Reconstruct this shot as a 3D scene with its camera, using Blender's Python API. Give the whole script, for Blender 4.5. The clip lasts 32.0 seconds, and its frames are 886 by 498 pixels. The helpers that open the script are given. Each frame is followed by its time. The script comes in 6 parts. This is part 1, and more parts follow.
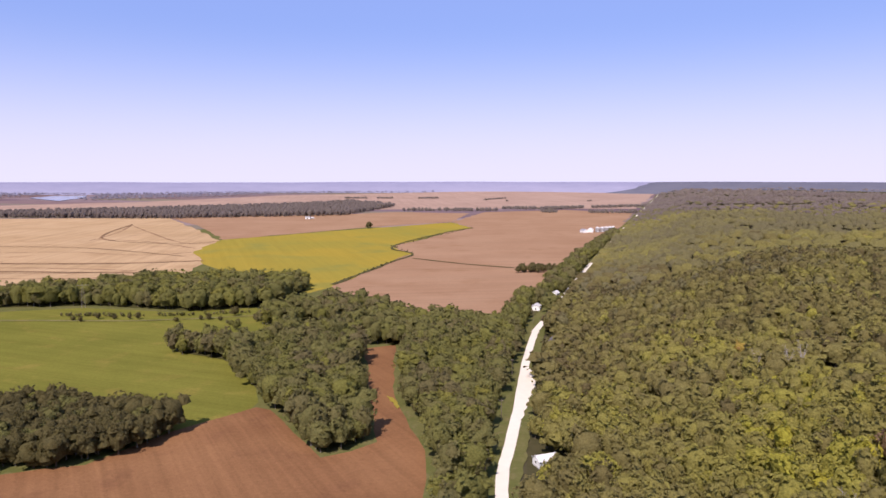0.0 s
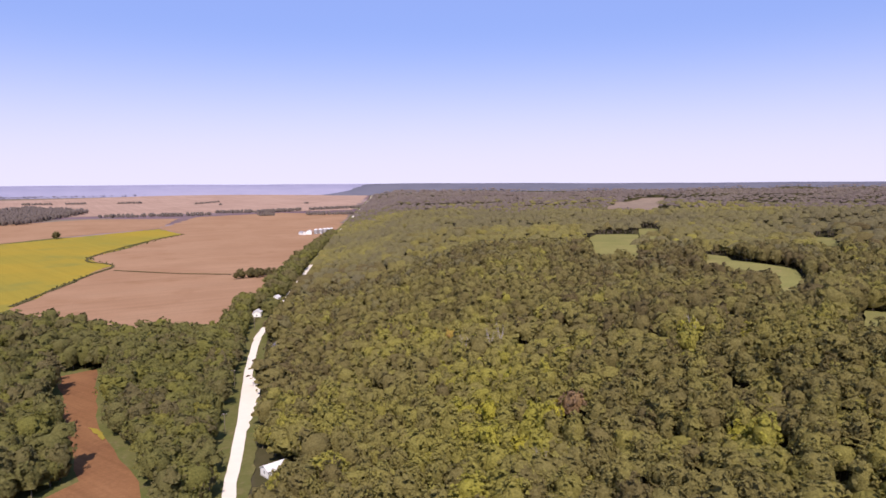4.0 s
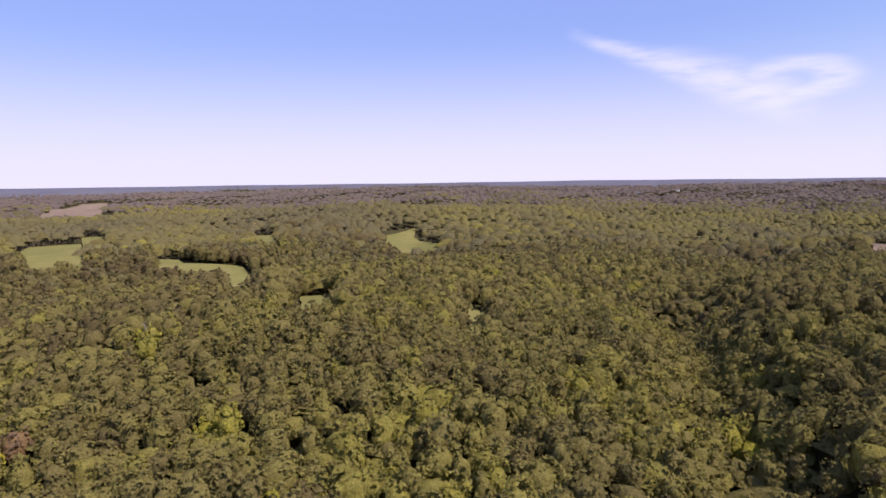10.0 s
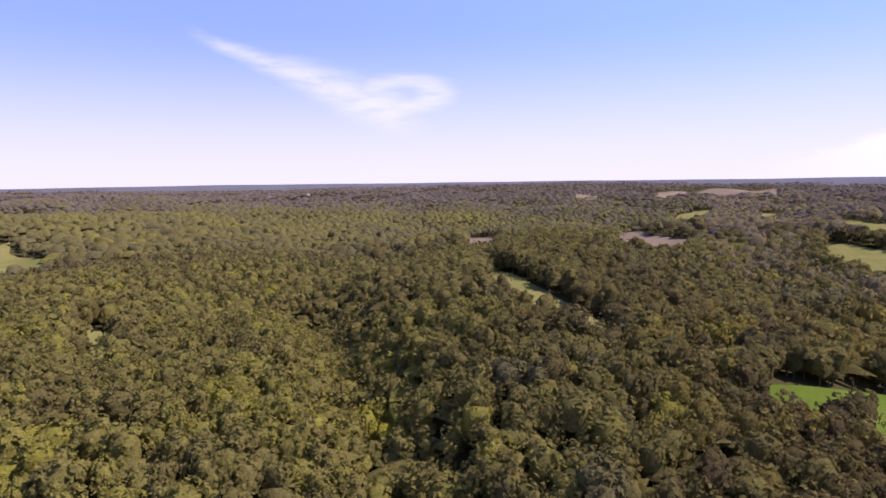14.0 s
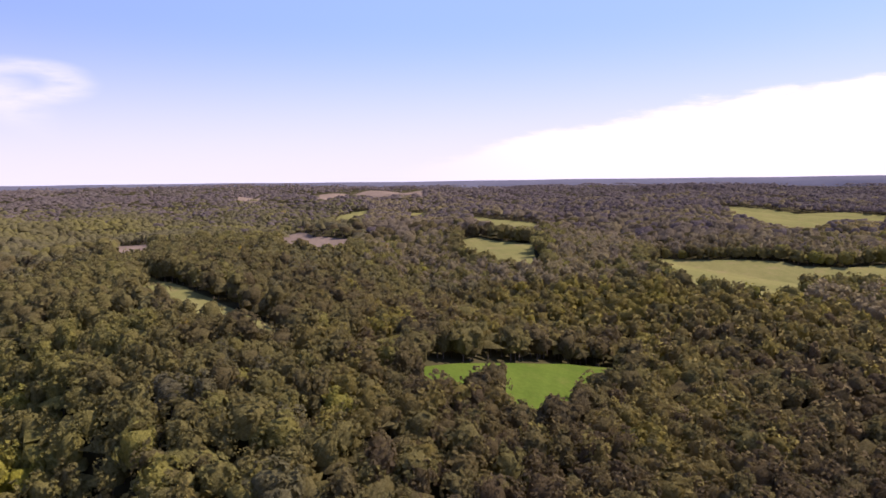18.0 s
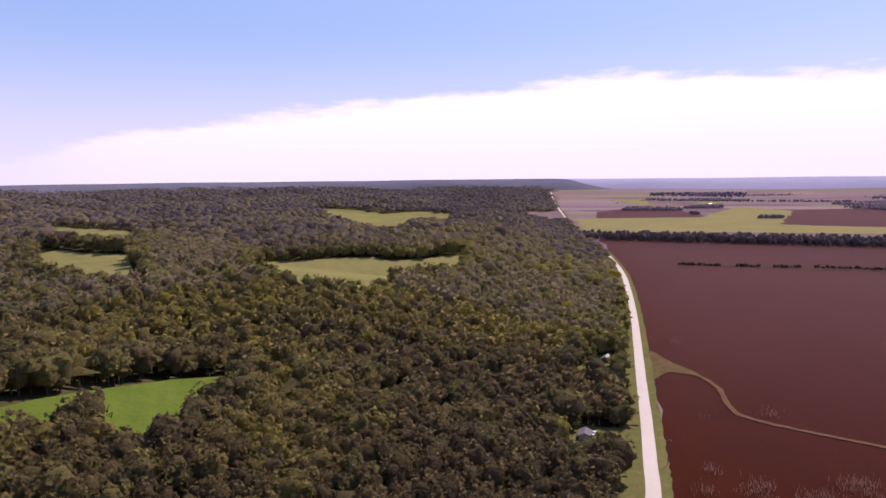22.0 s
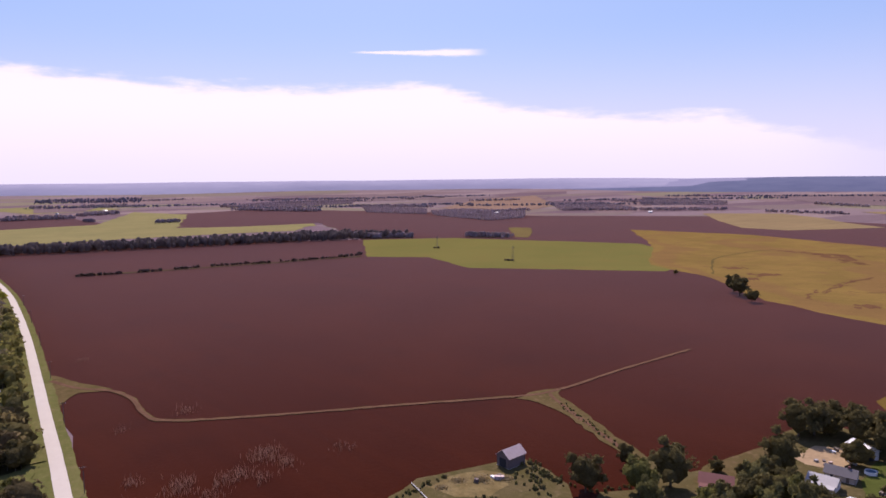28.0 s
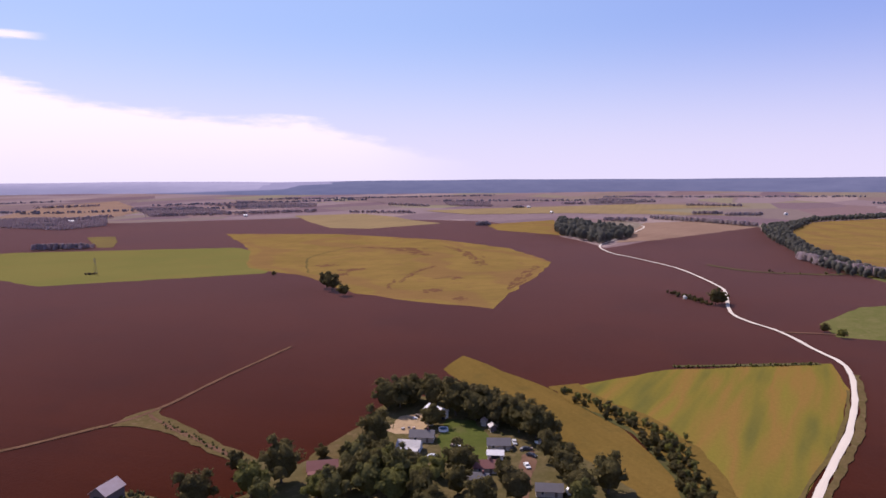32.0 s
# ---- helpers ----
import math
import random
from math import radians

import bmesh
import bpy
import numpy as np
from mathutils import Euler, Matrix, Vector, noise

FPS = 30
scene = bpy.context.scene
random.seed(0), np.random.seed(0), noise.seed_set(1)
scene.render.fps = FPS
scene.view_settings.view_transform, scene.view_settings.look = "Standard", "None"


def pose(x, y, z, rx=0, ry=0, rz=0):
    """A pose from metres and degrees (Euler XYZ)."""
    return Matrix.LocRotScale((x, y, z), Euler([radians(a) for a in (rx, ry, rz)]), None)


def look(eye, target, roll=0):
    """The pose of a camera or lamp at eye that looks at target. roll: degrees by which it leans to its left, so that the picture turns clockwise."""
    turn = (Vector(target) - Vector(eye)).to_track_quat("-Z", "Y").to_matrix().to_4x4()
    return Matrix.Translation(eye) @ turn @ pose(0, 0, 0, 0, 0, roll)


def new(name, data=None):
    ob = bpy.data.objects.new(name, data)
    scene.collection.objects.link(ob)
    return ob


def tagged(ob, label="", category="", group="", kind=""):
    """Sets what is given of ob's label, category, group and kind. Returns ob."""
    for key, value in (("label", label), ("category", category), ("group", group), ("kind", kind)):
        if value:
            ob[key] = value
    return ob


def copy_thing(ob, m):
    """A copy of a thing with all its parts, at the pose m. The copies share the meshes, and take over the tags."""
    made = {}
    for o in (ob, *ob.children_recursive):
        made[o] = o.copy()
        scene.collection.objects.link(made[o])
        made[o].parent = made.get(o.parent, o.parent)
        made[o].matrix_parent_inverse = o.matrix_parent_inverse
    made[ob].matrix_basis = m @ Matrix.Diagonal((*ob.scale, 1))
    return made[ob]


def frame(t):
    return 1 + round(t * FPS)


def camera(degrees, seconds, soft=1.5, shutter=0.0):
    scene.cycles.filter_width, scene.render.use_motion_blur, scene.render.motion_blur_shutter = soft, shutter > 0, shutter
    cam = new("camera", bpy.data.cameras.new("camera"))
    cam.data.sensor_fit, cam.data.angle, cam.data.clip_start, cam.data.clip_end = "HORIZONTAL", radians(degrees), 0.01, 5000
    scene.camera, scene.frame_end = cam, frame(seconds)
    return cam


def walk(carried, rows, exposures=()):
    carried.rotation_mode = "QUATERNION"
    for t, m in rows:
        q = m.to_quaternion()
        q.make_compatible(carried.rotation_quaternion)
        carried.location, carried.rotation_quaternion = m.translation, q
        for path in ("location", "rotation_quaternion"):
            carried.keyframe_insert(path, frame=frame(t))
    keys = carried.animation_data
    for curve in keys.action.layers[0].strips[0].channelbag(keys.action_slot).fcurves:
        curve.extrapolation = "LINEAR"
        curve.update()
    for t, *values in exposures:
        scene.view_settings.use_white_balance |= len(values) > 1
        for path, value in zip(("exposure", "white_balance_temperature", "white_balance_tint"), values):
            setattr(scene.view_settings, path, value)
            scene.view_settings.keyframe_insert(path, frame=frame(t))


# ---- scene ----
cam = camera(66.70, 32.0, 1.6)
PATH = [
    (0.0, pose(0.00, -0.00, 110.00, 84.23, -0.02, -0.00)),
    (0.5, pose(0.02, 0.01, 110.01, 84.24, -0.08, -2.49)),
    (1.0, pose(0.05, 0.01, 110.02, 84.27, 0.02, -4.93)),
    (1.5, pose(0.07, 0.02, 110.04, 84.26, 0.04, -7.64)),
    (2.0, pose(0.10, 0.02, 110.05, 84.30, 0.06, -10.81)),
    (2.5, pose(0.12, 0.03, 110.06, 84.30, 0.11, -14.19)),
    (3.0, pose(0.14, 0.03, 110.07, 84.33, 0.20, -17.31)),
    (3.5, pose(0.16, 0.03, 110.08, 84.35, 0.27, -20.40)),
    (5.5, pose(0.22, 0.03, 110.10, 84.38, 0.44, -33.94)),
    (6.0, pose(0.23, 0.02, 110.10, 84.38, 0.47, -37.25)),
    (6.5, pose(0.24, 0.02, 110.10, 84.36, 0.55, -40.84)),
    (7.0, pose(0.25, 0.01, 110.10, 84.35, 0.61, -44.76)),
    (7.5, pose(0.25, 0.01, 110.10, 84.35, 0.65, -49.50)),
    (8.0, pose(0.25, -0.00, 110.09, 84.31, 0.71, -53.12)),
    (8.5, pose(0.25, -0.01, 110.09, 84.32, 0.79, -57.10)),
    (9.0, pose(0.24, -0.02, 110.08, 84.32, 0.68, -61.18)),
    (9.5, pose(0.24, -0.03, 110.07, 84.31, 0.63, -64.87)),
    (10.0, pose(0.23, -0.04, 110.06, 84.29, 0.71, -68.29)),
    (10.5, pose(0.22, -0.05, 110.05, 84.31, 0.71, -71.76)),
    (11.0, pose(0.20, -0.06, 110.04, 84.30, 0.75, -75.43)),
    (11.5, pose(0.19, -0.07, 110.03, 84.31, 0.79, -79.18)),
    (12.0, pose(0.17, -0.09, 110.01, 84.28, 0.79, -82.72)),
    (12.5, pose(0.15, -0.10, 110.00, 84.29, 0.80, -87.12)),
    (13.0, pose(0.13, -0.11, 109.99, 84.29, 0.75, -91.20)),
    (13.5, pose(0.11, -0.13, 109.98, 84.28, 0.78, -94.77)),
    (14.0, pose(0.08, -0.14, 109.96, 84.28, 0.81, -98.76)),
    (14.5, pose(0.06, -0.16, 109.95, 84.26, 0.82, -102.53)),
    (15.0, pose(0.04, -0.17, 109.94, 84.19, 0.67, -106.17)),
    (15.5, pose(0.01, -0.18, 109.93, 84.16, 0.73, -110.02)),
    (17.5, pose(-0.09, -0.24, 109.91, 84.11, 0.79, -123.42)),
    (18.0, pose(-0.11, -0.25, 109.90, 84.13, 0.67, -126.81)),
    (18.5, pose(-0.13, -0.27, 109.90, 84.13, 0.55, -130.29)),
    (19.0, pose(-0.15, -0.28, 109.90, 84.12, 0.59, -134.48)),
    (19.5, pose(-0.17, -0.29, 109.90, 84.14, 0.52, -139.79)),
    (20.0, pose(-0.19, -0.30, 109.90, 84.14, 0.48, -144.67)),
    (20.5, pose(-0.20, -0.31, 109.91, 84.14, 0.53, -148.55)),
    (21.0, pose(-0.22, -0.32, 109.91, 84.12, 0.51, -152.27)),
    (21.5, pose(-0.23, -0.33, 109.92, 84.10, 0.52, -155.94)),
    (22.0, pose(-0.24, -0.34, 109.93, 84.08, 0.61, -159.64)),
    (22.5, pose(-0.24, -0.35, 109.94, 84.09, 0.67, -163.14)),
    (23.0, pose(-0.25, -0.35, 109.95, 84.08, 0.67, -166.20)),
    (23.5, pose(-0.25, -0.36, 109.96, 84.07, 0.67, -169.79)),
    (24.0, pose(-0.25, -0.36, 109.97, 84.06, 0.61, -174.44)),
    (24.5, pose(-0.25, -0.37, 109.98, 84.04, 0.71, -179.12)),
    (25.0, pose(-0.24, -0.37, 110.00, 84.05, 0.69, -183.65)),
    (25.5, pose(-0.23, -0.37, 110.01, 84.04, 0.76, -188.17)),
    (27.5, pose(-0.18, -0.37, 110.06, 84.00, 0.63, -204.05)),
    (28.0, pose(-0.16, -0.36, 110.07, 84.00, 0.60, -207.90)),
    (28.5, pose(-0.14, -0.36, 110.07, 83.98, 0.61, -211.81)),
    (29.0, pose(-0.12, -0.35, 110.08, 83.99, 0.53, -215.25)),
    (29.5, pose(-0.09, -0.35, 110.09, 83.97, 0.44, -219.29)),
    (30.0, pose(-0.07, -0.34, 110.09, 84.00, 0.44, -224.36)),
    (30.5, pose(-0.05, -0.33, 110.10, 83.99, 0.49, -229.05)),
    (31.0, pose(-0.02, -0.32, 110.10, 84.02, 0.51, -233.44)),
    (31.5, pose(0.00, -0.31, 110.10, 83.99, 0.50, -237.44)),
    (32.0, pose(0.03, -0.30, 110.10, 83.99, 0.50, -241.39)),
]
EXPOSURE = [(0.0, 0.6, 6430, 20), (12.0, 0.66, 6470, 20), (15.0, 0.77, 6500, 22), (18.0, 0.74, 6550, 25), (20.5, 0.60, 6600, 29), (22.0, 0.55, 6600, 29), (24.0, 0.52, 6600, 29), (28.0, 0.45, 6500, 26), (32.0, 0.46, 6500, 25)]
walk(cam, PATH, EXPOSURE)

CAM_H = 110.0

# distances past NEAR close up towards NEAR + DEPTH, to fit the camera's far limit
NEAR, DEPTH, RIM = 2400.0, 2400.0, 4760.0
ROAD_Y = [-4000, -2819, -1674, -1225, -1099, -971, -803, -700, -565, -455, -369, -312, -263, -224, -120, 0, 120, 230, 271, 320, 403, 480, 520, 900, 1440, 1660, 2649, 4001]
ROAD_X = [800, 543, 290, 180, 147, 112, 77, 61, 44, 32.3, 23.6, 17.6, 12.9, 9.6, 6.5, 9, 14, 21, 28, 37, 51, 67, 79, 200, 377, 455, 791, 1276]


def smooth(a, b, v):
    s = np.clip((v - a) / (b - a), 0, 1)
    return s * s * (3 - 2 * s)


def road_x(y):
    return np.interp(y, ROAD_Y, ROAD_X)


def closeness(d):
    """Ratio of the built distance to the real one."""
    f = np.clip((d - NEAR) / DEPTH, 0, 0.9999)
    real = np.where(d > NEAR, NEAR - DEPTH * np.log(1 - f), d)
    return np.where(d > NEAR, d / np.maximum(real, 1.0), 1.0)


def valley(x, y, ax, ay, bx, by, width):
    ux, uy = bx - ax, by - ay
    n = math.hypot(ux, uy)
    s = np.clip(((x - ax) * ux + (y - ay) * uy) / n / n, 0, 1)
    dx, dy = x - ax - s * ux, y - ay - s * uy
    return np.exp(-(dx * dx + dy * dy) / width ** 2)


def terrain(x, y):
    """Height of the ground: flat bottomland west of the road, wooded bluffs east of it; past NEAR raised to fit the
    camera's view.
    """
    x, y = np.asarray(x, float), np.asarray(y, float)
    e = x - road_x(y)
    d = np.hypot(x, y)
    rise = smooth(14, 190, e)
    # ridges parted by hollows that drain towards the valley
    u = y / 95 + 0.9 * np.sin(x / 210 + 0.5) + 0.004 * x + 0.5 * np.sin(x / 71)
    w = (x + 0.5 * y) / 150 + 0.8 * np.sin(y / 190)
    relief = (19 * (np.sin(u + 0.9) ** 2 + 0.012) ** 0.42 - 12 + 7 * np.sin(w) + 7 * np.sin((x + 0.6 * y) / 390 + 0.4)
              + 5 * np.sin((0.5 * x - y) / 520 + 2.0))
    far = smooth(450, 1100, e) * (1 - smooth(2600, 3800, d))
    swell = 11.0 * np.sin((0.75 * x + 0.35 * y) / 150 + 1.2 * np.sin(y / 340)) + 8.0 * np.sin((0.4 * x - 0.8 * y) / 205 + 1.0 + np.sin(x / 410))
    z = rise * (32 + relief * smooth(50, 260, e) + 26 * smooth(500, 5000, e) + far * swell)
    z = z - rise * 21 * valley(x, y, 120, -20, 340, 12, 21) - rise * 8 * valley(x, y, 120, -190, 330, -300, 90)
    return CAM_H - (CAM_H - z) * closeness(d)

# ---- world and sun ----
SUN_AZ, SUN_EL = 200.0, 49.0
SKY, SKY_BLUE, SKY_LOW, CLOUD = 0.066, (3.8, 5.5, 12.2), (9.0, 8.8, 10.8), (11.8, 11.0, 12.0)
SKY_SUNWARD = (4.4, 7.0, 12.6)
BANK_TOP = [(-70, 0), (-58, 1.0), (-47, 3.4), (-34, 5.9), (-21, 7.4), (-10, 8.4), (0, 8.3), (14, 7.7), (27, 7.9), (33, 6.4), (41, 5.5), (50, 4.9), (56, 3.6), (62, 1.8), (70, 0)]
world = bpy.data.worlds.new("world")
scene.world = world
world.use_nodes = True


class Nodes:
    """Short notation for node trees."""

    def __init__(self, tree):
        self.t = tree
        tree.nodes.clear()

    def add(self, kind, **kw):
        n = self.t.nodes.new(kind)
        ins = kw.pop("ins", {})
        for k, v in kw.items():
            setattr(n, k, v)
        for k, v in ins.items():
            if isinstance(v, bpy.types.NodeSocket):
                self.t.links.new(v, n.inputs[k])
            else:
                n.inputs[k].default_value = v
        return n

    def math(self, op, a, b=0.0, c=0.0, clamp=False):
        return self.add("ShaderNodeMath", operation=op, use_clamp=clamp, ins={0: a, 1: b, 2: c}).outputs[0]

    def mix(self, f, a, b, kind="MIX"):
        n = self.add("ShaderNodeMix", data_type="RGBA", blend_type=kind)
        for i, v in ((0, f), (6, a), (7, b)):
            if isinstance(v, bpy.types.NodeSocket):
                self.t.links.new(v, n.inputs[i])
            else:
                n.inputs[i].default_value = v if i == 0 else (*v, 1)
        return n.outputs[2]

    def noise(self, vec, scale, detail=3.0, rough=0.55):
        return self.add("ShaderNodeTexNoise", ins={"Vector": vec, "Scale": scale, "Detail": detail, "Roughness": rough}).outputs["Fac"]

    def ramp(self, f, *stops):
        n = self.add("ShaderNodeValToRGB", ins={0: f})
        el = n.color_ramp.elements
        while len(el) < len(stops):
            el.new(0.5)
        for e, (p, c) in zip(el, stops):
            e.position = p
            e.color = (*c, 1) if len(c) == 3 else c
        return n.outputs[0]

    def range_lin(self, v, a, b):
        return self.add("ShaderNodeMapRange", ins={0: v, 1: a, 2: b, 3: 0.0, 4: 1.0}).outputs[0]

    def range(self, v, a, b, lo=0.0, hi=1.0):
        n = self.add("ShaderNodeMapRange", interpolation_type="SMOOTHSTEP", ins={0: v, 1: a, 2: b, 3: lo, 4: hi})
        return n.outputs[0]


def build_world():
    g = Nodes(world.node_tree)
    sky = g.add("ShaderNodeTexSky", sky_type="NISHITA", sun_disc=False, sun_elevation=radians(SUN_EL),
                sun_rotation=radians(SUN_AZ), altitude=200, air_density=1.0, dust_density=1.2, ozone_density=2.2)
    vec = g.add("ShaderNodeTexCoord").outputs["Generated"]
    xyz = g.add("ShaderNodeSeparateXYZ", ins={0: vec})
    x, y, z = xyz.outputs
    el = g.math("MULTIPLY", g.math("ARCSINE", z), 57.2958)
    az = g.math("MULTIPLY", g.math("ARCTAN2", x, g.math("MULTIPLY", y, -1.0)), -57.2958)  # 0 = south, west positive
    # cloud bank low in the south and south-west: its top by azimuth
    top = g.ramp(g.range_lin(az, -70.0, 80.0), *[((a + 70) / 150, (h / 12,) * 3) for a, h in BANK_TOP])
    top = g.math("MULTIPLY", top, 12.0)
    stretch = g.add("ShaderNodeCombineXYZ", ins={0: g.math("MULTIPLY", az, 0.05), 1: g.math("MULTIPLY", el, 0.22), 2: 1.7}).outputs[0]
    billow = g.noise(stretch, 2.2, 6.0, 0.55)
    fine = g.noise(stretch, 7.5, 5.0, 0.6)
    edge = g.math("ADD", g.math("SUBTRACT", top, el), g.math("ADD", g.math("MULTIPLY", g.math("SUBTRACT", billow, 0.5), 2.4), g.math("MULTIPLY", g.math("SUBTRACT", fine, 0.5), 1.5)))
    bank = g.range(edge, -0.1, 1.0)
    bank = g.math("MULTIPLY", bank, g.range(top, 0.6, 4.5))
    # one thin wisp in the east, curling at its southern end
    ea = g.math("ADD", az, 91.0)
    mid = g.math("ADD", g.math("MULTIPLY", ea, -0.36), 8.0)
    thick = g.range(ea, -10.0, 5.0, 0.45, 1.5)
    band = g.math("DIVIDE", g.math("ABSOLUTE", g.math("SUBTRACT", el, g.math("ADD", mid, g.math("MULTIPLY", g.math("SUBTRACT", billow, 0.5), 1.4)))), thick)
    wisp = g.math("MULTIPLY", g.range(band, 1.8, 0.0), g.range(g.math("ABSOLUTE", g.math("ADD", ea, 1.0)), 10.0, 6.0))
    ring = g.math("SQRT", g.math("ADD", g.math("POWER", g.math("DIVIDE", g.math("ADD", az, 84.4), 3.1), 2.0), g.math("POWER", g.math("DIVIDE", g.math("SUBTRACT", el, 7.3), 1.15), 2.0)))
    ring = g.range(g.math("ABSOLUTE", g.math("SUBTRACT", ring, g.math("ADD", 0.7, g.math("MULTIPLY", billow, 0.4)))), 0.8, 0.05)
    wisp = g.math("MULTIPLY", g.math("MAXIMUM", wisp, g.math("MULTIPLY", ring, 0.95)), g.range(fine, 0.02, 0.68))
    # a bright streak above the bank
    sb = g.math("ABSOLUTE", g.math("SUBTRACT", el, g.math("ADD", 10.25, g.math("MULTIPLY", g.math("SUBTRACT", fine, 0.5), 0.5))))
    sb = g.math("DIVIDE", sb, g.range(az, 19.0, 30.0, 0.25, 1.1))
    streak = g.math("MULTIPLY", g.range(sb, 0.36, 0.1), g.range(g.math("ABSOLUTE", g.math("SUBTRACT", az, 26.0)), 6.0, 3.5))
    veil = g.range(el, 13.0, -1.5, 0.0, 0.9)
    c = g.mix(0.55, sky.outputs[0], g.mix(g.range(y, 0.2, -0.6), SKY_BLUE, SKY_SUNWARD))
    c = g.mix(veil, c, SKY_LOW)
    c = g.mix(g.math("MULTIPLY", wisp, 0.40), c, CLOUD)
    c = g.mix(g.math("MULTIPLY", bank, g.range(el, -1.0, 6.5, 0.3, 0.96)), c, CLOUD)
    c = g.mix(g.math("MULTIPLY", streak, 0.9), c, CLOUD)
    bg = g.add("ShaderNodeBackground", ins={"Color": c, "Strength": SKY})
    g.add("ShaderNodeOutputWorld", ins={0: bg.outputs[0]})


build_world()
sun = new("sun", bpy.data.lights.new("sun", "SUN"))
sun.data.energy, sun.data.angle, sun.data.color = 4.6, radians(0.53), (1.0, 0.93, 0.84)
sun_dir = Vector((math.sin(radians(SUN_AZ)) * math.cos(radians(SUN_EL)), math.cos(radians(SUN_AZ)) * math.cos(radians(SUN_EL)), math.sin(radians(SUN_EL))))
sun.matrix_world = look(sun_dir * 300, (0, 0, 0))


# ---- materials ----
def material(name):
    m = bpy.data.materials.new(name)
    m.use_nodes = True
    return m, Nodes(m.node_tree)


def finish(g, colour, rough=0.9, bump=None, strength=0.4, distance=0.2, metal=0.0, spec=0.25):
    ins = {"Base Color": colour if isinstance(colour, bpy.types.NodeSocket) else (*colour, 1), "Roughness": rough, "Metallic": metal, "Specular IOR Level": spec}
    if bump is not None:
        ins["Normal"] = g.add("ShaderNodeBump", ins={"Height": bump, "Strength": strength, "Distance": distance}).outputs[0]
    b = g.add("ShaderNodeBsdfPrincipled", ins=ins)
    g.add("ShaderNodeOutputMaterial", ins={0: b.outputs[0]})
    return b


def place(g):
    return g.add("ShaderNodeTexCoord").outputs["Object"]


def soil(name, a, b, c, row_angle=0.0, row_width=6.0, rows=0.15, patch=90.0, swirl=0.0, sheen=0.0, clods=0.6):
    """Crop or grass land: two tones in broad patches, machine rows, fine grain, and a third tone in stains."""
    m, g = material(name)
    p = place(g)
    broad = g.noise(p, 1.0 / patch, 4.0, 0.6)
    grain = g.noise(p, 0.55, 4.0, 0.7)
    stain = g.noise(p, 1.0 / (patch * 0.33), 3.0, 0.6)
    col = g.mix(g.range(broad, 0.32, 0.68), a, b)
    col = g.mix(g.math("MULTIPLY", g.range(stain, 0.52, 0.75), 0.7), col, c)
    turned = g.add("ShaderNodeMapping", ins={"Vector": p, "Rotation": (0, 0, radians(row_angle)), "Scale": (1.0, 50.0, 1.0)}, vector_type="TEXTURE").outputs[0]
    lines = g.noise(turned, 1.0 / row_width, 3.0, 0.7)
    col = g.mix(rows, col, g.ramp(lines, (0.3, (0.25, 0.25, 0.25)), (0.7, (1, 1, 1))), "MULTIPLY")
    if swirl:
        w = g.add("ShaderNodeTexWave", wave_type="BANDS", ins={"Vector": g.add("ShaderNodeMapping", ins={"Vector": p, "Rotation": (0, 0, 0.6)}).outputs[0], "Scale": 0.0028, "Distortion": 16.0, "Detail": 3.0, "Detail Scale": 0.9}).outputs["Fac"]
        col = g.mix(g.math("MULTIPLY", g.range(w, 0.72, 0.95), swirl), col, c)
    col = g.mix(0.35, col, g.ramp(grain, (0.25, (0.35, 0.35, 0.35)), (0.75, (1, 1, 1))), "MULTIPLY")
    b = finish(g, col, 1.0, grain, clods, 0.5, spec=0.0)
    b.inputs["Sheen Tint"].default_value = (1.0, 0.61, 0.52, 1.0)
    b.inputs["Sheen Weight"].default_value, b.inputs["Sheen Roughness"].default_value = sheen, 0.32
    return m


GREEN = soil("pasture_grass", (0.1375, 0.1313, 0.0255), (0.1650, 0.1522, 0.0298), (0.2090, 0.1628, 0.0382), 70, 7, 0.25, 60)
LAWN = soil("lawn_grass", (0.062, 0.074, 0.018), (0.078, 0.088, 0.022), (0.096, 0.088, 0.034), 40, 3, 0.15, 30)
RUSSET = soil("ripe_beans", (0.2021, 0.0964, 0.0446), (0.2403, 0.1191, 0.0553), (0.1693, 0.0794, 0.0401), 30, 4, 0.30, 70)
FALLOW = soil("dry_beans", (0.292, 0.168, 0.098), (0.326, 0.196, 0.118), (0.258, 0.141, 0.077), 100, 9, 0.2, 160)
STRAW = soil("stubble", (0.40, 0.262, 0.140), (0.45, 0.302, 0.168), (0.34, 0.212, 0.112), 8, 11, 0.3, 150)
PALE_STRAW = soil("far_stubble", (0.33, 0.218, 0.165), (0.37, 0.25, 0.19), (0.28, 0.18, 0.14), 8, 14, 0.25, 260)
YELLOW = soil("turning_beans", (0.250, 0.200, 0.037), (0.305, 0.215, 0.034), (0.175, 0.180, 0.05), 20, 8, 0.15, 260)
MAROON = soil("dark_ripe_beans", (0.0352, 0.0064, 0.0019), (0.0440, 0.0086, 0.0024), (0.0300, 0.0058, 0.0020), 15, 7, 0.22, 150, 0.0, 0.33, 0.22)
HAY = soil("hay_grass", (0.195, 0.172, 0.074), (0.225, 0.190, 0.082), (0.165, 0.145, 0.068), 80, 9, 0.2, 110)
LIME = soil("green_beans", (0.1300, 0.1200, 0.0350), (0.1472, 0.1284, 0.0380), (0.1568, 0.1190, 0.0380), 60, 9, 0.15, 150)
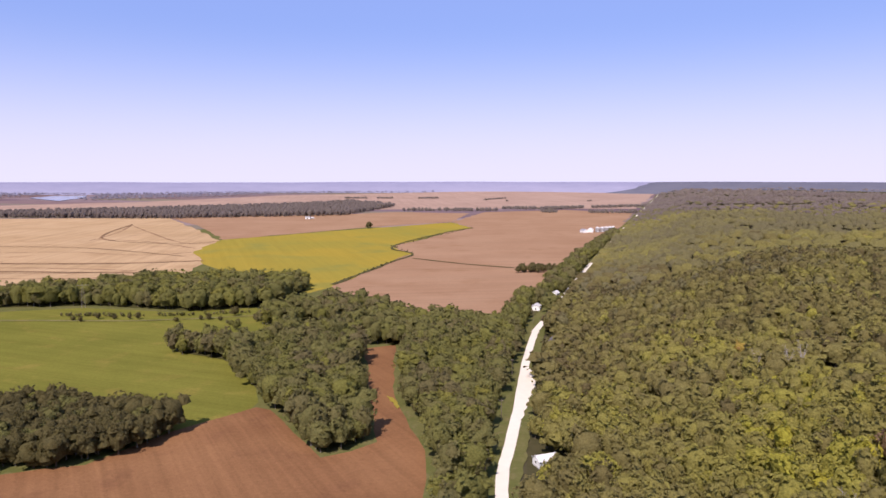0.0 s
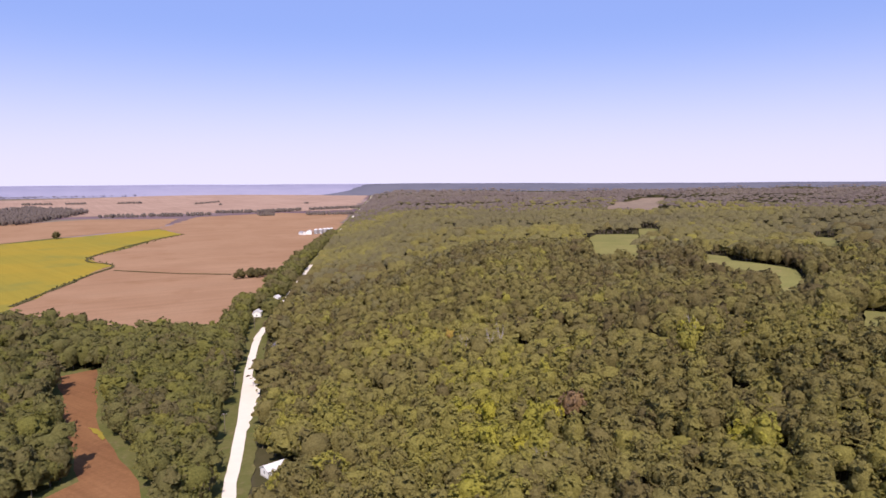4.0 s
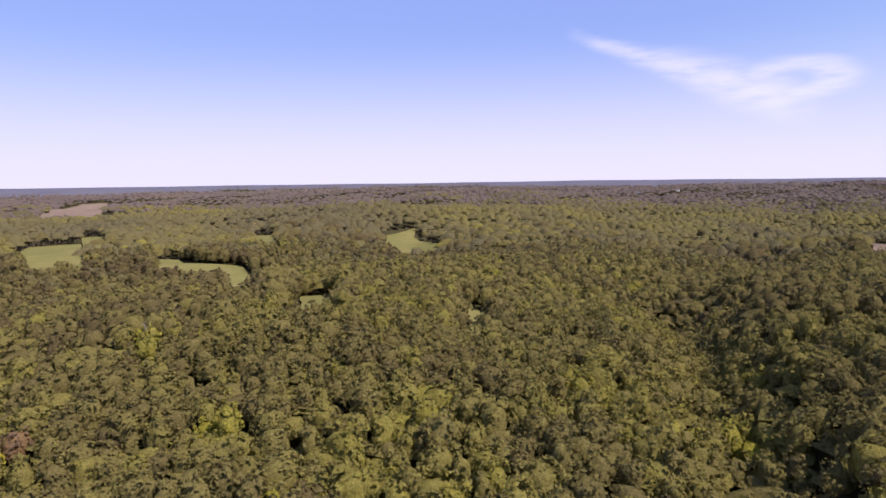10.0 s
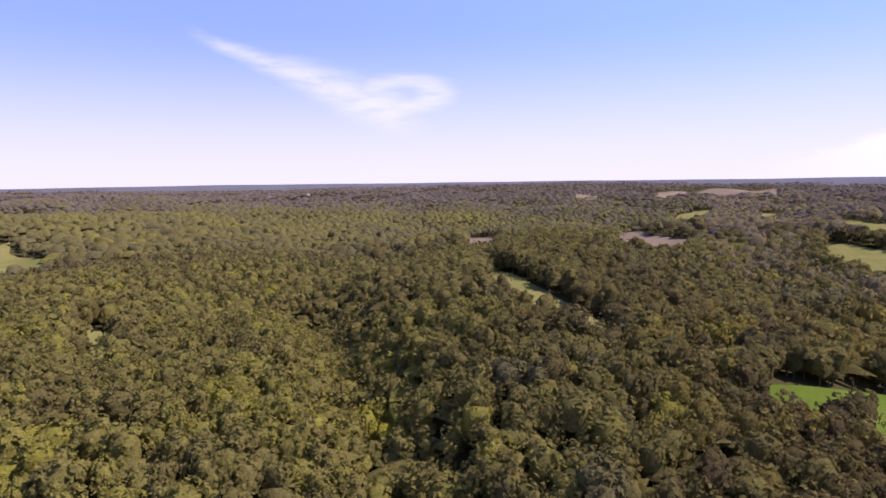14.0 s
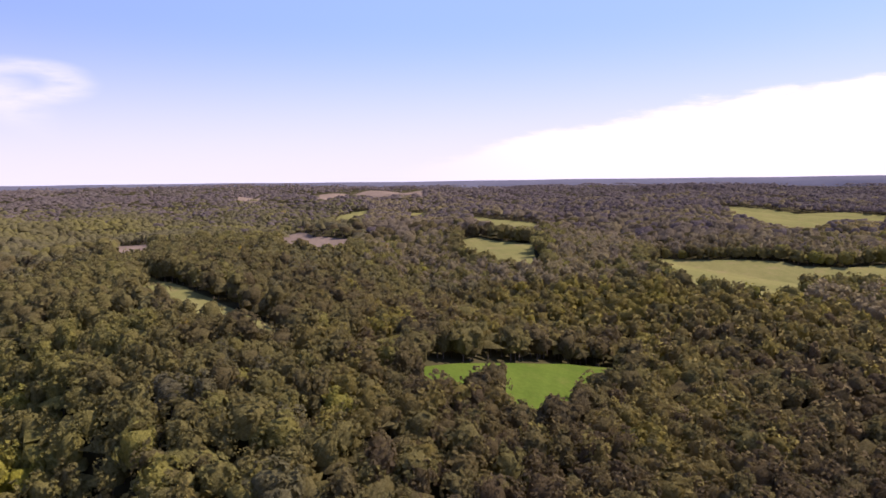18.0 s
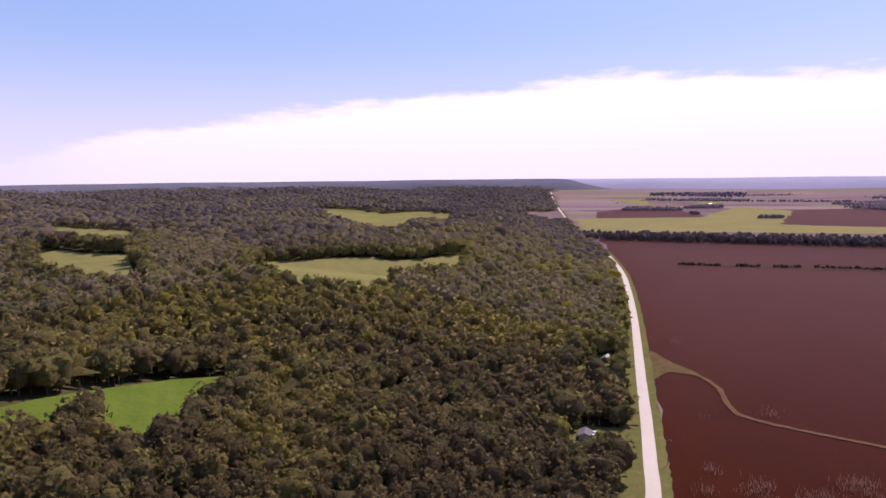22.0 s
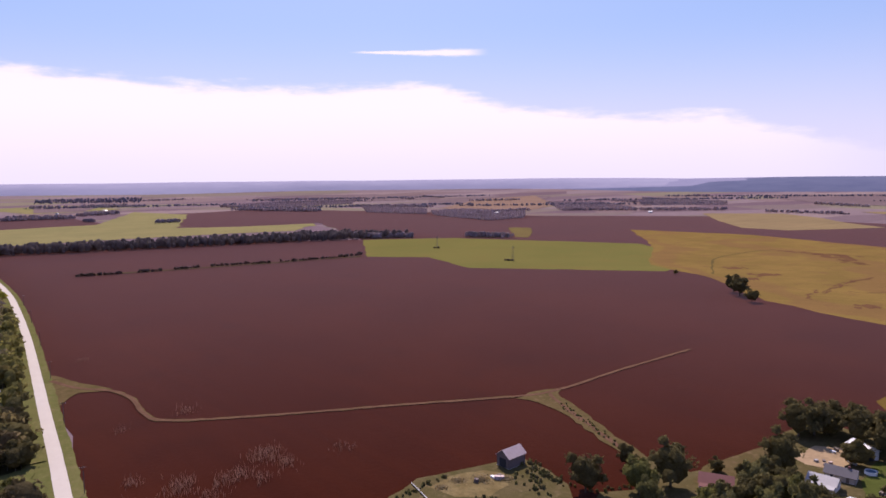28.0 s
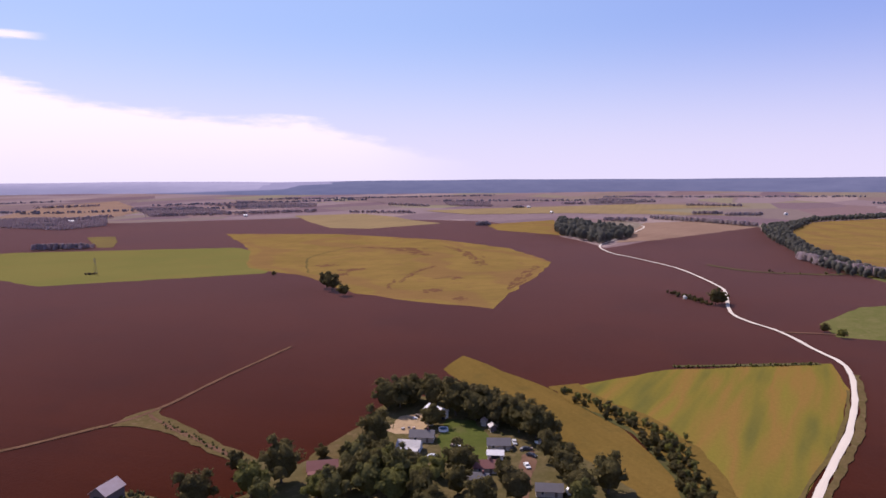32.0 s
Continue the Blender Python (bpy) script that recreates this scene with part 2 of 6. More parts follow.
GOLD = soil("golden_beans", (0.168, 0.110, 0.034), (0.205, 0.130, 0.040), (0.158, 0.084, 0.038), 35, 10, 0.18, 60, 0.5)
OLIVE = soil("rough_hay", (0.1290, 0.0830, 0.0215), (0.1480, 0.0920, 0.0240), (0.1070, 0.0740, 0.0215), 140, 5, 0.2, 50)
PATCHY = soil("dry_weeds", (0.088, 0.066, 0.027), (0.110, 0.076, 0.035), (0.150, 0.098, 0.056), 0, 3, 0.1, 9)
GLADE = soil("glade_grass", (0.076, 0.112, 0.018), (0.094, 0.128, 0.021), (0.115, 0.125, 0.028), 40, 4, 0.15, 30)
UPLAND = soil("upland_stubble", (0.19, 0.140, 0.108), (0.22, 0.165, 0.125), (0.16, 0.118, 0.09), 60, 6, 0.2, 80)
MEADOW = soil("upland_meadow", (0.162, 0.155, 0.054), (0.195, 0.176, 0.064), (0.24, 0.19, 0.085), 60, 6, 0.2, 45)
TANNISH = soil("tan_fields", (0.205, 0.130, 0.095), (0.235, 0.152, 0.110), (0.175, 0.110, 0.083), 80, 9, 0.2, 120)
# mauve haze of the far plain is mixed into these field tones
DULL = soil("hazed_fields", (0.150, 0.103, 0.105), (0.178, 0.125, 0.124), (0.130, 0.088, 0.092), 100, 12, 0.2, 200)
VERGE = soil("verge_grass", (0.098, 0.100, 0.031), (0.125, 0.114, 0.042), (0.165, 0.130, 0.062), 0, 3, 0.1, 14)
DIRT = soil("dirt_track", (0.122, 0.066, 0.045), (0.148, 0.085, 0.056), (0.092, 0.056, 0.034), 0, 2, 0.1, 9)


DRY_HAY = soil("dry_hay", (0.205, 0.148, 0.078), (0.235, 0.168, 0.086), (0.180, 0.125, 0.074), 100, 12, 0.2, 160)
LIME_DULL = soil("mixed_hay", (0.130, 0.092, 0.040), (0.155, 0.118, 0.042), (0.100, 0.066, 0.040), 70, 7, 0.2, 40)


def striped():
    m, g = material("striped_beans")
    p = place(g)
    turned = g.add("ShaderNodeMapping", ins={"Vector": p, "Rotation": (0, 0, radians(88)), "Scale": (1.0, 9.0, 1.0)}, vector_type="TEXTURE").outputs[0]
    s = g.noise(turned, 0.062, 2.5, 0.5)
    col = g.ramp(s, (0.36, (0.098, 0.088, 0.022)), (0.46, (0.140, 0.110, 0.022)), (0.55, (0.178, 0.104, 0.028)), (0.66, (0.150, 0.118, 0.023)))
    grain = g.noise(p, 0.6, 4.0, 0.7)
    col = g.mix(0.3, col, g.ramp(grain, (0.25, (0.4, 0.4, 0.4)), (0.75, (1, 1, 1))), "MULTIPLY")
    finish(g, col, 1.0, grain, 0.5, 0.4, spec=0.0)
    return m


STRIPED = striped()


def valley_floor():
    """Base ground: forest litter on the bluffs, a patchwork of dry fields on the plain with mauve haze in their tones.
    """
    m, g = material("valley_floor")
    p = place(g)
    cells = g.add("ShaderNodeTexVoronoi", ins={"Vector": g.add("ShaderNodeMapping", ins={"Vector": p, "Scale": (0.7, 1.6, 1.0), "Rotation": (0, 0, 0.25)}).outputs[0], "Scale": 0.0032, "Randomness": 0.8})
    tone = g.add("ShaderNodeSeparateColor", ins={0: cells.outputs["Color"]}).outputs[0]
    col = g.ramp(tone, (0.0, (0.125, 0.082, 0.094)), (0.25, (0.205, 0.150, 0.150)), (0.45, (0.145, 0.098, 0.112)), (0.65, (0.185, 0.155, 0.105)), (0.85, (0.160, 0.105, 0.105)), (1.0, (0.25, 0.185, 0.170)))
    grain = g.noise(p, 0.04, 5.0, 0.65)
    col = g.mix(0.35, col, g.ramp(grain, (0.3, (0.4, 0.4, 0.4)), (0.7, (1, 1, 1))), "MULTIPLY")
    litter = g.mix(g.noise(p, 0.15, 5.0, 0.7), (0.03, 0.032, 0.014), (0.075, 0.06, 0.03))
    wood = g.add("ShaderNodeAttribute", attribute_name="wooded").outputs["Fac"]
    col = g.mix(wood, col, litter)
    finish(g, col, 1.0, grain, 0.3, 0.5, spec=0.0)
    return m


FLOOR = valley_floor()


def foliage(name, stops, translucent=0.3):
    m, g = material(name)
    tone = g.add("ShaderNodeAttribute", attribute_name="tone").outputs["Fac"]
    isl = g.add("ShaderNodeNewGeometry").outputs["Random Per Island"]
    obr = g.add("ShaderNodeObjectInfo").outputs["Random"]
    f = g.math("ADD", tone, g.math("MULTIPLY", g.math("SUBTRACT", isl, 0.5), 0.10))
    f = g.math("ADD", f, g.math("MULTIPLY", g.math("SUBTRACT", obr, 0.5), 0.12), clamp=True)
    col = g.ramp(f, *stops)
    # specks paint the shaded gaps between leaf clumps into the colour
    speck = g.noise(place(g), 1.15, 5.0, 0.78)
    col = g.mix(1.0, col, g.ramp(speck, (0.37, (0.70, 0.71, 0.70)), (0.5, (1.03, 1.03, 1.03)), (0.63, (1.26, 1.26, 1.22))), "MULTIPLY")
    rough = g.noise(place(g), 1.1, 4.0, 0.75)
    relief = g.add("ShaderNodeBump", ins={"Height": rough, "Strength": 1.0, "Distance": 1.1}).outputs[0]
    d = g.add("ShaderNodeBsdfDiffuse", ins={"Color": col, "Roughness": 0.6, "Normal": relief})
    t = g.add("ShaderNodeBsdfTranslucent", ins={"Color": col, "Normal": relief})
    s = g.add("ShaderNodeMixShader", ins={0: translucent, 1: d.outputs[0], 2: t.outputs[0]})
    g.add("ShaderNodeOutputMaterial", ins={0: s.outputs[0]})
    return m


LEAVES = foliage("leaves", ((0.0, (0.150, 0.116, 0.058)), (0.14, (0.190, 0.156, 0.064)), (0.3, (0.233, 0.198, 0.072)), (0.5, (0.290, 0.256, 0.068)),
                            (0.72, (0.37, 0.335, 0.054)), (0.86, (0.42, 0.355, 0.05)), (0.94, (0.35, 0.215, 0.08)), (1.0, (0.25, 0.165, 0.10))), 0.48)
# greyer than the near leaves: light haze of the middle distance, in colour
HAZED_LEAVES = foliage("hazed_leaves", ((0.0, (0.174, 0.150, 0.086)), (0.3, (0.206, 0.178, 0.082)), (0.6, (0.250, 0.218, 0.074)), (1.0, (0.30, 0.225, 0.08))), 0.48)
# lowest stops carry the shade of backlit crowns
WARM_OAKS = foliage("warm_oak_leaves", ((0.0, (0.168, 0.126, 0.071)), (0.12, (0.228, 0.180, 0.078)), (0.3, (0.290, 0.238, 0.076)), (0.6, (0.365, 0.310, 0.070)), (1.0, (0.38, 0.24, 0.09))), 0.62)
# haze on the sun side lightens these leaf tones and turns them mauve
HAZED_SOUTH = foliage("hazed_south_leaves", ((0.0, (0.254, 0.202, 0.140)), (0.3, (0.290, 0.235, 0.134)), (0.6, (0.330, 0.268, 0.118)), (1.0, (0.36, 0.262, 0.108))), 0.55)
# purple distance haze is put into the leaf colour
HAZED_FAR = foliage("hazed_far_leaves", ((0.0, (0.196, 0.155, 0.144)), (0.5, (0.220, 0.178, 0.150)), (1.0, (0.245, 0.202, 0.142))), 0.52)
BOTTOM = foliage("bottomland_leaves", ((0.0, (0.160, 0.130, 0.064)), (0.15, (0.162, 0.139, 0.060)), (0.3, (0.165, 0.153, 0.054)), (0.5, (0.190, 0.178, 0.050)), (0.75, (0.235, 0.205, 0.048)), (1.0, (0.26, 0.20, 0.06))), 0.45)
# darker leaf colour: the shade of backlit crowns is painted in
BACKLIT_LEAVES = foliage("backlit_leaves", ((0.0, (0.134, 0.106, 0.056)), (0.3, (0.150, 0.124, 0.054)), (0.6, (0.172, 0.146, 0.050)), (1.0, (0.20, 0.17, 0.05))), 0.55)
HEDGE = foliage("dusky_hedge_leaves", ((0.0, (0.150, 0.108, 0.090)), (0.5, (0.170, 0.130, 0.095)), (1.0, (0.20, 0.16, 0.09))), 0.5)
# haze over the far woods is painted into the leaf colour
MISTY = foliage("hazed_wood_leaves", ((0.0, (0.190, 0.150, 0.142)), (0.5, (0.212, 0.172, 0.155)), (1.0, (0.235, 0.192, 0.148))), 0.55)
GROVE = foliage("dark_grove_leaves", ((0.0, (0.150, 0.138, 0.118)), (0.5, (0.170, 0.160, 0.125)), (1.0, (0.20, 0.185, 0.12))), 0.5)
# pale mauve leaf tones stand for haze on far tree lines
PLAIN_ROWS = foliage("hazed_row_leaves", ((0.0, (0.385, 0.298, 0.320)), (0.5, (0.410, 0.325, 0.335)), (1.0, (0.43, 0.35, 0.32))), 0.6)
# blue haze of the farthest woods, held in the leaf colour
HAZE_BLUE = foliage("hazed_river_leaves", ((0.0, (0.19, 0.172, 0.22)), (0.5, (0.215, 0.198, 0.24)), (1.0, (0.24, 0.22, 0.24))), 0.5)


def plain(name, a, b, scale=1.0, rough=0.7, bump=0.2, metal=0.0, distance=0.05):
    m, g = material(name)
    p = place(g)
    n = g.noise(p, scale, 4.0, 0.65)
    big = g.noise(p, scale * 0.13, 3.0, 0.6)
    col = g.mix(g.math("MULTIPLY", g.math("ADD", n, big), 0.5), a, b)
    finish(g, col, rough, n, bump, distance, metal)
    return m


BARK = plain("bark", (0.07, 0.055, 0.04), (0.16, 0.13, 0.10), 3.0, 0.9, 0.6)
GRAVEL = plain("gravel", (0.40, 0.345, 0.28), (0.52, 0.45, 0.37), 0.5, 0.95, 0.4)
PAVED = plain("worn_asphalt", (0.34, 0.295, 0.25), (0.45, 0.395, 0.335), 0.4, 0.9, 0.3)
CHALKY = plain("chalky_gravel", (0.50, 0.44, 0.36), (0.66, 0.58, 0.48), 0.3, 0.95, 0.3)


# ---- geometry helpers ----
def mesh_of(name, verts, faces, mat):
    me = bpy.data.meshes.new(name)
    me.from_pydata([tuple(v) for v in verts], [], faces)
    me.materials.append(mat)
    return me


def part(name, bm, mat, parent, label=""):
    me = bpy.data.meshes.new(name)
    bmesh.ops.recalc_face_normals(bm, faces=bm.faces)
    bm.to_mesh(me)
    bm.free()
    me.materials.append(mat)
    ob = new(name, me)
    ob.parent = parent
    if label:
        tagged(ob, label)
    return ob


def big_mesh(name, co, tri, mat, tone=None):
    """A mesh from numpy arrays of points and triangles."""
    me = bpy.data.meshes.new(name)
    me.vertices.add(len(co))
    me.vertices.foreach_set("co", np.ascontiguousarray(co, np.float32).ravel())
    me.loops.add(len(tri) * 3)
    me.loops.foreach_set("vertex_index", np.ascontiguousarray(tri, np.int32).ravel())
    me.polygons.add(len(tri))
    me.polygons.foreach_set("loop_start", np.arange(0, len(tri) * 3, 3, dtype=np.int32))
    me.update(calc_edges=True)
    if tone is not None:
        me.attributes.new("tone", "FLOAT", "POINT").data.foreach_set("value", np.ascontiguousarray(tone, np.float32))
    me.materials.append(mat)
    return me


# ---- ground ----
def build_ground():
    az = np.radians(np.arange(0, 360, 0.75))
    r = np.unique(np.concatenate([np.arange(0, 600, 15), np.arange(600, 1500, 30), np.arange(1500, RIM + 1, 65), [RIM]]))[1:]
    R, A = np.meshgrid(r, az, indexing="ij")
    X, Y = R * np.sin(A), R * np.cos(A)
    co = np.stack([X, Y, terrain(X, Y)], -1).reshape(-1, 3)
    n, k = len(az), len(r)
    i, j = np.meshgrid(np.arange(k - 1), np.arange(n), indexing="ij")
    a, b = i * n + j, i * n + (j + 1) % n
    c, d = (i + 1) * n + (j + 1) % n, (i + 1) * n + j
    tri = np.concatenate([np.stack([a, d, c], -1).reshape(-1, 3), np.stack([a, c, b], -1).reshape(-1, 3)])
    hub = len(co)
    co = np.vstack([co, [(0, 0, float(terrain(0, 0)))]])
    tri = np.vstack([tri, np.stack([np.full(n, hub), np.arange(n), (np.arange(n) + 1) % n], -1)])
    me = big_mesh("ground", co, tri, FLOOR)
    e = co[:, 0] - road_x(co[:, 1])
    me.attributes.new("wooded", "FLOAT", "POINT").data.foreach_set("value", smooth(-2, 8, e).astype(np.float32))
    for p in me.polygons:
        p.use_smooth = True
    tagged(new("ground", me), "broad river plain with dry fields below wooded bluffs", "ground", kind="structure")


build_ground()
CLEARINGS = []
LIFT = [0.10]


def wobble(pts, step, amp, seed):
    """The outline with points every step metres, each pushed a little aside."""
    rnd, out = random.Random(seed), []
    n = len(pts)
    for i in range(n):
        (ax, ay), (bx, by) = pts[i], pts[(i + 1) % n]
        k = max(1, min(40, int(math.hypot(bx - ax, by - ay) / step)))
        for s in range(k):
            q = amp if s else amp * 0.3
            out.append((ax + (bx - ax) * s / k + rnd.uniform(-q, q), ay + (by - ay) * s / k + rnd.uniform(-q, q)))
    return out


def drape(name, mat, pts, lift, cell):
    """A sheet with this outline that lies on the ground."""
    bm = bmesh.new()
    bm.faces.new([bm.verts.new((x, y, 0)) for x, y in pts])
    for axis in (0, 1):
        lo, hi = min(p[axis] for p in pts), max(p[axis] for p in pts)
        step = max(cell, (hi - lo) / 45)
        n = [0, 0, 0]
        n[axis] = 1
        v = lo + step
        while v < hi:
            o = [0, 0, 0]
            o[axis] = v
            bmesh.ops.bisect_plane(bm, geom=bm.verts[:] + bm.edges[:] + bm.faces[:], plane_co=o, plane_no=n)
            v += step
    bmesh.ops.triangulate(bm, faces=bm.faces)
    xy = np.array([v.co[:2] for v in bm.verts])
    z = terrain(xy[:, 0], xy[:, 1]) + lift * (1 + np.hypot(xy[:, 0], xy[:, 1]) / 900)
    for v, h in zip(bm.verts, z):
        v.co.z = h
    for f in bm.faces:
        if f.normal.z < 0:
            f.normal_flip()
    me = bpy.data.meshes.new(name)
    bm.to_mesh(me)
    bm.free()
    me.materials.append(mat)
    return new(name, me)


def grown(pts, by):
    """The outline moved outwards."""
    n = len(pts)
    turn = sum(pts[i][0] * pts[(i + 1) % n][1] - pts[(i + 1) % n][0] * pts[i][1] for i in range(n))
    s = by if turn > 0 else -by
    out = []
    for i in range(n):
        a, b = Vector(pts[i - 1]), Vector(pts[(i + 1) % n])
        d = (b - a).normalized()
        out.append((pts[i][0] + d.y * s, pts[i][1] - d.x * s))
    return out


FIELD_LABELS = {
    "rough_grass": "strips of rough grass between the fields",
    "pasture": "green grass pasture between woods", "brown_crop_field": "flat field of ripe brown beans",
    "stubble_field": "harvested straw-coloured stubble field", "yellow_bean_field": "field of yellow turning bean plants",
    "hay_field": "yellow-green field of rough hay grass", "green_bean_field": "light green bean field on the plain",
    "dull_field": "dull brown harvested field", "striped_bean_field": "bean field striped in green and ochre"}


def field(name, mat, pts):
    upland = pts[0][0] > float(road_x(pts[0][1])) + 30
    size = max(max(p[0] for p in pts) - min(p[0] for p in pts), max(p[1] for p in pts) - min(p[1] for p in pts))
    if upland:
        CLEARINGS.append(grown(pts, 3.0))
    LIFT[0] += 0.004
    ob = drape(name, mat, wobble(pts, max(12, size / 40), max(0.8, size / 260), len(CLEARINGS) * 7 + len(pts)), 0.9 if upland else LIFT[0], 14 if upland else 60)
    return tagged(ob, FIELD_LABELS[name], "field", kind="structure")


field("rough_grass", VERGE, [(-900, -120), (-900, 1000), (-500, 1600), (420, 1600), (60, 480), (18, 230), (12, 0), (12, -230), (-60, -230), (-300, -120)])
field("pasture", GREEN, [(-397, 552), (-312, 577), (-230, 558), (-155, 580), (-81, 516), (-91, 477), (-122, 456), (-119, 405), (-92, 327), (-93, 314), (-119, 282), (-172, 291), (-210, 287)])
field("brown_crop_field", RUSSET, [(-177, 240), (-166, 243), (-139, 252), (-120, 286), (-91, 319), (-83, 315), (-65, 285), (-49, 259), (-38, 265), (-28, 275), (-38, 338), (-51, 435), (-32, 445), (-25, 339), (-15, 292), (-7, 266), (-7, 226), (-7, 172), (-128, 171)])
field("stubble_field", STRAW, [(-1380, 1946), (-817, 2010), (-401, 1222), (-390, 1052), (-328, 926), (-286, 728), (-468, 653)])
field("brown_crop_field", FALLOW, [(-817, 2010), (-342, 2218), (-168, 2380), (89, 2298), (25, 1820), (-180, 1596), (-412, 1256), (-604, 1655)])
field("yellow_bean_field", YELLOW, [(-412, 1256), (-176, 1558), (24, 1794), (72, 1578), (7, 1438), (-85, 1127), (-46, 1013), (-72, 901), (-115, 697), (-132, 653), (-158, 653), (-318, 887), (-390, 1052)])
field("brown_crop_field", FALLOW, [(72, 1578), (25, 1820), (152, 2383), (464, 2562), (649, 2302), (380, 1474), (203, 940), (114, 654), (72, 543), (7, 500), (-66, 542), (-115, 697), (-72, 901), (-46, 1013), (-85, 1127), (7, 1438)])
field("stubble_field", PALE_STRAW, [(-1911, 2700), (-1426, 3188), (-948, 3989), (172, 4481), (1362, 4331), (1140, 3721), (758, 2650), (259, 2663), (-309, 2561), (-900, 2214), (-1421, 2005)])
field("brown_crop_field", MAROON, [(5, -222), (12, -328), (32, -461), (74, -801), (154, -1214), (-38, -1329), (-439, -1149), (-537, -1735), (-1121, -1610), (-1517, -1241), (-1554, -724), (-1246, -430), (-1027, -277), (-1201, -235), (-1589, -99), (-992, -7), (-817, 71), (-409, 65), (-330, 70), (-120, -20), (-40, -90)])
field("brown_crop_field", MAROON, [(-123, -1906), (-241, -2396), (-586, -2562), (-840, -2191), (-1155, -1659), (-530, -1712), (-496, -1628), (-175, -1635)])
field("brown_crop_field", MAROON, [(287, -2183), (230, -2381), (37, -2302), (-45, -1937), (178, -1825), (239, -1810)])
field("hay_field", HAY, [(-164, -1642), (-314, -1642), (-503, -1649), (-484, -1565), (-342, -1475), (-141, -1425)])
field("hay_field", HAY, [(304, -1821), (-19, -1942), (-149, -2648), (-292, -2342), (-186, -1688), (-473, -1579), (-396, -1434), (-192, -1443), (200, -1377)])
field("hay_field", HAY, [(384, -3197), (47, -3348), (-119, -2898), (169, -2711)])
field("green_bean_field", LIME, [(-440, -1146), (-592, -1085), (-795, -820), (-778, -766), (-637, -598), (-589, -562), (-411, -710), (-420, -836), (-349, -892)])
field("yellow_bean_field", GOLD, [(-990, -1046), (-1081, -828), (-1053, -580), (-968, -412), (-828, -293), (-702, -265), (-587, -250), (-510, -232), (-510, -305), (-522, -384), (-590, -501), (-618, -616), (-798, -794)])
field("hay_field", OLIVE, [(-365, -186), (-326, -115), (-293, -73), (-247, -38), (-207, -25), (-194, -47), (-257, -89), (-278, -118), (-333, -183)])
field("striped_bean_field", STRIPED, [(-330, -111), (-390, -68), (-446, 14), (-395, 21), (-332, 16), (-250, 2), (-220, -1), (-209, -22), (-262, -32), (-290, -50), (-309, -74)])
field("pasture", VERGE, [(-562, 9), (-649, 39), (-667, 59), (-641, 98), (-524, 81), (-524, 48), (-522, 19)])
field("yellow_bean_field", GOLD, [(-1484, -37), (-1788, 7), (-1985, 165), (-1870, 275), (-763, 116), (-854, 60), (-1030, 0)])
field("yellow_bean_field", GOLD, [(-1441, -672), (-1657, -580), (-1217, -403), (-1293, -577)])
field("dull_field", TANNISH, [(-1630, -346), (-1740, -234), (-1573, -98), (-1189, -233), (-1123, -284)])
field("hay_field", DRY_HAY, [(-1585, -1381), (-1738, -1235), (-1640, -1060), (-1519, -922), (-1437, -788), (-1221, -852), (-1207, -950), (-1353, -1130)])
field("hay_field", LIME_DULL, [(-815, -1239), (-835, -1235), (-854, -1207), (-790, -1110), (-711, -1011), (-700, -1035), (-745, -1115)])
field("dull_field", DULL, [(-1285, -2555), (-1591, -2299), (-2139, -2831), (-2041, -3009), (-1491, -2962)])
field("dull_field", DULL, [(-2870, -2193), (-3470, -1617), (-3124, -1037), (-2374, -1011), (-2408, -1543)])
field("hay_field", DRY_HAY, [(-1976, -1158), (-2234, -1009), (-2712, -593), (-2650, -180), (-2259, -493), (-2020, -184), (-1986, -658), (-1828, -908)])
field("dull_field", TANNISH, [(-1150, -2206), (-1683, -2806), (-2101, -2937), (-1668, -2174), (-1287, -1832), (-1161, -1938)])
field("dull_field", DULL, [(193, -3254), (-57, -3203), (7, -2812), (167, -2791)])
field("dull_field", DULL, [(-1077, -3673), (-1700, -3448), (-1570, -2993), (-959, -2923)])
field("dull_field", DULL, [(428, -1775), (420, -2229), (287, -1657), (344, -1481)])
field("pasture", MEADOW, [(485, 672), (531, 717), (570, 682), (365, 433), (346, 440), (327, 445)])
field("pasture", MEADOW, [(638, 763), (642, 727), (550, 623), (530, 631)])
field("hay_field", MEADOW, [(464, 462), (460, 434), (447, 417), (457, 394), (464, 370), (443, 345), (444, 332), (254, 198), (249, 207), (332, 280), (405, 358), (396, 375), (386, 384)])
field("pasture", MEADOW, [(689, 527), (679, 496), (635, 459), (519, 372), (520, 385), (528, 404)])
field("pasture", MEADOW, [(762, 382), (807, 376), (832, 373), (788, 355), (757, 322), (714, 290), (621, 254), (613, 276), (594, 289), (621, 310)])
field("dull_field", UPLAND, [(1111, 1454), (1601, 1980), (1700, 2015), (1767, 1973), (1184, 1345), (1115, 1379), (1056, 1378)])
field("pasture", MEADOW, [(301, 202), (313, 189), (235, 143), (226, 151)])
field("pasture", MEADOW, [(326, 118), (334, 116), (314, 105), (302, 98), (237, 78), (233, 83), (252, 89)])
field("dull_field", UPLAND, [(1134, -216), (1080, -248), (535, -123), (578, -111)])
field("dull_field", UPLAND, [(1119, -478), (719, -347), (664, -363), (480, -262), (458, -223), (484, -208)])
field("pasture", MEADOW, [(1227, -647), (1493, -831), (1404, -825), (1036, -609), (934, -522), (716, -372)])
field("pasture", MEADOW, [(1325, -890), (1370, -966), (1000, -705), (948, -639)])
field("pasture", MEADOW, [(1009, -810), (823, -713), (688, -682), (468, -464), (501, -457), (565, -474)])
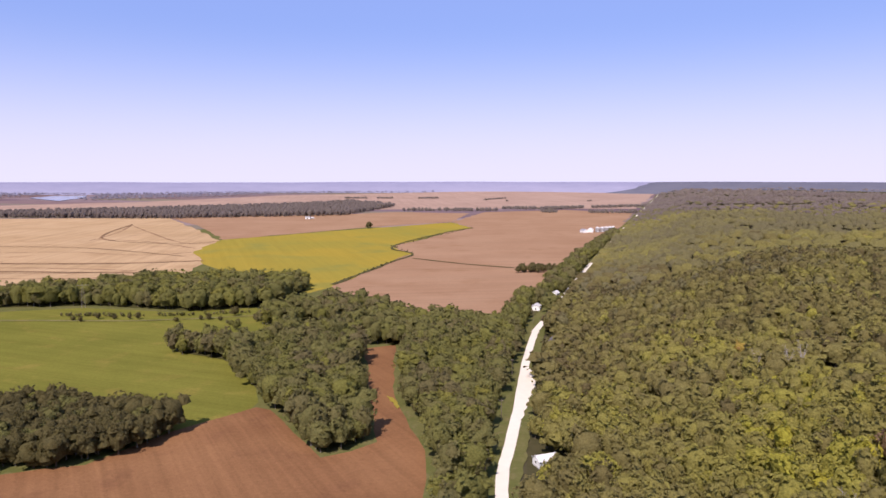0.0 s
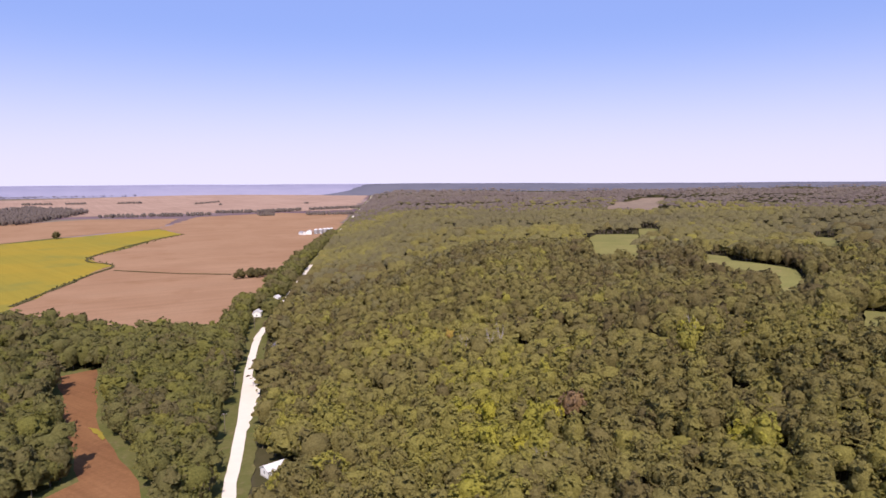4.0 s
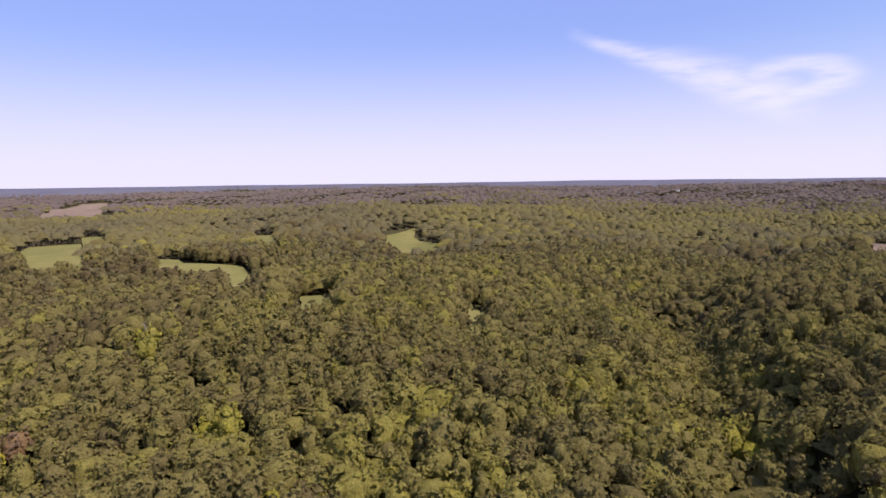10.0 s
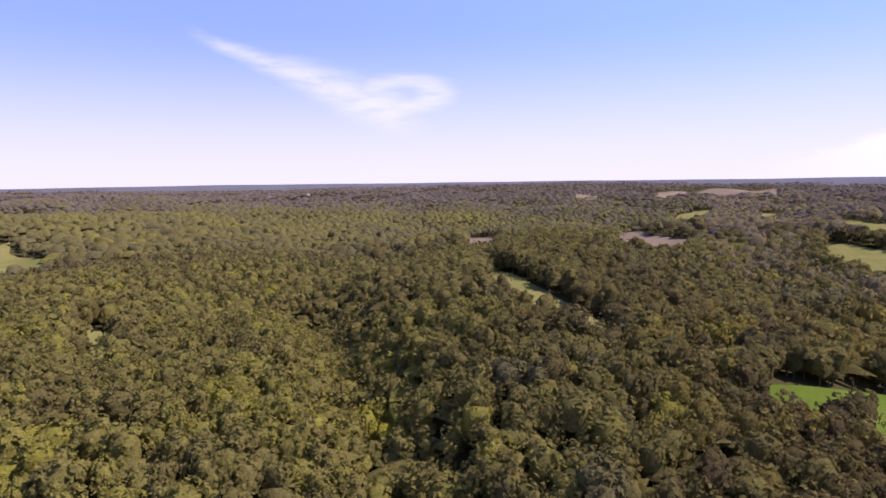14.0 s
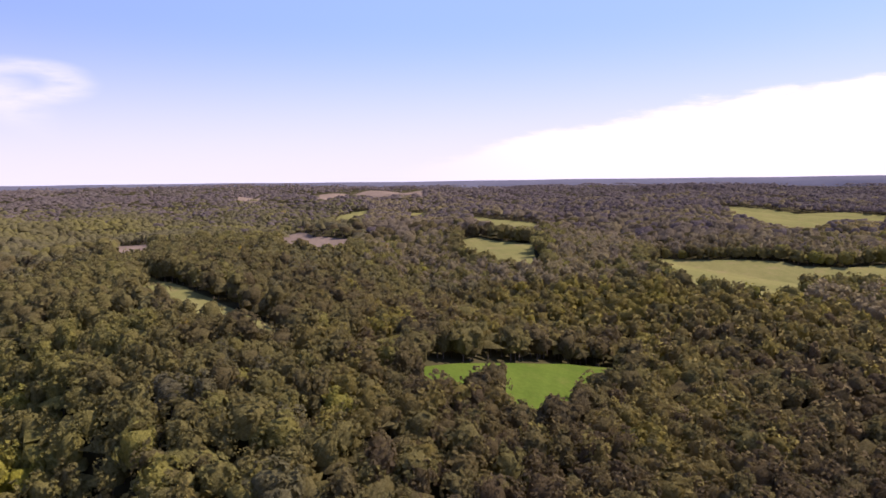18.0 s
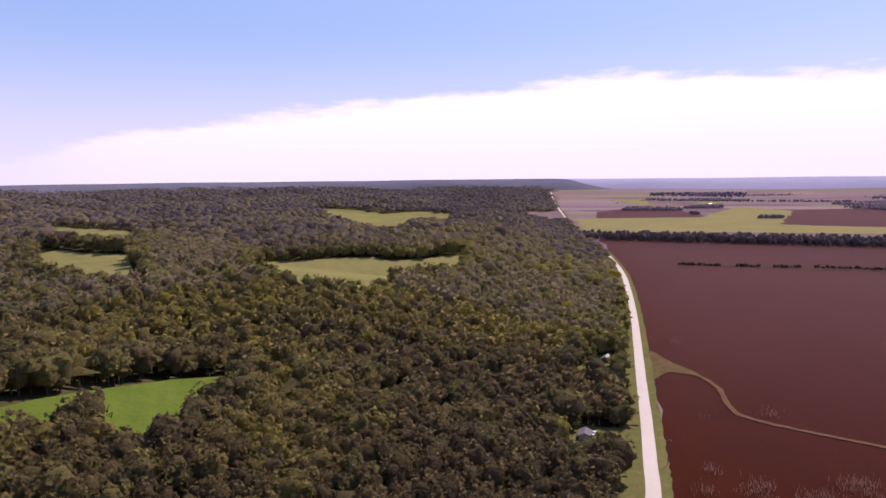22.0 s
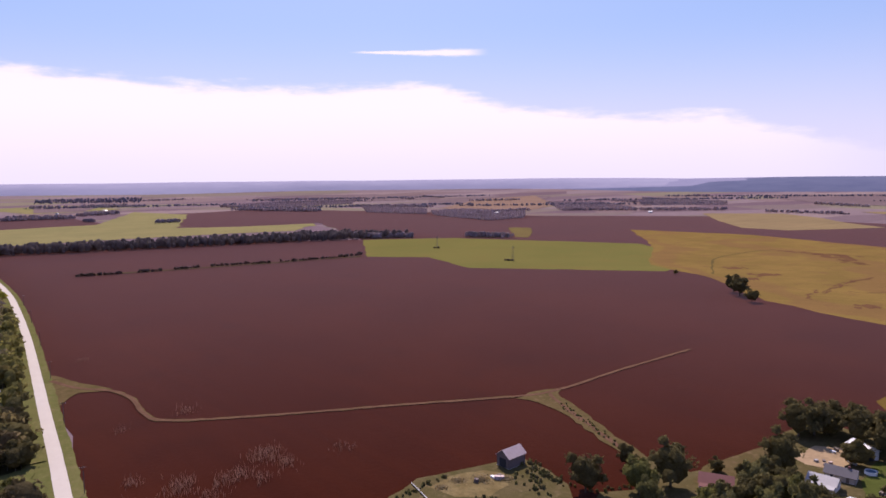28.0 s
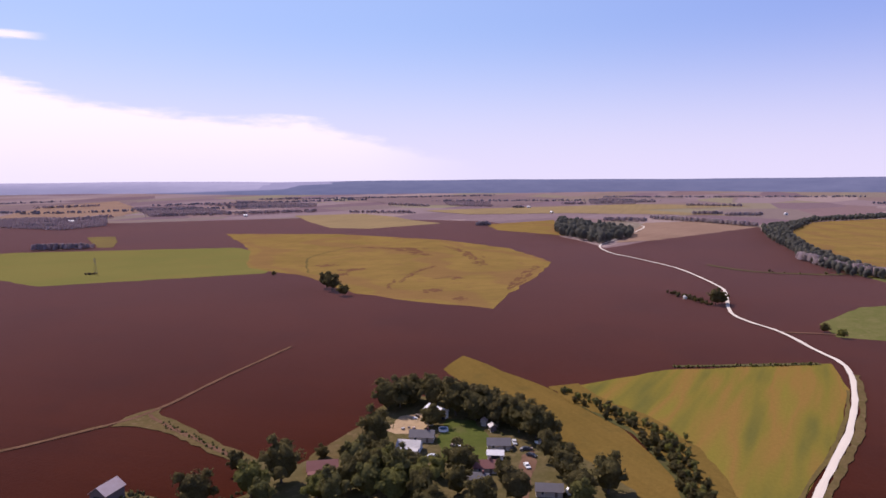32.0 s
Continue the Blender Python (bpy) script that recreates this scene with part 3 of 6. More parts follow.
field("pasture", MEADOW, [(543, -426), (529, -443), (486, -429), (439, -431), (346, -343), (369, -337), (401, -336), (437, -348)])
field("pasture", MEADOW, [(497, -108), (393, -94), (353, -99), (290, -99), (259, -101), (239, -101), (213, -88), (228, -86), (244, -83), (272, -80), (281, -76), (292, -70), (313, -68)])
field("dull_field", UPLAND, [(2727, -1313), (2814, -1512), (2884, -1700), (2826, -1989), (1674, -1178), (1912, -1147), (1902, -944)])
field("pasture", UPLAND, [(2304, -834), (2801, -1115), (2062, -821), (2152, -779)])
field("pasture", MEADOW, [(406, -558), (354, -570), (295, -597), (279, -591), (248, -610), (224, -656), (195, -572), (198, -493), (202, -428), (196, -399), (209, -378), (229, -368), (245, -374), (281, -395)])
field("pasture", MEADOW, [(1012, -1653), (864, -1565), (725, -1519), (655, -1607), (578, -1604), (464, -1281), (419, -982), (416, -910), (442, -916), (510, -981), (584, -1018)])
field("pasture", GLADE, [(198, -139), (200, -153), (201, -184), (202, -218), (193, -240), (163, -202), (164, -189), (161, -177), (150, -163), (154, -157), (153, -146), (167, -154), (173, -141), (173, -133), (174, -123)])


def spline(pts, step):
    """A smooth line through plan points."""
    out = []
    p = [pts[0]] + list(pts) + [pts[-1]]
    for i in range(1, len(p) - 2):
        a, b, c, d = (Vector(q) for q in p[i - 1:i + 3])
        n = max(1, int((c - b).length / step))
        for s in range(n):
            t = s / n
            out.append(0.5 * ((2 * b) + (c - a) * t + (2 * a - 5 * b + 4 * c - d) * t * t + (3 * b - a - 3 * c + d) * t ** 3))
    out.append(Vector(pts[-1]))
    return out


def strip(name, mat, pts, width, lift, label, category, step=12, ragged=0.0, offset=0.0, crown=0.0):
    line = spline(pts, step)
    rnd = random.Random(len(pts) + int(width * 10))
    verts, faces = [], []
    for i, q in enumerate(line):
        d = (line[min(i + 1, len(line) - 1)] - line[max(i - 1, 0)]).normalized()
        side = Vector((d.y, -d.x))
        far = float(closeness(q.length))
        for j, s in enumerate((-1, 0, 1)):
            v = q + side * (offset + s * (width / 2 + (rnd.uniform(-ragged, ragged) if s else 0))) * max(far, 0.45)
            verts.append((v.x, v.y, float(terrain(v.x, v.y)) + lift * (1 + q.length / 700) + (crown if s == 0 else 0)))
        if i:
            a = 3 * (i - 1)
            faces += [(a, a + 1, a + 4, a + 3), (a + 1, a + 2, a + 5, a + 4)]
    return tagged(new(name, mesh_of(name, verts, faces, mat)), label, category, kind="structure")


ROAD = [(float(x), float(y)) for x, y in zip(ROAD_X, ROAD_Y)]
NORTH_ROAD = [p for p in ROAD if p[1] > -150]
SOUTH_ROAD = [p for p in ROAD if p[1] < 100]
strip("verge", VERGE, NORTH_ROAD, 18, 0.34, "mown grass verge along the valley road", "verge", 5, 0.9, -1.6)
strip("verge", VERGE, SOUTH_ROAD, 15.5, 0.34, "mown grass verge along the valley road", "verge", 4, 0.45, 1.0)
strip("verge", VERGE, [(float(road_x(v)) + 8.5, float(v)) for v in range(-460, -140, 40)], 6, 0.33, "grass verge between the road and the trees", "verge", 5, 0.8)
# one road: the north stretch is whiter, its sunlit look put into the colour
strip("road", CHALKY, NORTH_ROAD, 4.8, 0.40, "white gravel road below the bluffs, sunlight put into its white", "road", 6, 0.2, 0, 0.05)
strip("road", PAVED, SOUTH_ROAD, 5.3, 0.404, "pale sun-bleached country road below the bluffs", "road", 6, 0.06, 0, 0.05)
for shoulder in ([(33, 296), (37, 303), (43, 329), (49.5, 352), (52, 370), (51, 386), (47, 380), (41, 340), (36, 312)],):
    tagged(drape("gravel_shoulder", CHALKY, wobble(shoulder, 3, 0.7, 21), 0.382, 12), "trodden chalky gravel shoulder of the road", "road shoulder", kind="structure")
tagged(drape("weed_patch", YELLOW, wobble([(-29, 336), (-27, 331), (-24, 321), (-22, 316), (-21, 319), (-25, 332)], 3, 0.6, 4), 0.40, 8), "bright yellow weeds at the wood's edge", "weeds", kind="structure")
tagged(drape("wood_glade", GREEN, wobble([(-108, 524), (-92, 520), (-83, 508), (-81, 480), (-94, 466), (-106, 486)], 4, 1.0, 5), 0.42, 12), "small green glade inside the bottomland wood", "grass", kind="structure")
WEEDY = soil("weedy_line", (0.215, 0.122, 0.070), (0.25, 0.145, 0.083), (0.185, 0.105, 0.06), 0, 3, 0.1, 20)
DITCH_EDGE = soil("ditch_edge", (0.10, 0.075, 0.028), (0.12, 0.085, 0.032), (0.085, 0.062, 0.028), 0, 3, 0.1, 12)
RUSTED = soil("rusted_beans", (0.122, 0.062, 0.032), (0.138, 0.072, 0.034), (0.108, 0.055, 0.032), 0, 3, 0.1, 20)
strip("stubble_line", WEEDY, [(-725, 1018), (-580, 1035), (-449, 995), (-384, 1037)], 4.0, 0.135, "dark weedy line across the stubble", "weeds", 15, 1.6)
strip("stubble_line", WEEDY, [(-641, 899), (-479, 894), (-329, 919)], 4.0, 0.135, "dark weedy line across the stubble", "weeds", 15, 1.6)
strip("stubble_line", WEEDY, [(-608, 851), (-472, 840), (-377, 819)], 4.0, 0.135, "dark weedy line across the stubble", "weeds", 15, 1.6)
strip("stubble_line", WEEDY, [(-568, 794), (-460, 794), (-380, 809)], 4.0, 0.135, "dark weedy line across the stubble", "weeds", 15, 1.6)
strip("stubble_line", WEEDY, [(-538, 752), (-449, 752), (-377, 762)], 4.0, 0.135, "dark weedy line across the stubble", "weeds", 15, 1.6)
strip("stubble_line", WEEDY, [(-648, 1232), (-683, 1389), (-715, 1502), (-783, 1696)], 4.0, 0.135, "dark weedy line across the stubble", "weeds", 15, 1.6)
strip("stubble_line", WEEDY, [(-764, 1654), (-627, 1435), (-468, 1198), (-401, 1178)], 4.0, 0.135, "dark weedy line across the stubble", "weeds", 15, 1.6)
strip("stubble_line", WEEDY, [(-661, 1268), (-539, 1220), (-406, 1097)], 4.0, 0.135, "dark weedy line across the stubble", "weeds", 15, 1.6)
strip("field_ditch", DITCH_EDGE, [(-616, -519), (-693, -586), (-750, -623), (-838, -643), (-895, -645)], 2.2, 0.19, "thin dark ditch line in the golden beans", "ditch", 12, 1.2)


def dry_streak(pts, wide, length, seed):
    """Broken, feathered patches of dried-up crop along a line."""
    rnd = random.Random(seed)
    path = spline(pts, 7.0) if len(pts) > 1 else [pts[0]] * 10
    bm = bmesh.new()
    for k, (x, y) in enumerate(path):
        if len(pts) > 1 and rnd.random() < 0.12:
            continue
        nx, ny = path[min(k + 1, len(path) - 1)]
        px, py = path[max(k - 1, 0)]
        turn = math.atan2(ny - py, nx - px) if len(pts) > 1 else 0.9
        fade = 0.5 + 0.5 * math.sin(math.pi * (k + 0.5) / len(path))
        for _ in range(2):
            a, b = length * rnd.uniform(0.4, 1.1) * fade, wide * rnd.uniform(0.10, 0.30) * fade
            cx, cy = x + rnd.gauss(0, wide * 0.33 * fade), y + rnd.gauss(0, wide * 0.33 * fade)
            ring = []
            for q in range(9):
                f, g = 2 * math.pi * q / 9, rnd.uniform(0.55, 1.2)
                u, v = a * g * math.cos(f), b * g * math.sin(f)
                ring.append(bm.verts.new((cx + u * math.cos(turn) - v * math.sin(turn), cy + u * math.sin(turn) + v * math.cos(turn), 0.0)))
            z = 0.19 + 0.003 * (len(bm.faces) % 60)
            for v in ring:
                v.co.z = float(terrain(v.co.x, v.co.y)) + z + 0.00018 * math.hypot(v.co.x, v.co.y)
            bm.faces.new(ring)
    me = bpy.data.meshes.new("dry_streak")
    bm.normal_update()
    bm.to_mesh(me)
    bm.free()
    me.materials.append(RUSTED)
    tagged(new("dry_streak", me), "rust-coloured dry patches broken along a line in the golden beans", "crop", kind="structure")


for n, (pts, wide, length) in enumerate((([(-889, -625), (-893, -568), (-833, -478)], 34, 13), ([(-954, -513), (-873, -434), (-762, -361)], 17, 12), ([(-601, -381), (-672, -404), (-734, -413)], 9, 10), ([(-628, -369), (-656, -352)], 8, 7),
                                         ([(-571, -324)], 14, 9), ([(-655, -341)], 12, 7), ([(-542, -279)], 11, 7), ([(-661, -485)], 26, 9), ([(-676, -541)], 18, 8), ([(-621, -472)], 14, 8), ([(-789, -295), (-706, -280), (-610, -260)], 12, 12),
                                         ([(-610, -396), (-562, -371)], 10, 6))):
    dry_streak(pts, wide, length, 50 + n)
strip("gravel_road", GRAVEL, [(-224, 2), (-262, 7), (-326, 18), (-387, 23), (-443, 21), (-478, 5), (-520, -15), (-572, -51), (-675, -67), (-723, -82), (-829, -135), (-905, -198), (-974, -258), (-1066, -295), (-1173, -297), (-1485, -315), (-1559, -369)], 2.9, 0.42, "white gravel road winding over the plain", "road", 10, 0.3, 0, 0.05)
strip("road_verge", PATCHY, [(-240, 7), (-257, 9.3), (-278, 13), (-301, 17.6), (-322, 21), (-353, 24.6), (-395, 26), (-425, 25.4)], 3.4, 0.34, "tan weedy verge along the gravel road", "verge", 5, 0.9)
strip("field_ditch", DITCH_EDGE, [(-246, 0), (-262, 3), (-288, 9), (-321, 14.6), (-358, 18.8), (-392, 20.2)], 1.6, 0.35, "dark narrow ditch beside the gravel road", "ditch", 6, 0.4)
TRACK = [(23, -424), (9, -401), (-6, -388), (-15, -368), (-19, -340), (-28, -325), (-71, -309), (-127, -293), (-185, -275), (-211, -273), (-266, -285), (-333, -297)]
strip("track_verge", PATCHY, TRACK[:9], 2.9, 0.335, "tan weedy grass along the field track", "grass", 4, 0.5)
tagged(drape("track_mouth", PATCHY, wobble([(26, -440), (19, -431), (9, -412), (-3, -397), (-7, -390), (1, -390), (9, -392), (14, -384), (18, -370), (22, -376)], 4, 0.7, 12), 0.342, 12), "grassy mouth of the field track at the road", "grass", kind="structure")
TRACK_DIRT = soil("track_dirt", (0.108, 0.059, 0.037), (0.133, 0.074, 0.046), (0.080, 0.046, 0.028), 0, 2, 0.1, 9)
strip("field_track", TRACK_DIRT, TRACK, 2.4, 0.36, "pale dirt track between brown fields", "track", 5, 0.35)
tagged(drape("grass_strip", PATCHY, wobble([(-214, -275), (-196, -277), (-184, -272), (-190, -262), (-191, -240), (-184, -206), (-180, -184), (-188, -184), (-194, -214), (-202, -246), (-205, -264)], 4, 0.9, 8), 0.338, 12), "weedy grass strip between brown fields", "grass", kind="structure")
strip("field_track", TRACK_DIRT, [(-203, -270), (-197, -250), (-190, -217), (-184, -186)], 2.2, 0.36, "pale worn wheel track in the grass strip", "track", 5, 0.5)
strip("hedge_bank", OLIVE, [(-335, -112), (-316, -92), (-303, -70), (-284, -50), (-262, -36), (-235, -24), (-208, -20)], 17, 0.30, "olive grass bank under the ditch bushes", "grass", 5, 1.2)

DITCH = soil("ditch_bank", (0.075, 0.07, 0.03), (0.11, 0.09, 0.04), (0.06, 0.05, 0.03), 0, 3, 0.1, 12)
for line, wide in (([(-117, 708), (-72, 901), (-46, 1013), (-85, 1127), (7, 1438), (72, 1578)], 5), ([(-43, 953), (27, 888), (90, 847)], 4),
                   ([(-782, 1125), (-587, 1097), (-374, 975)], 3), ([(-783, 1696), (-658, 1292), (-480, 1176), (-405, 1220)], 3.5), ([(-617, 886), (-438, 888), (-331, 924)], 4),
                   ([(-564, 809), (-368, 799)], 5), ([(-398, -67), (-423, -23), (-442, 8)], 4),
                   ([(-881, -110), (-840, -56), (-848, 22), (-875, 50)], 5), ([(15, -892), (-121, -888), (-342, -897)], 5)):
    dry = line[0][0] < -560 and line[0][1] > 700
    strip("field_ditch", WEEDY if dry else DITCH, line, wide, 0.36, "brown weedy line across the stubble" if dry else "dark weedy ditch bank between fields", "ditch", 20, wide * 0.25)
strip("fence_line", HAY, [(-410, 520), (-330, 522), (-240, 522), (-160, 540), (-120, 556)], 2.2, 0.33, "pale worn line along the pasture fence", "grass", 12, 0.6)
strip("side_track", DIRT, [(-520, -14), (-528, 12), (-529, 26)], 3.0, 0.36, "short pale track leading off the gravel road", "track", 6, 0.4)


def water():
    m, g = material("lake_water")
    finish(g, (0.28, 0.30, 0.36), 0.12, g.noise(place(g), 0.05, 3.0), 0.05, 0.5, spec=0.6)
    return m


tagged(drape("lake", water(), wobble([(-2080, 3390), (-2070, 3600), (-1950, 3690), (-1845, 3470), (-1815, 3170)], 60, 8, 3), 0.5, 80), "pale lake far beyond the fields", "lake", kind="structure")


def distant_hills(start, stop, dark, light, label, taper=(0.0, 0.0), ahead=0.0):
    """Low wooded hills that close the view between two bearings; haze is painted into both colours."""
    m, g = material("hazed_distant_woods")
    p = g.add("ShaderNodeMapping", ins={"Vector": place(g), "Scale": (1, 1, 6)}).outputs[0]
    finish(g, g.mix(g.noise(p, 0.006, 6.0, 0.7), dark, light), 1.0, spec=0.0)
    deg = np.arange(start, stop + 0.1, 0.5)
    az = np.radians(deg)
    west = smooth(205, 235, deg) * (1 - smooth(295, 325, deg))
    front = 4380 - 330 * west + 60 * np.sin(az * 7 + 1) + 40 * np.sin(az * 17)
    top = 102.6 + 2.2 * np.sin(az * 5 + 0.5) + 1.4 * np.sin(az * 13 + 2) + 0.8 * np.sin(az * 37) - 7.0 * west
    swell = (smooth(start - 0.01, start + taper[0], deg) if taper[0] else 1.0) * (1 - smooth(stop - taper[1], stop + 0.01, deg) if taper[1] else 1.0) * np.ones_like(az)
    rows = []
    for f, up in ((0.0, 0.0), (0.2, 0.45), (0.5, 0.78), (0.8, 0.94), (1.0, 1.0)):
        r = front - ahead + f * (4700 - front)
        x, y = r * np.sin(az), r * np.cos(az)
        lo = terrain(x, y) - 4
        rows.append(np.stack([x, y, np.maximum(lo + (top + ahead * 0.01 - lo) * up * swell, lo)], -1))
    n = len(az)
    i, j = np.meshgrid(np.arange(4), np.arange(n - 1), indexing="ij")
    a = (i * n + j).ravel()
    tri = np.concatenate([np.stack([a, a + 1, a + 1 + n], -1), np.stack([a, a + 1 + n, a + n], -1)])
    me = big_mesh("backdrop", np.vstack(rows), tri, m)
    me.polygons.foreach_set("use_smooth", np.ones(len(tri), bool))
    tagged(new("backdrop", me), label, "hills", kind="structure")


distant_hills(164, 250, (0.21, 0.20, 0.27), (0.31, 0.29, 0.36), "hills far across the plain, painted in pale lavender haze", (0, 30))
distant_hills(205, 386, (0.165, 0.16, 0.23), (0.25, 0.235, 0.31), "low wooded hills on the horizon in painted lavender haze", (30, 0), 35)
distant_hills(212, 326, (0.070, 0.080, 0.135), (0.135, 0.140, 0.20), "low wooded hills on the horizon, dark blue haze in their colour", (24, 20), 80)
distant_hills(12, 175, (0.075, 0.075, 0.10), (0.13, 0.125, 0.15), "forested upland on the horizon, dusky haze in its colour", (6, 6), 90)


# ---- trees ----
def leaf_cards(rnd, centre, radii, count, size, lobes=7, lobe=0.42):
    """Leaf clumps gathered on the rounded lobes of a crown, each clump a bent four-sided patch."""
    heads = []
    for i in range(lobes):
        th = math.acos(1 - 1.25 * (i + 0.5) / lobes)
        a = 2.39996 * i + rnd.uniform(-0.5, 0.5)
        heads.append((np.array((math.sin(th) * math.cos(a), math.sin(th) * math.sin(a), math.cos(th))), rnd.uniform(0.58, 0.80), lobe * rnd.uniform(0.7, 1.25)))
    co, tri = [], []
    for i in range(count):
        out, reach, r = heads[i % lobes]
        d = rnd.normal(size=3) + out * 1.3 + np.array((0, 0, 0.3))
        d /= np.linalg.norm(d)
        p = centre + (out * reach + d * r * rnd.uniform(0.8, 1.1)) * radii
        n = d + rnd.normal(size=3) * 0.45
        n /= np.linalg.norm(n)
        u = np.cross(n, rnd.normal(size=3))
        u /= np.linalg.norm(u)
        v = np.cross(n, u)
        s = size * rnd.uniform(0.5, 1.3)
        k = len(co)
        for a, b in ((-1, -0.8), (0.9, -1), (1, 0.9), (-0.8, 1)):
            co.append(p + (u * a * rnd.uniform(0.4, 1.15) + v * b * rnd.uniform(0.4, 1.15)) * s * 0.5)
        co[k] = co[k] - n * s * 0.22
        co[k + 2] = co[k + 2] - n * s * 0.22
        tri += [(k, k + 1, k + 3), (k + 1, k + 2, k + 3)]
    return co, tri


def dome(rnd, centre, radii, sides, rings, rough, low=1.72):
    co, tri = [centre + np.array((0, 0, radii[2])) * rnd.uniform(0.85, 1.0)], []
    for r in range(rings):
        th = 0.62 + (low - 0.62) * r / max(rings - 1, 1)
        for s in range(sides):
            a = 2 * math.pi * (s + 0.5 * (r % 2) + rnd.uniform(-0.25, 0.25)) / sides
            q = rnd.uniform(1 - rough, 1 + rough * 0.6)
            co.append(centre + np.array((math.sin(th) * math.cos(a), math.sin(th) * math.sin(a), math.cos(th))) * radii * q)
    for s in range(sides):
        tri.append((0, 1 + s, 1 + (s + 1) % sides))
    for r in range(rings - 1):
        for s in range(sides):
            a, b = 1 + r * sides + s, 1 + r * sides + (s + 1) % sides
            tri += [(a, a + sides, b), (b, a + sides, b + sides)]
    return co, tri


def crown_shape(seed, lod):
    """Points and triangles of one crown for a tree 1 unit high, crown about 0.6 wide."""
    rnd = np.random.default_rng(seed)
    co, tri = [], []

    def put(c, t):
        k = len(co)
        co.extend(c)
        tri.extend([(a + k, b + k, d + k) for a, b, d in t])

    def around(n, top):
        """Evenly spread directions from the top of a crown downwards."""
        for i in range(n):
            th = math.acos(1 - top * (i + 0.5) / n)
            a = 2.39996 * i + rnd.uniform(-0.3, 0.3)
            yield np.array((math.sin(th) * math.cos(a), math.sin(th) * math.sin(a), math.cos(th)))

    def crown(centre, radii, sides, rings, low, lumps, reach, size, cards, leaf):
        """A rough mound with boughs bulging from it and leaf clumps all over."""
        put(*dome(rnd, centre, radii * 0.84, sides, rings, 0.22, low))
        for d in around(lumps, reach):
            c = centre + d * radii * rnd.uniform(0.60, 0.98 if low > 2 else 0.84)
            r = radii[0] * size * rnd.uniform(0.65, 1.35)
            put(*dome(rnd, c, np.array((r, r, r * 0.95)), 6, 2, 0.3))
            put(*leaf_cards(rnd, c, np.array((r, r, r)), cards // (lumps * 2), leaf))
        put(*leaf_cards(rnd, centre, radii * 0.98, cards // 2 if lumps else cards, leaf))

    wide = rnd.uniform(0.22, 0.31)
    base = np.array((0, 0, 0.55))
    if lod == 0:
        c, r = np.array((0, 0, 0.52)), np.array((wide, wide * rnd.uniform(0.8, 1.2), 0.35))
        put(*dome(rnd, c, r * 0.80, 8, 4, 0.25, 2.1))
        put(*leaf_cards(rnd, c, r, 144, 0.072, 9))
    elif lod == 1:
        c, r = np.array((0, 0, 0.50)), np.array((wide, wide * rnd.uniform(0.8, 1.2), 0.36))
        put(*dome(rnd, c, r * 0.84, 6, 3, 0.28, 2.1))
        put(*leaf_cards(rnd, c, r, 36, 0.115, 6))
    elif lod == 2:
        put(*dome(rnd, base, np.array((wide * 1.4, wide * 1.4, rnd.uniform(0.20, 0.30))), 6, 2, 0.5))
    elif lod == 7:
        put(*dome(rnd, np.array((0, 0, 0.5)), np.array((wide * 1.25, wide * 1.25, 0.46)), 6, 3, 0.35, 2.4))
    elif lod == 8:
        put(*dome(rnd, np.array((0, 0, 0.5)), np.array((wide * 1.9, wide * 1.9, 0.42)), 5, 2, 0.4, 2.3))
    elif lod == 3:
        put(*dome(rnd, base, np.array((wide * 1.9, wide * 1.9, rnd.uniform(0.16, 0.24))), 5, 2, 0.5))
    else:
        # open-grown crown, leafy nearly to the ground
        wide = rnd.uniform(0.34, 0.42)
        n = {4: (8, 4, 4, 0.36, 150, 0.085), 5: (9, 5, 8, 0.34, 310, 0.065), 6: (7, 4, 2, 0.42, 60, 0.12)}[lod]
        crown(np.array((0, 0, 0.5)), np.array((wide * rnd.uniform(0.8, 1.1), wide * rnd.uniform(0.8, 1.1), rnd.uniform(0.41, 0.47))), n[0], n[1], 2.5, n[2], 1.6, n[3], n[4], n[5])
    if lod == 5:
        return np.array(co), np.array(tri)
    # a tapered trunk below the crown; its triangles come last
    k, foot, r = len(co), len(tri), 0.022
    co += [np.array((math.cos(a) * r, math.sin(a) * r, -0.02)) for a in (0.0, 2.1, 4.2)] + [np.array((rnd.uniform(-0.02, 0.02), rnd.uniform(-0.02, 0.02), 0.6))]
    tri += [(k, k + 1, k + 3), (k + 1, k + 2, k + 3), (k + 2, k, k + 3)]
    return np.array(co), np.array(tri)


SHAPES = {lod: [crown_shape(100 * lod + i, lod) for i in range(10)] for lod in (0, 1, 2, 3, 4, 6, 7, 8)}


def inside(px, py, poly):
    res = np.zeros(px.shape, bool)
    n = len(poly)
    for i in range(n):
        (ax, ay), (bx, by) = poly[i], poly[(i + 1) % n]
        if ay != by:
            res ^= ((ay > py) != (by > py)) & (px < (bx - ax) * (py - ay) / (by - ay) + ax)
    return res


def scatter(poly_or_box, spacing, seed):
    """Jittered points on a grid over the outline's box."""
    rnd = np.random.default_rng(seed)
    xs, ys = [p[0] for p in poly_or_box], [p[1] for p in poly_or_box]
    gx, gy = np.meshgrid(np.arange(min(xs), max(xs), spacing), np.arange(min(ys), max(ys), spacing))
    gx = gx + (np.arange(gx.shape[0]) % 2 * spacing * 0.5)[:, None] + rnd.uniform(-0.42, 0.42, gx.shape) * spacing
    gy = gy + rnd.uniform(-0.42, 0.42, gy.shape) * spacing
    return gx.ravel(), gy.ravel()


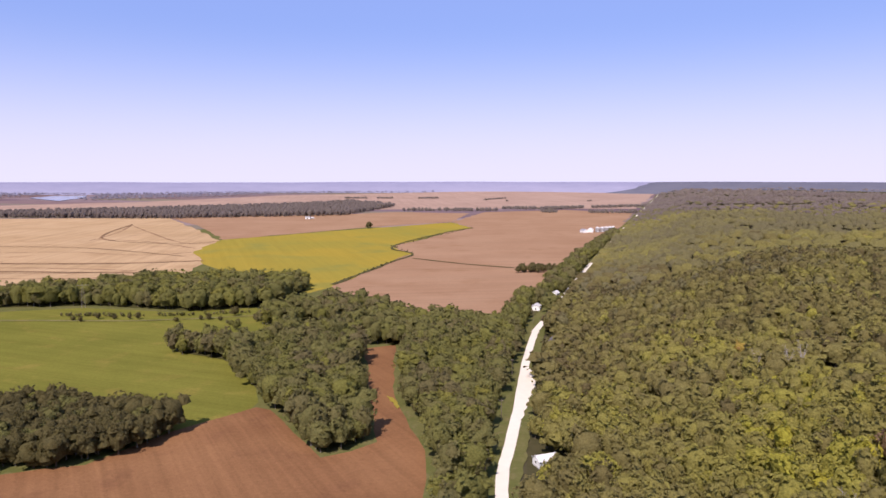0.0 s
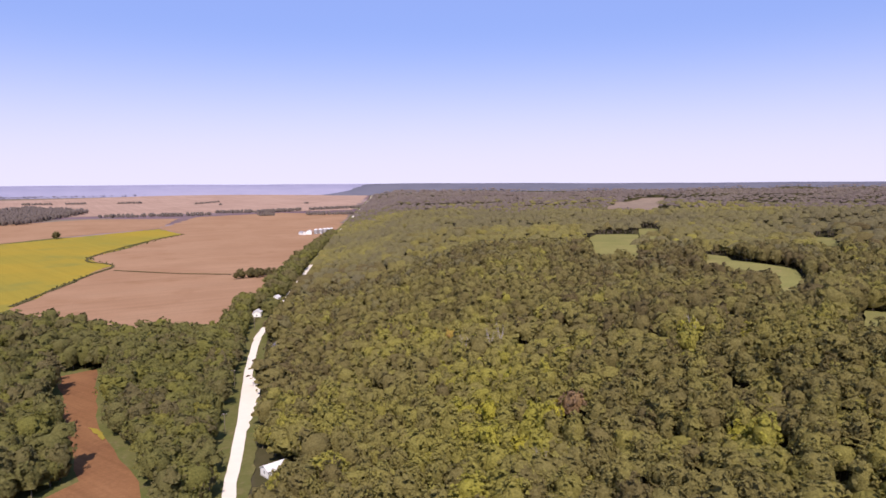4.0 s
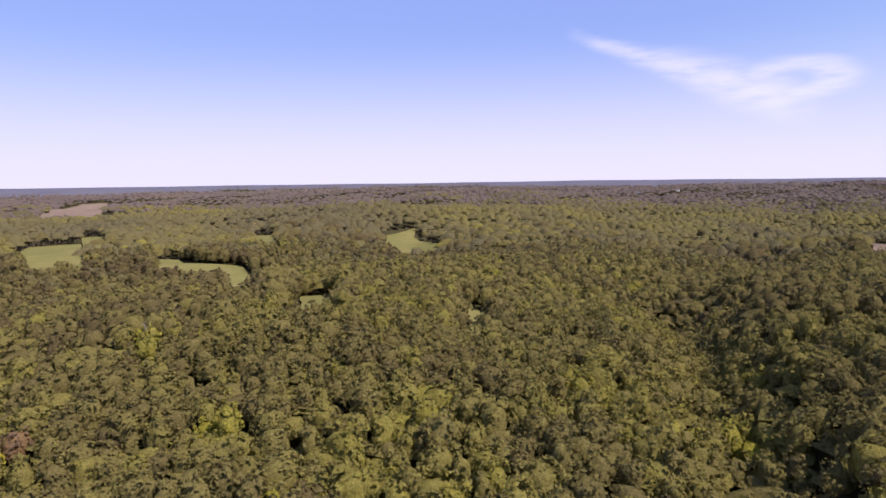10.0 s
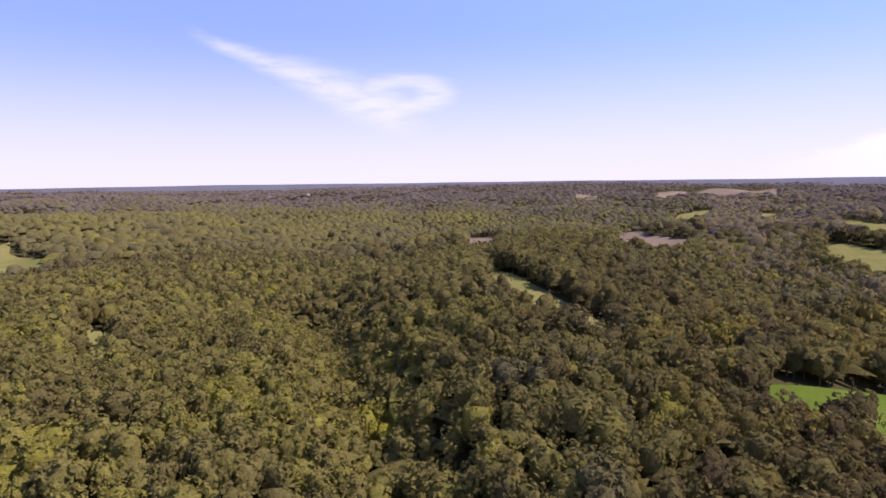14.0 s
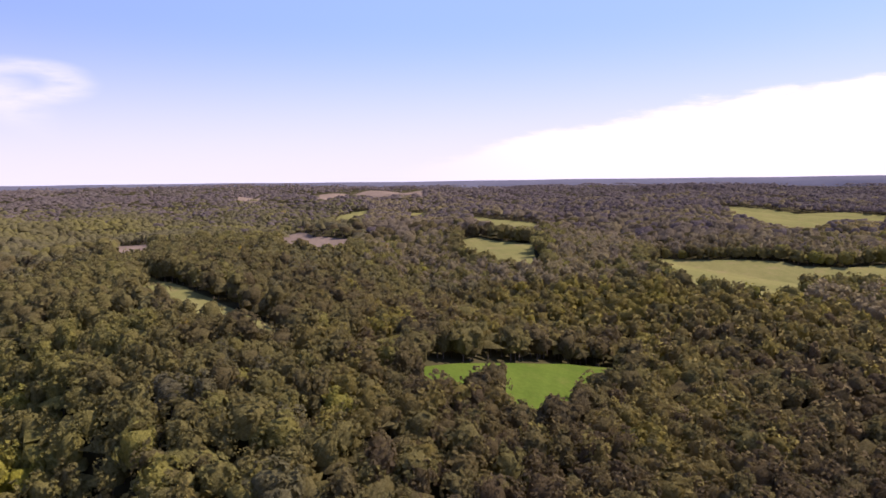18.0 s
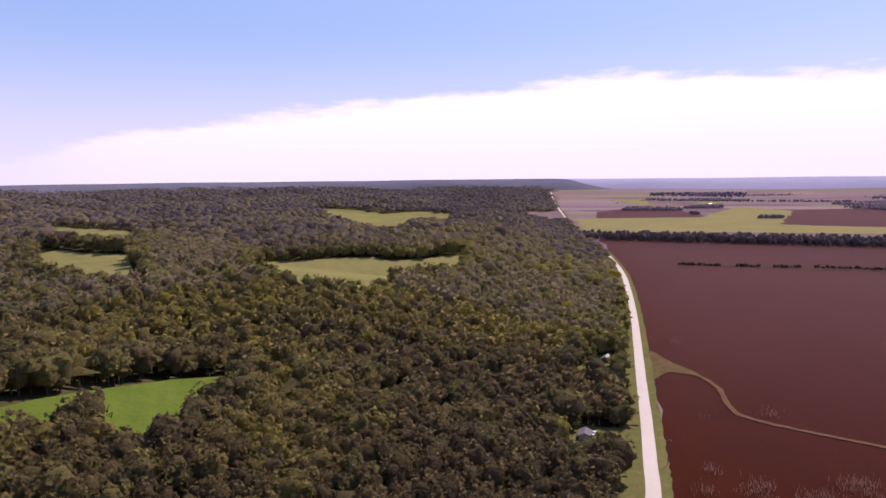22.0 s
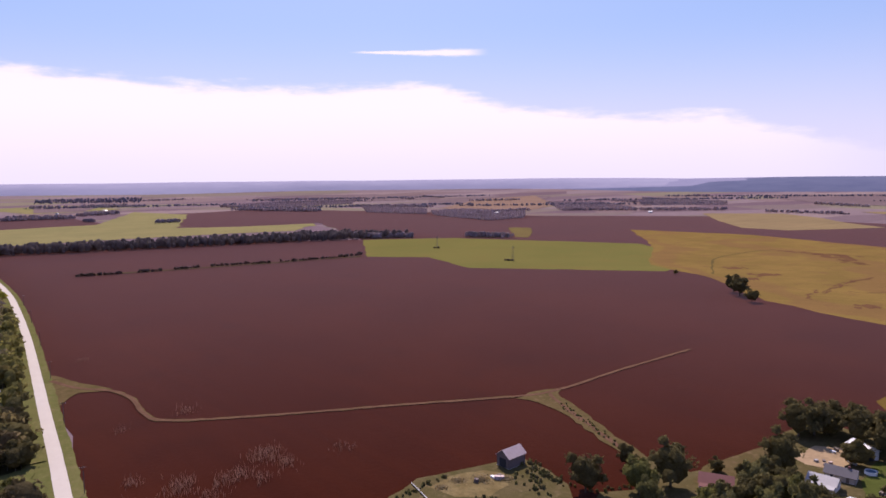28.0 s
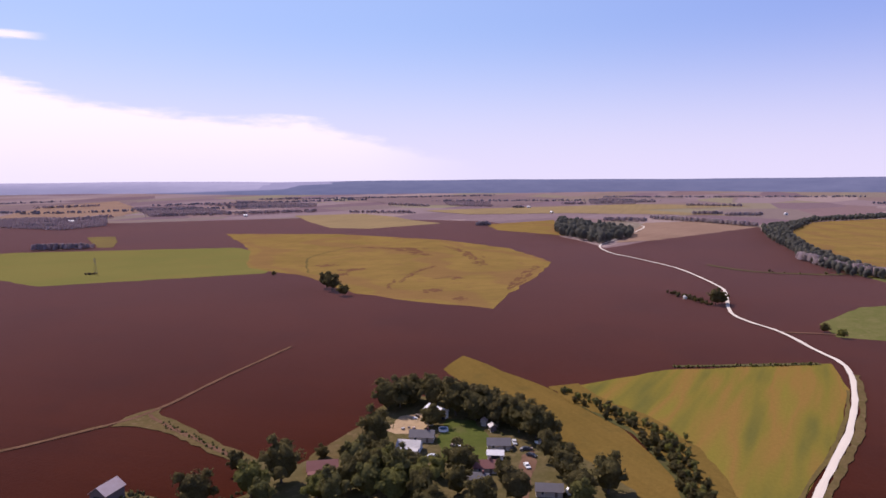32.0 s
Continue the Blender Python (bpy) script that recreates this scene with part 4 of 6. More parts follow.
def tone_at(x, y, rnd):
    """Leaf tone of a tree: yellow groves on the slope ahead; slope shade, backlight and distance haze painted in."""
    lively = 1 + 0.8 * (1 - smooth(55, 90, np.degrees(np.arctan2(x, y))))
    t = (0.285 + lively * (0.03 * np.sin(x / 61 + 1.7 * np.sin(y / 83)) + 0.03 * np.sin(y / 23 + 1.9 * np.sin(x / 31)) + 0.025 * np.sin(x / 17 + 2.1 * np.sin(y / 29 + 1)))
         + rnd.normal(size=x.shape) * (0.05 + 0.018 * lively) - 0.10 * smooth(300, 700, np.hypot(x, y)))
    t = t + rnd.normal(size=x.shape) * 0.05 * smooth(100, 130, np.degrees(np.arctan2(x, y)))
    odd = rnd.random(x.shape)
    t = np.where(odd < 0.03, t + 0.16, np.where(odd > 0.93, t - 0.14, t))
    t = np.where(rnd.random(x.shape) < 0.002, 0.95, t)
    for cx, cy, r, a in ((120, 270, 60, 0.06), (127, 280, 14, 0.20), (139, 337, 16, 0.17), (128, 362, 14, 0.15), (124, 193, 9, 0.34), (107, 186, 8, 0.28), (154, 130, 5, 0.45), (161, 233, 12, 0.17), (52, 231, 8, 0.22), (131, 244, 9, 0.12),
                        (59, -209, 4, 0.55), (125, -177, 7, 0.32), (138, -176, 6, 0.28), (207, -13, 8, 0.32), (104, -210, 4, 0.50), (114, -166, 6, 0.22), (180, 150, 14, 0.08)):
        t = t + a * np.exp(-((x - cx) ** 2 + (y - cy) ** 2) / r ** 2)
    e = x - road_x(y)
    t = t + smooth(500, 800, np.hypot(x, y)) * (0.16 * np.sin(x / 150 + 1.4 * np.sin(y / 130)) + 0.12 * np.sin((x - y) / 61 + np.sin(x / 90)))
    # near southern slopes darkened: their shade is put into the tone
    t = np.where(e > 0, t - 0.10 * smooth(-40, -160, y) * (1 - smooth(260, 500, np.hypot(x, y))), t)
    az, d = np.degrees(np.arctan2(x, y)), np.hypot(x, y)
    # by bearing: slopes turned from the sun darker, hazy sunward distance lighter
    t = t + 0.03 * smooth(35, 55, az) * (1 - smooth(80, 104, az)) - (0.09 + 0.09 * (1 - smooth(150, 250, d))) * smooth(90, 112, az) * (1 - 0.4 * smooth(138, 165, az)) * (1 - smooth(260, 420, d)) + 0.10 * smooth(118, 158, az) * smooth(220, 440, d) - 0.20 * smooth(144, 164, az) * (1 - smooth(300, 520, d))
    return np.clip(t, 0.0, 0.97)


def grow(name, x, y, lod, height, seed, label, sink=0.0, tones=None, leaf=None, uneven=0.25):
    """One mesh of many crowns."""
    if not len(x):
        return
    rnd = np.random.default_rng(seed)
    z = terrain(x, y)
    near = closeness(np.hypot(x, y))
    h = height * rnd.uniform(1 - uneven, 1 + uneven, len(x)) * near
    fat, thin = rnd.uniform(0.85, 1.45, len(x)), rnd.uniform(0.75, 1.15, len(x))
    turn = rnd.uniform(0, 2 * math.pi, len(x))
    which = rnd.integers(0, len(SHAPES[lod]), len(x))
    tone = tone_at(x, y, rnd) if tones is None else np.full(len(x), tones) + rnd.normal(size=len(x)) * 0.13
    cos, tris, tns, bark, base = [], [], [], [], 0
    for k, (co, tri) in enumerate(SHAPES[lod]):
        m = np.nonzero(which == k)[0]
        if not len(m):
            continue
        c, s = np.cos(turn[m])[:, None], np.sin(turn[m])[:, None]
        w, u = (h[m] * fat[m])[:, None], (h[m] * thin[m])[:, None]
        P = np.stack([co[:, 0] * w * c - co[:, 1] * u * s + x[m][:, None], co[:, 0] * w * s + co[:, 1] * u * c + y[m][:, None],
                      co[:, 2] * h[m][:, None] + z[m][:, None] - sink], -1)
        cos.append(P.reshape(-1, 3))
        tris.append((tri[None] + (np.arange(len(m)) * len(co))[:, None, None] + base).reshape(-1, 3))
        tns.append(np.repeat(tone[m], len(co)))
        bark.append(np.tile(np.arange(len(tri)) >= len(tri) - 3, len(m)))
        base += len(m) * len(co)
    me = big_mesh(name, np.vstack(cos), np.vstack(tris), leaf or LEAVES, np.concatenate(tns))
    me.materials.append(BARK)
    me.polygons.foreach_set("material_index", np.concatenate(bark).astype(np.int32))
    tagged(new(name, me), label, "woods", kind="stuff")


def e_edge(x, y):
    """Trees that stand at the rim of a clearing or along the road."""
    rim = (x - road_x(y)) < 14
    for c in CLEARINGS + GAPS:
        rim |= inside(x, y, grown(c, 9.0))
    return rim


def bluff_forest():
    """Woods on the bluffs, their detail graded in rings round the camera."""
    zones = ((0, 95, 9.0, 2, 14), (95, 290, 6.5, 0, 15), (290, 680, 7.2, 1, 15), (680, 1900, 11.0, 2, 17), (1900, 3200, 20.0, 3, 20), (3200, 4350, 33.0, 3, 25))
    for i, (r0, r1, gap, lod, height) in enumerate(zones):
        x, y = scatter(((0, -r1 * 1.2), (r1 * 1.2, r1 * 1.2)), gap, 40 + i)
        r = np.hypot(x, y) * (1 + 0.10 * np.sin(x / 83 + 1.3 * np.sin(y / 61)) + np.random.default_rng(170 + i).uniform(-0.07, 0.07, len(x)))
        e = x - road_x(y)
        keep = (r >= r0) & (r < r1) & (np.hypot(x, y) < 4400) & (e > np.where(y < 0, np.where(y < -345, 8.6, 11.0), 9.5))
        x, y = x[keep], y[keep]
        for c in CLEARINGS + GAPS:
            out = ~inside(x, y, c)
            x, y = x[out], y[out]
        if lod in (0, 1):
            rim = e_edge(x, y)
            grow("bluff_forest", x[rim], y[rim], 4 if lod == 0 else 6, height, 80 + i, "leafy forest edge of full-crowned broadleaf trees")
            x, y = x[~rim], y[~rim]
        if lod in (0, 1):
            ux, uy = scatter(((0, -r1), (r1, r1)), 8.0, 140 + i)
            k = (np.hypot(ux, uy) >= r0) & (np.hypot(ux, uy) < r1) & (ux - road_x(uy) > 16)
            for c in CLEARINGS + GAPS:
                k &= ~inside(ux, uy, grown(c, 4.0))
            grow("bluff_forest", ux[k], uy[k], 3, 11.0, 150 + i, "lower trees filling the forest between the crowns")
        # leaf colours pass over with distance into greyer, purpler ones that hold the haze
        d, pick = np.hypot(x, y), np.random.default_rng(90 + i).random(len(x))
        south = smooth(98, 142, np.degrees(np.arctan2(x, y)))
        oak, far_hazed = pick < np.maximum(smooth(380, 1000, d), 0.8 * south), pick < np.maximum(smooth(1300, 2600, d), 0.75 * south * smooth(600, 1500, d))
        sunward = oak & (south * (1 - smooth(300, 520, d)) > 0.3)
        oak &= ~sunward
        for leaf, k, words in ((WARM_OAKS, sunward & ~far_hazed, "warm brown-green oak forest on the southern bluffs"), (LEAVES, ~oak & ~sunward, "dense broadleaf forest turning yellow on the bluffs"), (HAZED_LEAVES, oak & ~far_hazed & (south * smooth(300, 520, d) < 0.5), "olive-brown forest on the uplands, greyed with painted haze"), (HAZED_SOUTH, oak & ~far_hazed & (south * smooth(300, 520, d) >= 0.5), "russet-brown forest on the southern bluffs, haze in its leaf colour"), (HAZED_FAR, far_hazed, "forest on the far uplands, purple haze in its leaf colour")):
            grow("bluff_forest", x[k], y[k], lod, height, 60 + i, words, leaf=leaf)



GAPS = [[(-110, 526), (-92, 522), (-80, 508), (-80, 480), (-94, 464), (-108, 486)], [(103, 175), (112, 176), (110, 166), (104, 166)], [(33, 261), (46, 263), (49, 236), (36, 232)], [(62, 412), (76, 410), (88, 450), (70, 454)], [(26, -246), (44, -244), (50, -290), (24, -294)], [(36, -350), (58, -346), (64, -412), (38, -414)], [(70, 520), (86, 520), (92, 578), (72, 580)], [(96, 600), (106, 600), (118, 650), (100, 648)]]
bluff_forest()
GAPS.append([(-1760, 2700), (-2180, 3200), (-2130, 3650), (-1940, 3740), (-1800, 3520), (-1740, 3000), (-1600, 2700)])


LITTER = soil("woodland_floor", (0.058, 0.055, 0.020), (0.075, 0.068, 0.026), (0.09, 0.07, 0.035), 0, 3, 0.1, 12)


def wood(poly, spacing, lod, height, seed, label, tones=None, leaf=None):
    x, y = scatter(poly, spacing, seed)
    k = inside(x, y, poly)
    for c in GAPS:
        k &= ~inside(x, y, c)
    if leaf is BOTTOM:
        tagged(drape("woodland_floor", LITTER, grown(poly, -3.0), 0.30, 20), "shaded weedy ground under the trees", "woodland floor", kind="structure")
    grow("woodland", x[k], y[k], lod, height, seed, label, tones=tones, leaf=leaf, uneven=0.32)


wood([(-411, 572), (-310, 585), (-207, 559), (-155, 580), (-134, 671), (-148, 715), (-230, 708), (-314, 681), (-385, 627), (-441, 616)], 8, 6, 17, 300, "trees of a grey-green wood on the river plain", 0.3, BOTTOM)
wood([(-176, 424), (-150, 411), (-130, 401), (-103, 349), (-88, 326), (-65, 285), (-48, 260), (-33, 274), (-45, 349), (-55, 420), (-75, 460), (-98, 448), (-124, 428), (-150, 432), (-176, 440)], 6.6, 4, 16, 301, "trees of a grey-green wood on the river plain", 0.3, BOTTOM)
wood([(-139, 509), (-103, 477), (-69, 463), (-51, 445), (-32, 445), (6, 404), (43, 432), (47, 474), (7, 496), (-38, 539), (-94, 601), (-141, 529)], 7.4, 6, 15, 302, "trees of a grey-green wood on the river plain", 0.3, BOTTOM)
wood([(-25, 421), (-20, 339), (-6, 278), (-1, 226), (0, 172), (6, 172), (10, 218), (18, 266), (25, 305), (35, 369), (58, 481), (79, 593), (97, 598), (76, 617), (40, 494), (-33, 463)], 6.8, 4, 14, 303, "trees of a grey-green wood on the river plain", 0.3, BOTTOM)
wood([(-1421, 2005), (-793, 1951), (-313, 2145), (-201, 2861), (-446, 3246), (-560, 2984), (-1018, 2509), (-1514, 2138)], 14, 7, 17, 304, "trees of a wood far over the plain, leaf colour greyed", 0.3, MISTY)
wood([(188, -1197), (-116, -1174), (-400, -1161), (-546, -1146), (-551, -1155), (-429, -1242), (196, -1255)], 10, 7, 14, 305, "trees of a wood far over the plain, leaf colour greyed", 0.3, MISTY)
wood([(-1235, -426), (-1075, -299), (-1240, -283), (-1302, -297), (-1573, -543)], 11, 7, 17, 306, "trees of a wood far over the plain, leaf colour greyed", 0.3, GROVE)
wood([(210, -3566), (-226, -3429), (-254, -3836), (225, -3837)], 24, 7, 14, 307, "woods along the distant river, haze in their leaf colour", 0.3, HAZE_BLUE)
wood([(-2086, 2949), (-1520, 3399), (-961, 4043), (172, 4481), (-720, 4677), (-2720, 3853)], 26, 3, 20, 308, "woods along the distant river, haze in their leaf colour", 0.3, HAZE_BLUE)
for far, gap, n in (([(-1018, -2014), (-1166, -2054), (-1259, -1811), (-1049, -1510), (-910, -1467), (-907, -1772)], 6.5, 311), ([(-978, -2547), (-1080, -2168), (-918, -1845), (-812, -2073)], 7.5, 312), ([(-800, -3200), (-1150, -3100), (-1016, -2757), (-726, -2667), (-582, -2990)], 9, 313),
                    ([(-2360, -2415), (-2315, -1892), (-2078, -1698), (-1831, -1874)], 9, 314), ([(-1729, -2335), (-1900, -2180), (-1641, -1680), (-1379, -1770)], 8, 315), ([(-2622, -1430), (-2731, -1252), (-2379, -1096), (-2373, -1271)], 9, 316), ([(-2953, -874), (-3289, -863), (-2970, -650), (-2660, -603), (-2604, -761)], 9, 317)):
    wood(far, gap, 8, 5.5, n, "wood far over the plain, purple-grey haze in its leaf colour", 0.5, PLAIN_ROWS)
wood([(-1493, -88), (-1243, -55), (-1006, -7), (-850, 28), (-829, 72), (-831, 72), (-1070, 6), (-1412, -35), (-1788, 7), (-2009, 167), (-2085, 172), (-1860, 7)], 8.5, 7, 11, 309, "trees of a wood far over the plain, leaf colour greyed", 0.3, GROVE)
wood([(66, 540), (92, 640), (172, 900), (350, 1390), (363, 1384), (195, 896), (111, 632), (86, 540)], 7.5, 6, 14, 310, "trees of a grey-green wood on the river plain", 0.3, BOTTOM)


# ---- single trees ----
def bough(bm, a, b, ra, rb, sides=6):
    """A tapered limb from a to b."""
    a, b = Vector(a), Vector(b)
    d = (b - a).normalized()
    u = d.orthogonal().normalized()
    v = d.cross(u)
    rings = []
    for p, r in ((a, ra), (b, rb)):
        rings.append([bm.verts.new(p + (u * math.cos(2 * math.pi * k / sides) + v * math.sin(2 * math.pi * k / sides)) * r) for k in range(sides)])
    for k in range(sides):
        bm.faces.new((rings[0][k], rings[0][(k + 1) % sides], rings[1][(k + 1) % sides], rings[1][k]))
    bm.faces.new(rings[1])


def tree_model(seed, tone, height, leaf, spread=1.0):
    """A broadleaf tree at the origin: trunk with limbs, and a crown of leaf clumps."""
    rnd = random.Random(seed)
    tree = new("tree")
    bm = bmesh.new()
    lean = Vector((rnd.uniform(-0.03, 0.03), rnd.uniform(-0.03, 0.03), 0))
    fork = Vector((lean.x * 0.5, lean.y * 0.5, 0.32)) * height
    bough(bm, (0, 0, -0.3), fork, 0.026 * height, 0.018 * height, 7)
    for k in range(5):
        a = 2 * math.pi * (k + rnd.uniform(-0.3, 0.3)) / 5
        tip = fork + Vector((math.cos(a) * 0.17 * spread, math.sin(a) * 0.17 * spread, rnd.uniform(0.18, 0.36))) * height
        bough(bm, fork - Vector((0, 0, 0.03 * height)), tip, 0.013 * height, 0.004 * height, 5)
    part("trunk", bm, BARK, tree)
    co, tri = crown_shape(seed, 5)
    co = co * np.array((height * spread, height * spread, height))
    me = big_mesh("crown", co, tri, leaf, np.full(len(co), tone))
    me.polygons.foreach_set("use_smooth", np.ones(len(tri), bool))
    crown = new("crown", me)
    crown.parent = tree
    return tree


TREES = [tree_model(700 + i, t, h, leaf, s) for i, (t, h, leaf, s) in enumerate((
    (0.26, 14, BACKLIT_LEAVES, 1.0), (0.29, 13, BACKLIT_LEAVES, 1.1), (0.33, 15, BACKLIT_LEAVES, 0.95), (0.45, 12, BOTTOM, 1.15), (0.28, 16, BACKLIT_LEAVES, 1.0), (0.2, 12, BACKLIT_LEAVES, 1.2), (0.5, 11, BOTTOM, 1.1),
    (0.30, 15, BOTTOM, 1.0), (0.38, 14, BOTTOM, 1.05), (0.24, 16, BOTTOM, 0.95)))]
used = set()


def tree(x, y, kind, scale, label, group):
    """One tree standing on the ground; the first of each kind is the model itself."""
    rnd = random.Random(int(x * 13 + y * 7))
    m = pose(x, y, float(terrain(x, y)), 0, 0, rnd.uniform(0, 360)) @ Matrix.Diagonal((scale * rnd.uniform(0.92, 1.12), scale * rnd.uniform(0.92, 1.12), scale * 0.98, 1))
    if kind in used:
        ob = copy_thing(TREES[kind], m)
    else:
        used.add(kind)
        ob = TREES[kind]
    ob.matrix_basis = m
    return tagged(ob, label, "tree", group)


def grove(poly, spacing, seed, scale, kinds, label, group, thin=1.0):
    rnd = random.Random(seed)
    x, y = scatter(poly, spacing, seed)
    for px, py, ok in zip(x, y, inside(x, y, poly)):
        if ok and rnd.random() < thin:
            tree(px, py, rnd.choice(kinds), scale * rnd.uniform(0.75, 1.15), label, group)


grove([(-177, 240), (-168, 246), (-149, 249), (-133, 258), (-124, 267), (-119, 282), (-119, 292), (-140, 300), (-175, 303), (-215, 302)], 5.6, 500, 1.05, (0, 1, 4, 5, 7), "dense green tree in the copse by the brown field", "trees of one wood")
grove([(-314, -103), (-304, -78), (-278, -48), (-252, -31), (-211, -16), (-206, -27), (-247, -40), (-283, -63)], 5.0, 501, 0.31, (5, 1, 0), "bushy dark tree along the field ditch", "trees of one wood")
for yard in ([(20, -246), (44, -244), (50, -290), (24, -294)], [(32, -350), (58, -346), (64, -412), (36, -414)], [(20, -300), (32, -300), (38, -345), (27, -345)]):
    tagged(drape("roadside_yard", VERGE, wobble(yard, 5, 1.2, 14), 0.7, 8), "rough grass yard in a roadside clearing", "yard", kind="structure")
for tx, ty, k, s in ((32, -337, 0, 0.95), (28, -299, 1, 0.9), (31, -262, 7, 0.75), (43, -252, 3, 0.8), (37, -258, 8, 0.6), (34, -318, 8, 0.7), (40, -355, 7, 0.65), (52, -352, 3, 0.8), (45, -366, 6, 0.6), (56, -398, 8, 0.8), (41, -392, 3, 0.7), (30, -276, 6, 0.55), (47, -284, 8, 0.75), (60, -376, 7, 0.85), (29, -322, 5, 0.6)):
    tree(tx, ty, k, s, "leafy broadleaf tree among the roadside yards", "trees of the roadside yards")
grove([(87, 801), (156, 795), (157, 813), (95, 835)], 8, 502, 0.75, (0, 1, 5), "dark tree in a clump amid brown crops", "trees of one wood")
tagged(drape("woodland_floor", LITTER, [(-314, -103), (-304, -78), (-278, -48), (-252, -31), (-211, -16), (-206, -27), (-247, -40), (-283, -63)], 0.30, 20), "weedy bank under the ditch bushes", "woodland floor", kind="structure")
YARD = soil("yard_grass", (0.080, 0.066, 0.026), (0.105, 0.080, 0.038), (0.155, 0.112, 0.062), 10, 3, 0.1, 11)
STRAW_LITTER = soil("straw_litter", (0.145, 0.105, 0.045), (0.195, 0.145, 0.068), (0.085, 0.075, 0.030), 20, 2, 0.2, 7)
SAND = soil("sandy_drive", (0.29, 0.200, 0.118), (0.34, 0.240, 0.142), (0.22, 0.155, 0.09), 0, 2, 0.1, 8)
for name, mat, pts, lift, label in (
        ("yard", YARD, [(-187, -188), (-193, -170), (-207, -169), (-230, -168), (-250, -176), (-286, -184), (-284, -150), (-275, -113), (-252, -79), (-230, -50), (-185, -40), (-120, -140), (-138, -166), (-153, -174), (-164, -170), (-176, -170), (-180, -178)], 0.34, "rough grass round the hamlet's houses"),
        ("yard", YARD, [(-87, -207), (-102, -215), (-116, -214), (-130, -213), (-146, -211), (-148, -197), (-147, -184), (-141, -174), (-121, -150), (-66, -172)], 0.345, "weedy yard round the old barn"),
        ("straw_ground", STRAW_LITTER, [(-102, -207), (-113, -211), (-127, -209), (-132, -203), (-128, -194), (-118, -190), (-107, -196)], 0.36, "straw-strewn bare ground beside the old barn"),
        ("lawn", LAWN, [(-262, -142), (-266, -130), (-246, -111), (-224, -107), (-222, -122), (-236, -133)], 0.37, "mown green lawn behind the houses"),
        ("drive", SAND, [(-238, -161), (-256, -163), (-264, -156), (-253, -146), (-242, -144), (-236, -154)], 0.38, "sandy turning circle by the white barn"),
        ("drive", DIRT, [(-248, -94), (-240, -97), (-216, -88), (-200, -82), (-200, -79), (-217, -84), (-232, -88)], 0.385, "brown dirt drive between the houses"),
        ("grass_strip", PATCHY, [(-188, -165), (-200, -171), (-216, -172), (-240, -172), (-236, -164), (-210, -161), (-197, -158), (-186, -157)], 0.38, "dry grass strip along the brown field")):
    tagged(drape(name, mat, wobble(pts, 5, 0.8, 9), lift, 30), label, name.replace("_", " "), kind="structure")
for tx, ty, k, s in ((-260, -173, 4, 1.05), (-266, -170, 0, 1.15), (-274, -154, 4, 1.1), (-278, -147, 0, 1.1), (-267, -176, 5, 1.05), (-272, -168, 1, 1.15), (-279, -160, 0, 1.1), (-277, -169, 4, 0.9),
                     (-268, -141, 0, 1.4), (-272, -134, 5, 1.35), (-267, -130, 1, 1.25), (-269, -123, 0, 1.15), (-265, -118, 5, 1.2), (-266, -112, 1, 1.15), (-262, -107, 0, 1.15), (-264, -101, 5, 1.1), (-259, -98, 1, 1.2), (-257, -92, 0, 1.05),
                     (-271, -116, 4, 0.95), (-268, -106, 4, 0.9), (-275, -128, 4, 1.0)):
    tree(tx, ty, k, s, "large shade tree behind the yards, backlit dark in its leaf colour", "trees of the hamlet")
ROAD_SIDE = ((-220, -153, 0, 1.3), (-226, -158, 5, 0.95), (-241, -85, 0, 0.95), (-230, -75, 1, 0.95), (-224, -58, 0, 1.15), (-215, -111, 1, 1.0), (-251, -144, 1, 0.85), (-177, -165, 0, 1.3),
    (-163, -166, 7, 1.05), (-208, -117, 8, 0.7), (-203, -84, 5, 1.15), (-216, -94, 0, 0.7), (-206, -158, 5, 0.5), (-202, -166, 1, 0.45))
MIDDLE = ((-209, -151, 1, 0.7), (-196, -145, 9, 0.95), (-191, -136, 2, 1.0), (-198, -134, 7, 0.9), (-193, -125, 9, 1.0), (-200, -123, 2, 0.85), (-194, -116, 8, 0.95), (-184, -139, 2, 0.9),
    (-181, -129, 9, 1.0), (-183, -120, 7, 1.0), (-186, -111, 2, 0.95), (-199, -104, 0, 0.85), (-182, -147, 1, 0.7), (-216, -66, 4, 0.8))
OUTER = ((-174, -146, 8, 0.75), (-171, -137, 9, 0.9), (-205, -140, 2, 0.8), (-204, -130, 9, 0.75), (-212, -142, 7, 0.65), (-176, -186, 0, 0.7), (-149, -177, 4, 0.95),
    (-160, -158, 7, 0.8), (-178, -104, 1, 0.9), (-192, -92, 2, 0.9), (-207, -62, 9, 0.8))
for tx, ty, k, s in ROAD_SIDE + MIDDLE + OUTER:
    tree(tx, ty, k, s, "shade tree among the hamlet's yards", "trees of the hamlet")
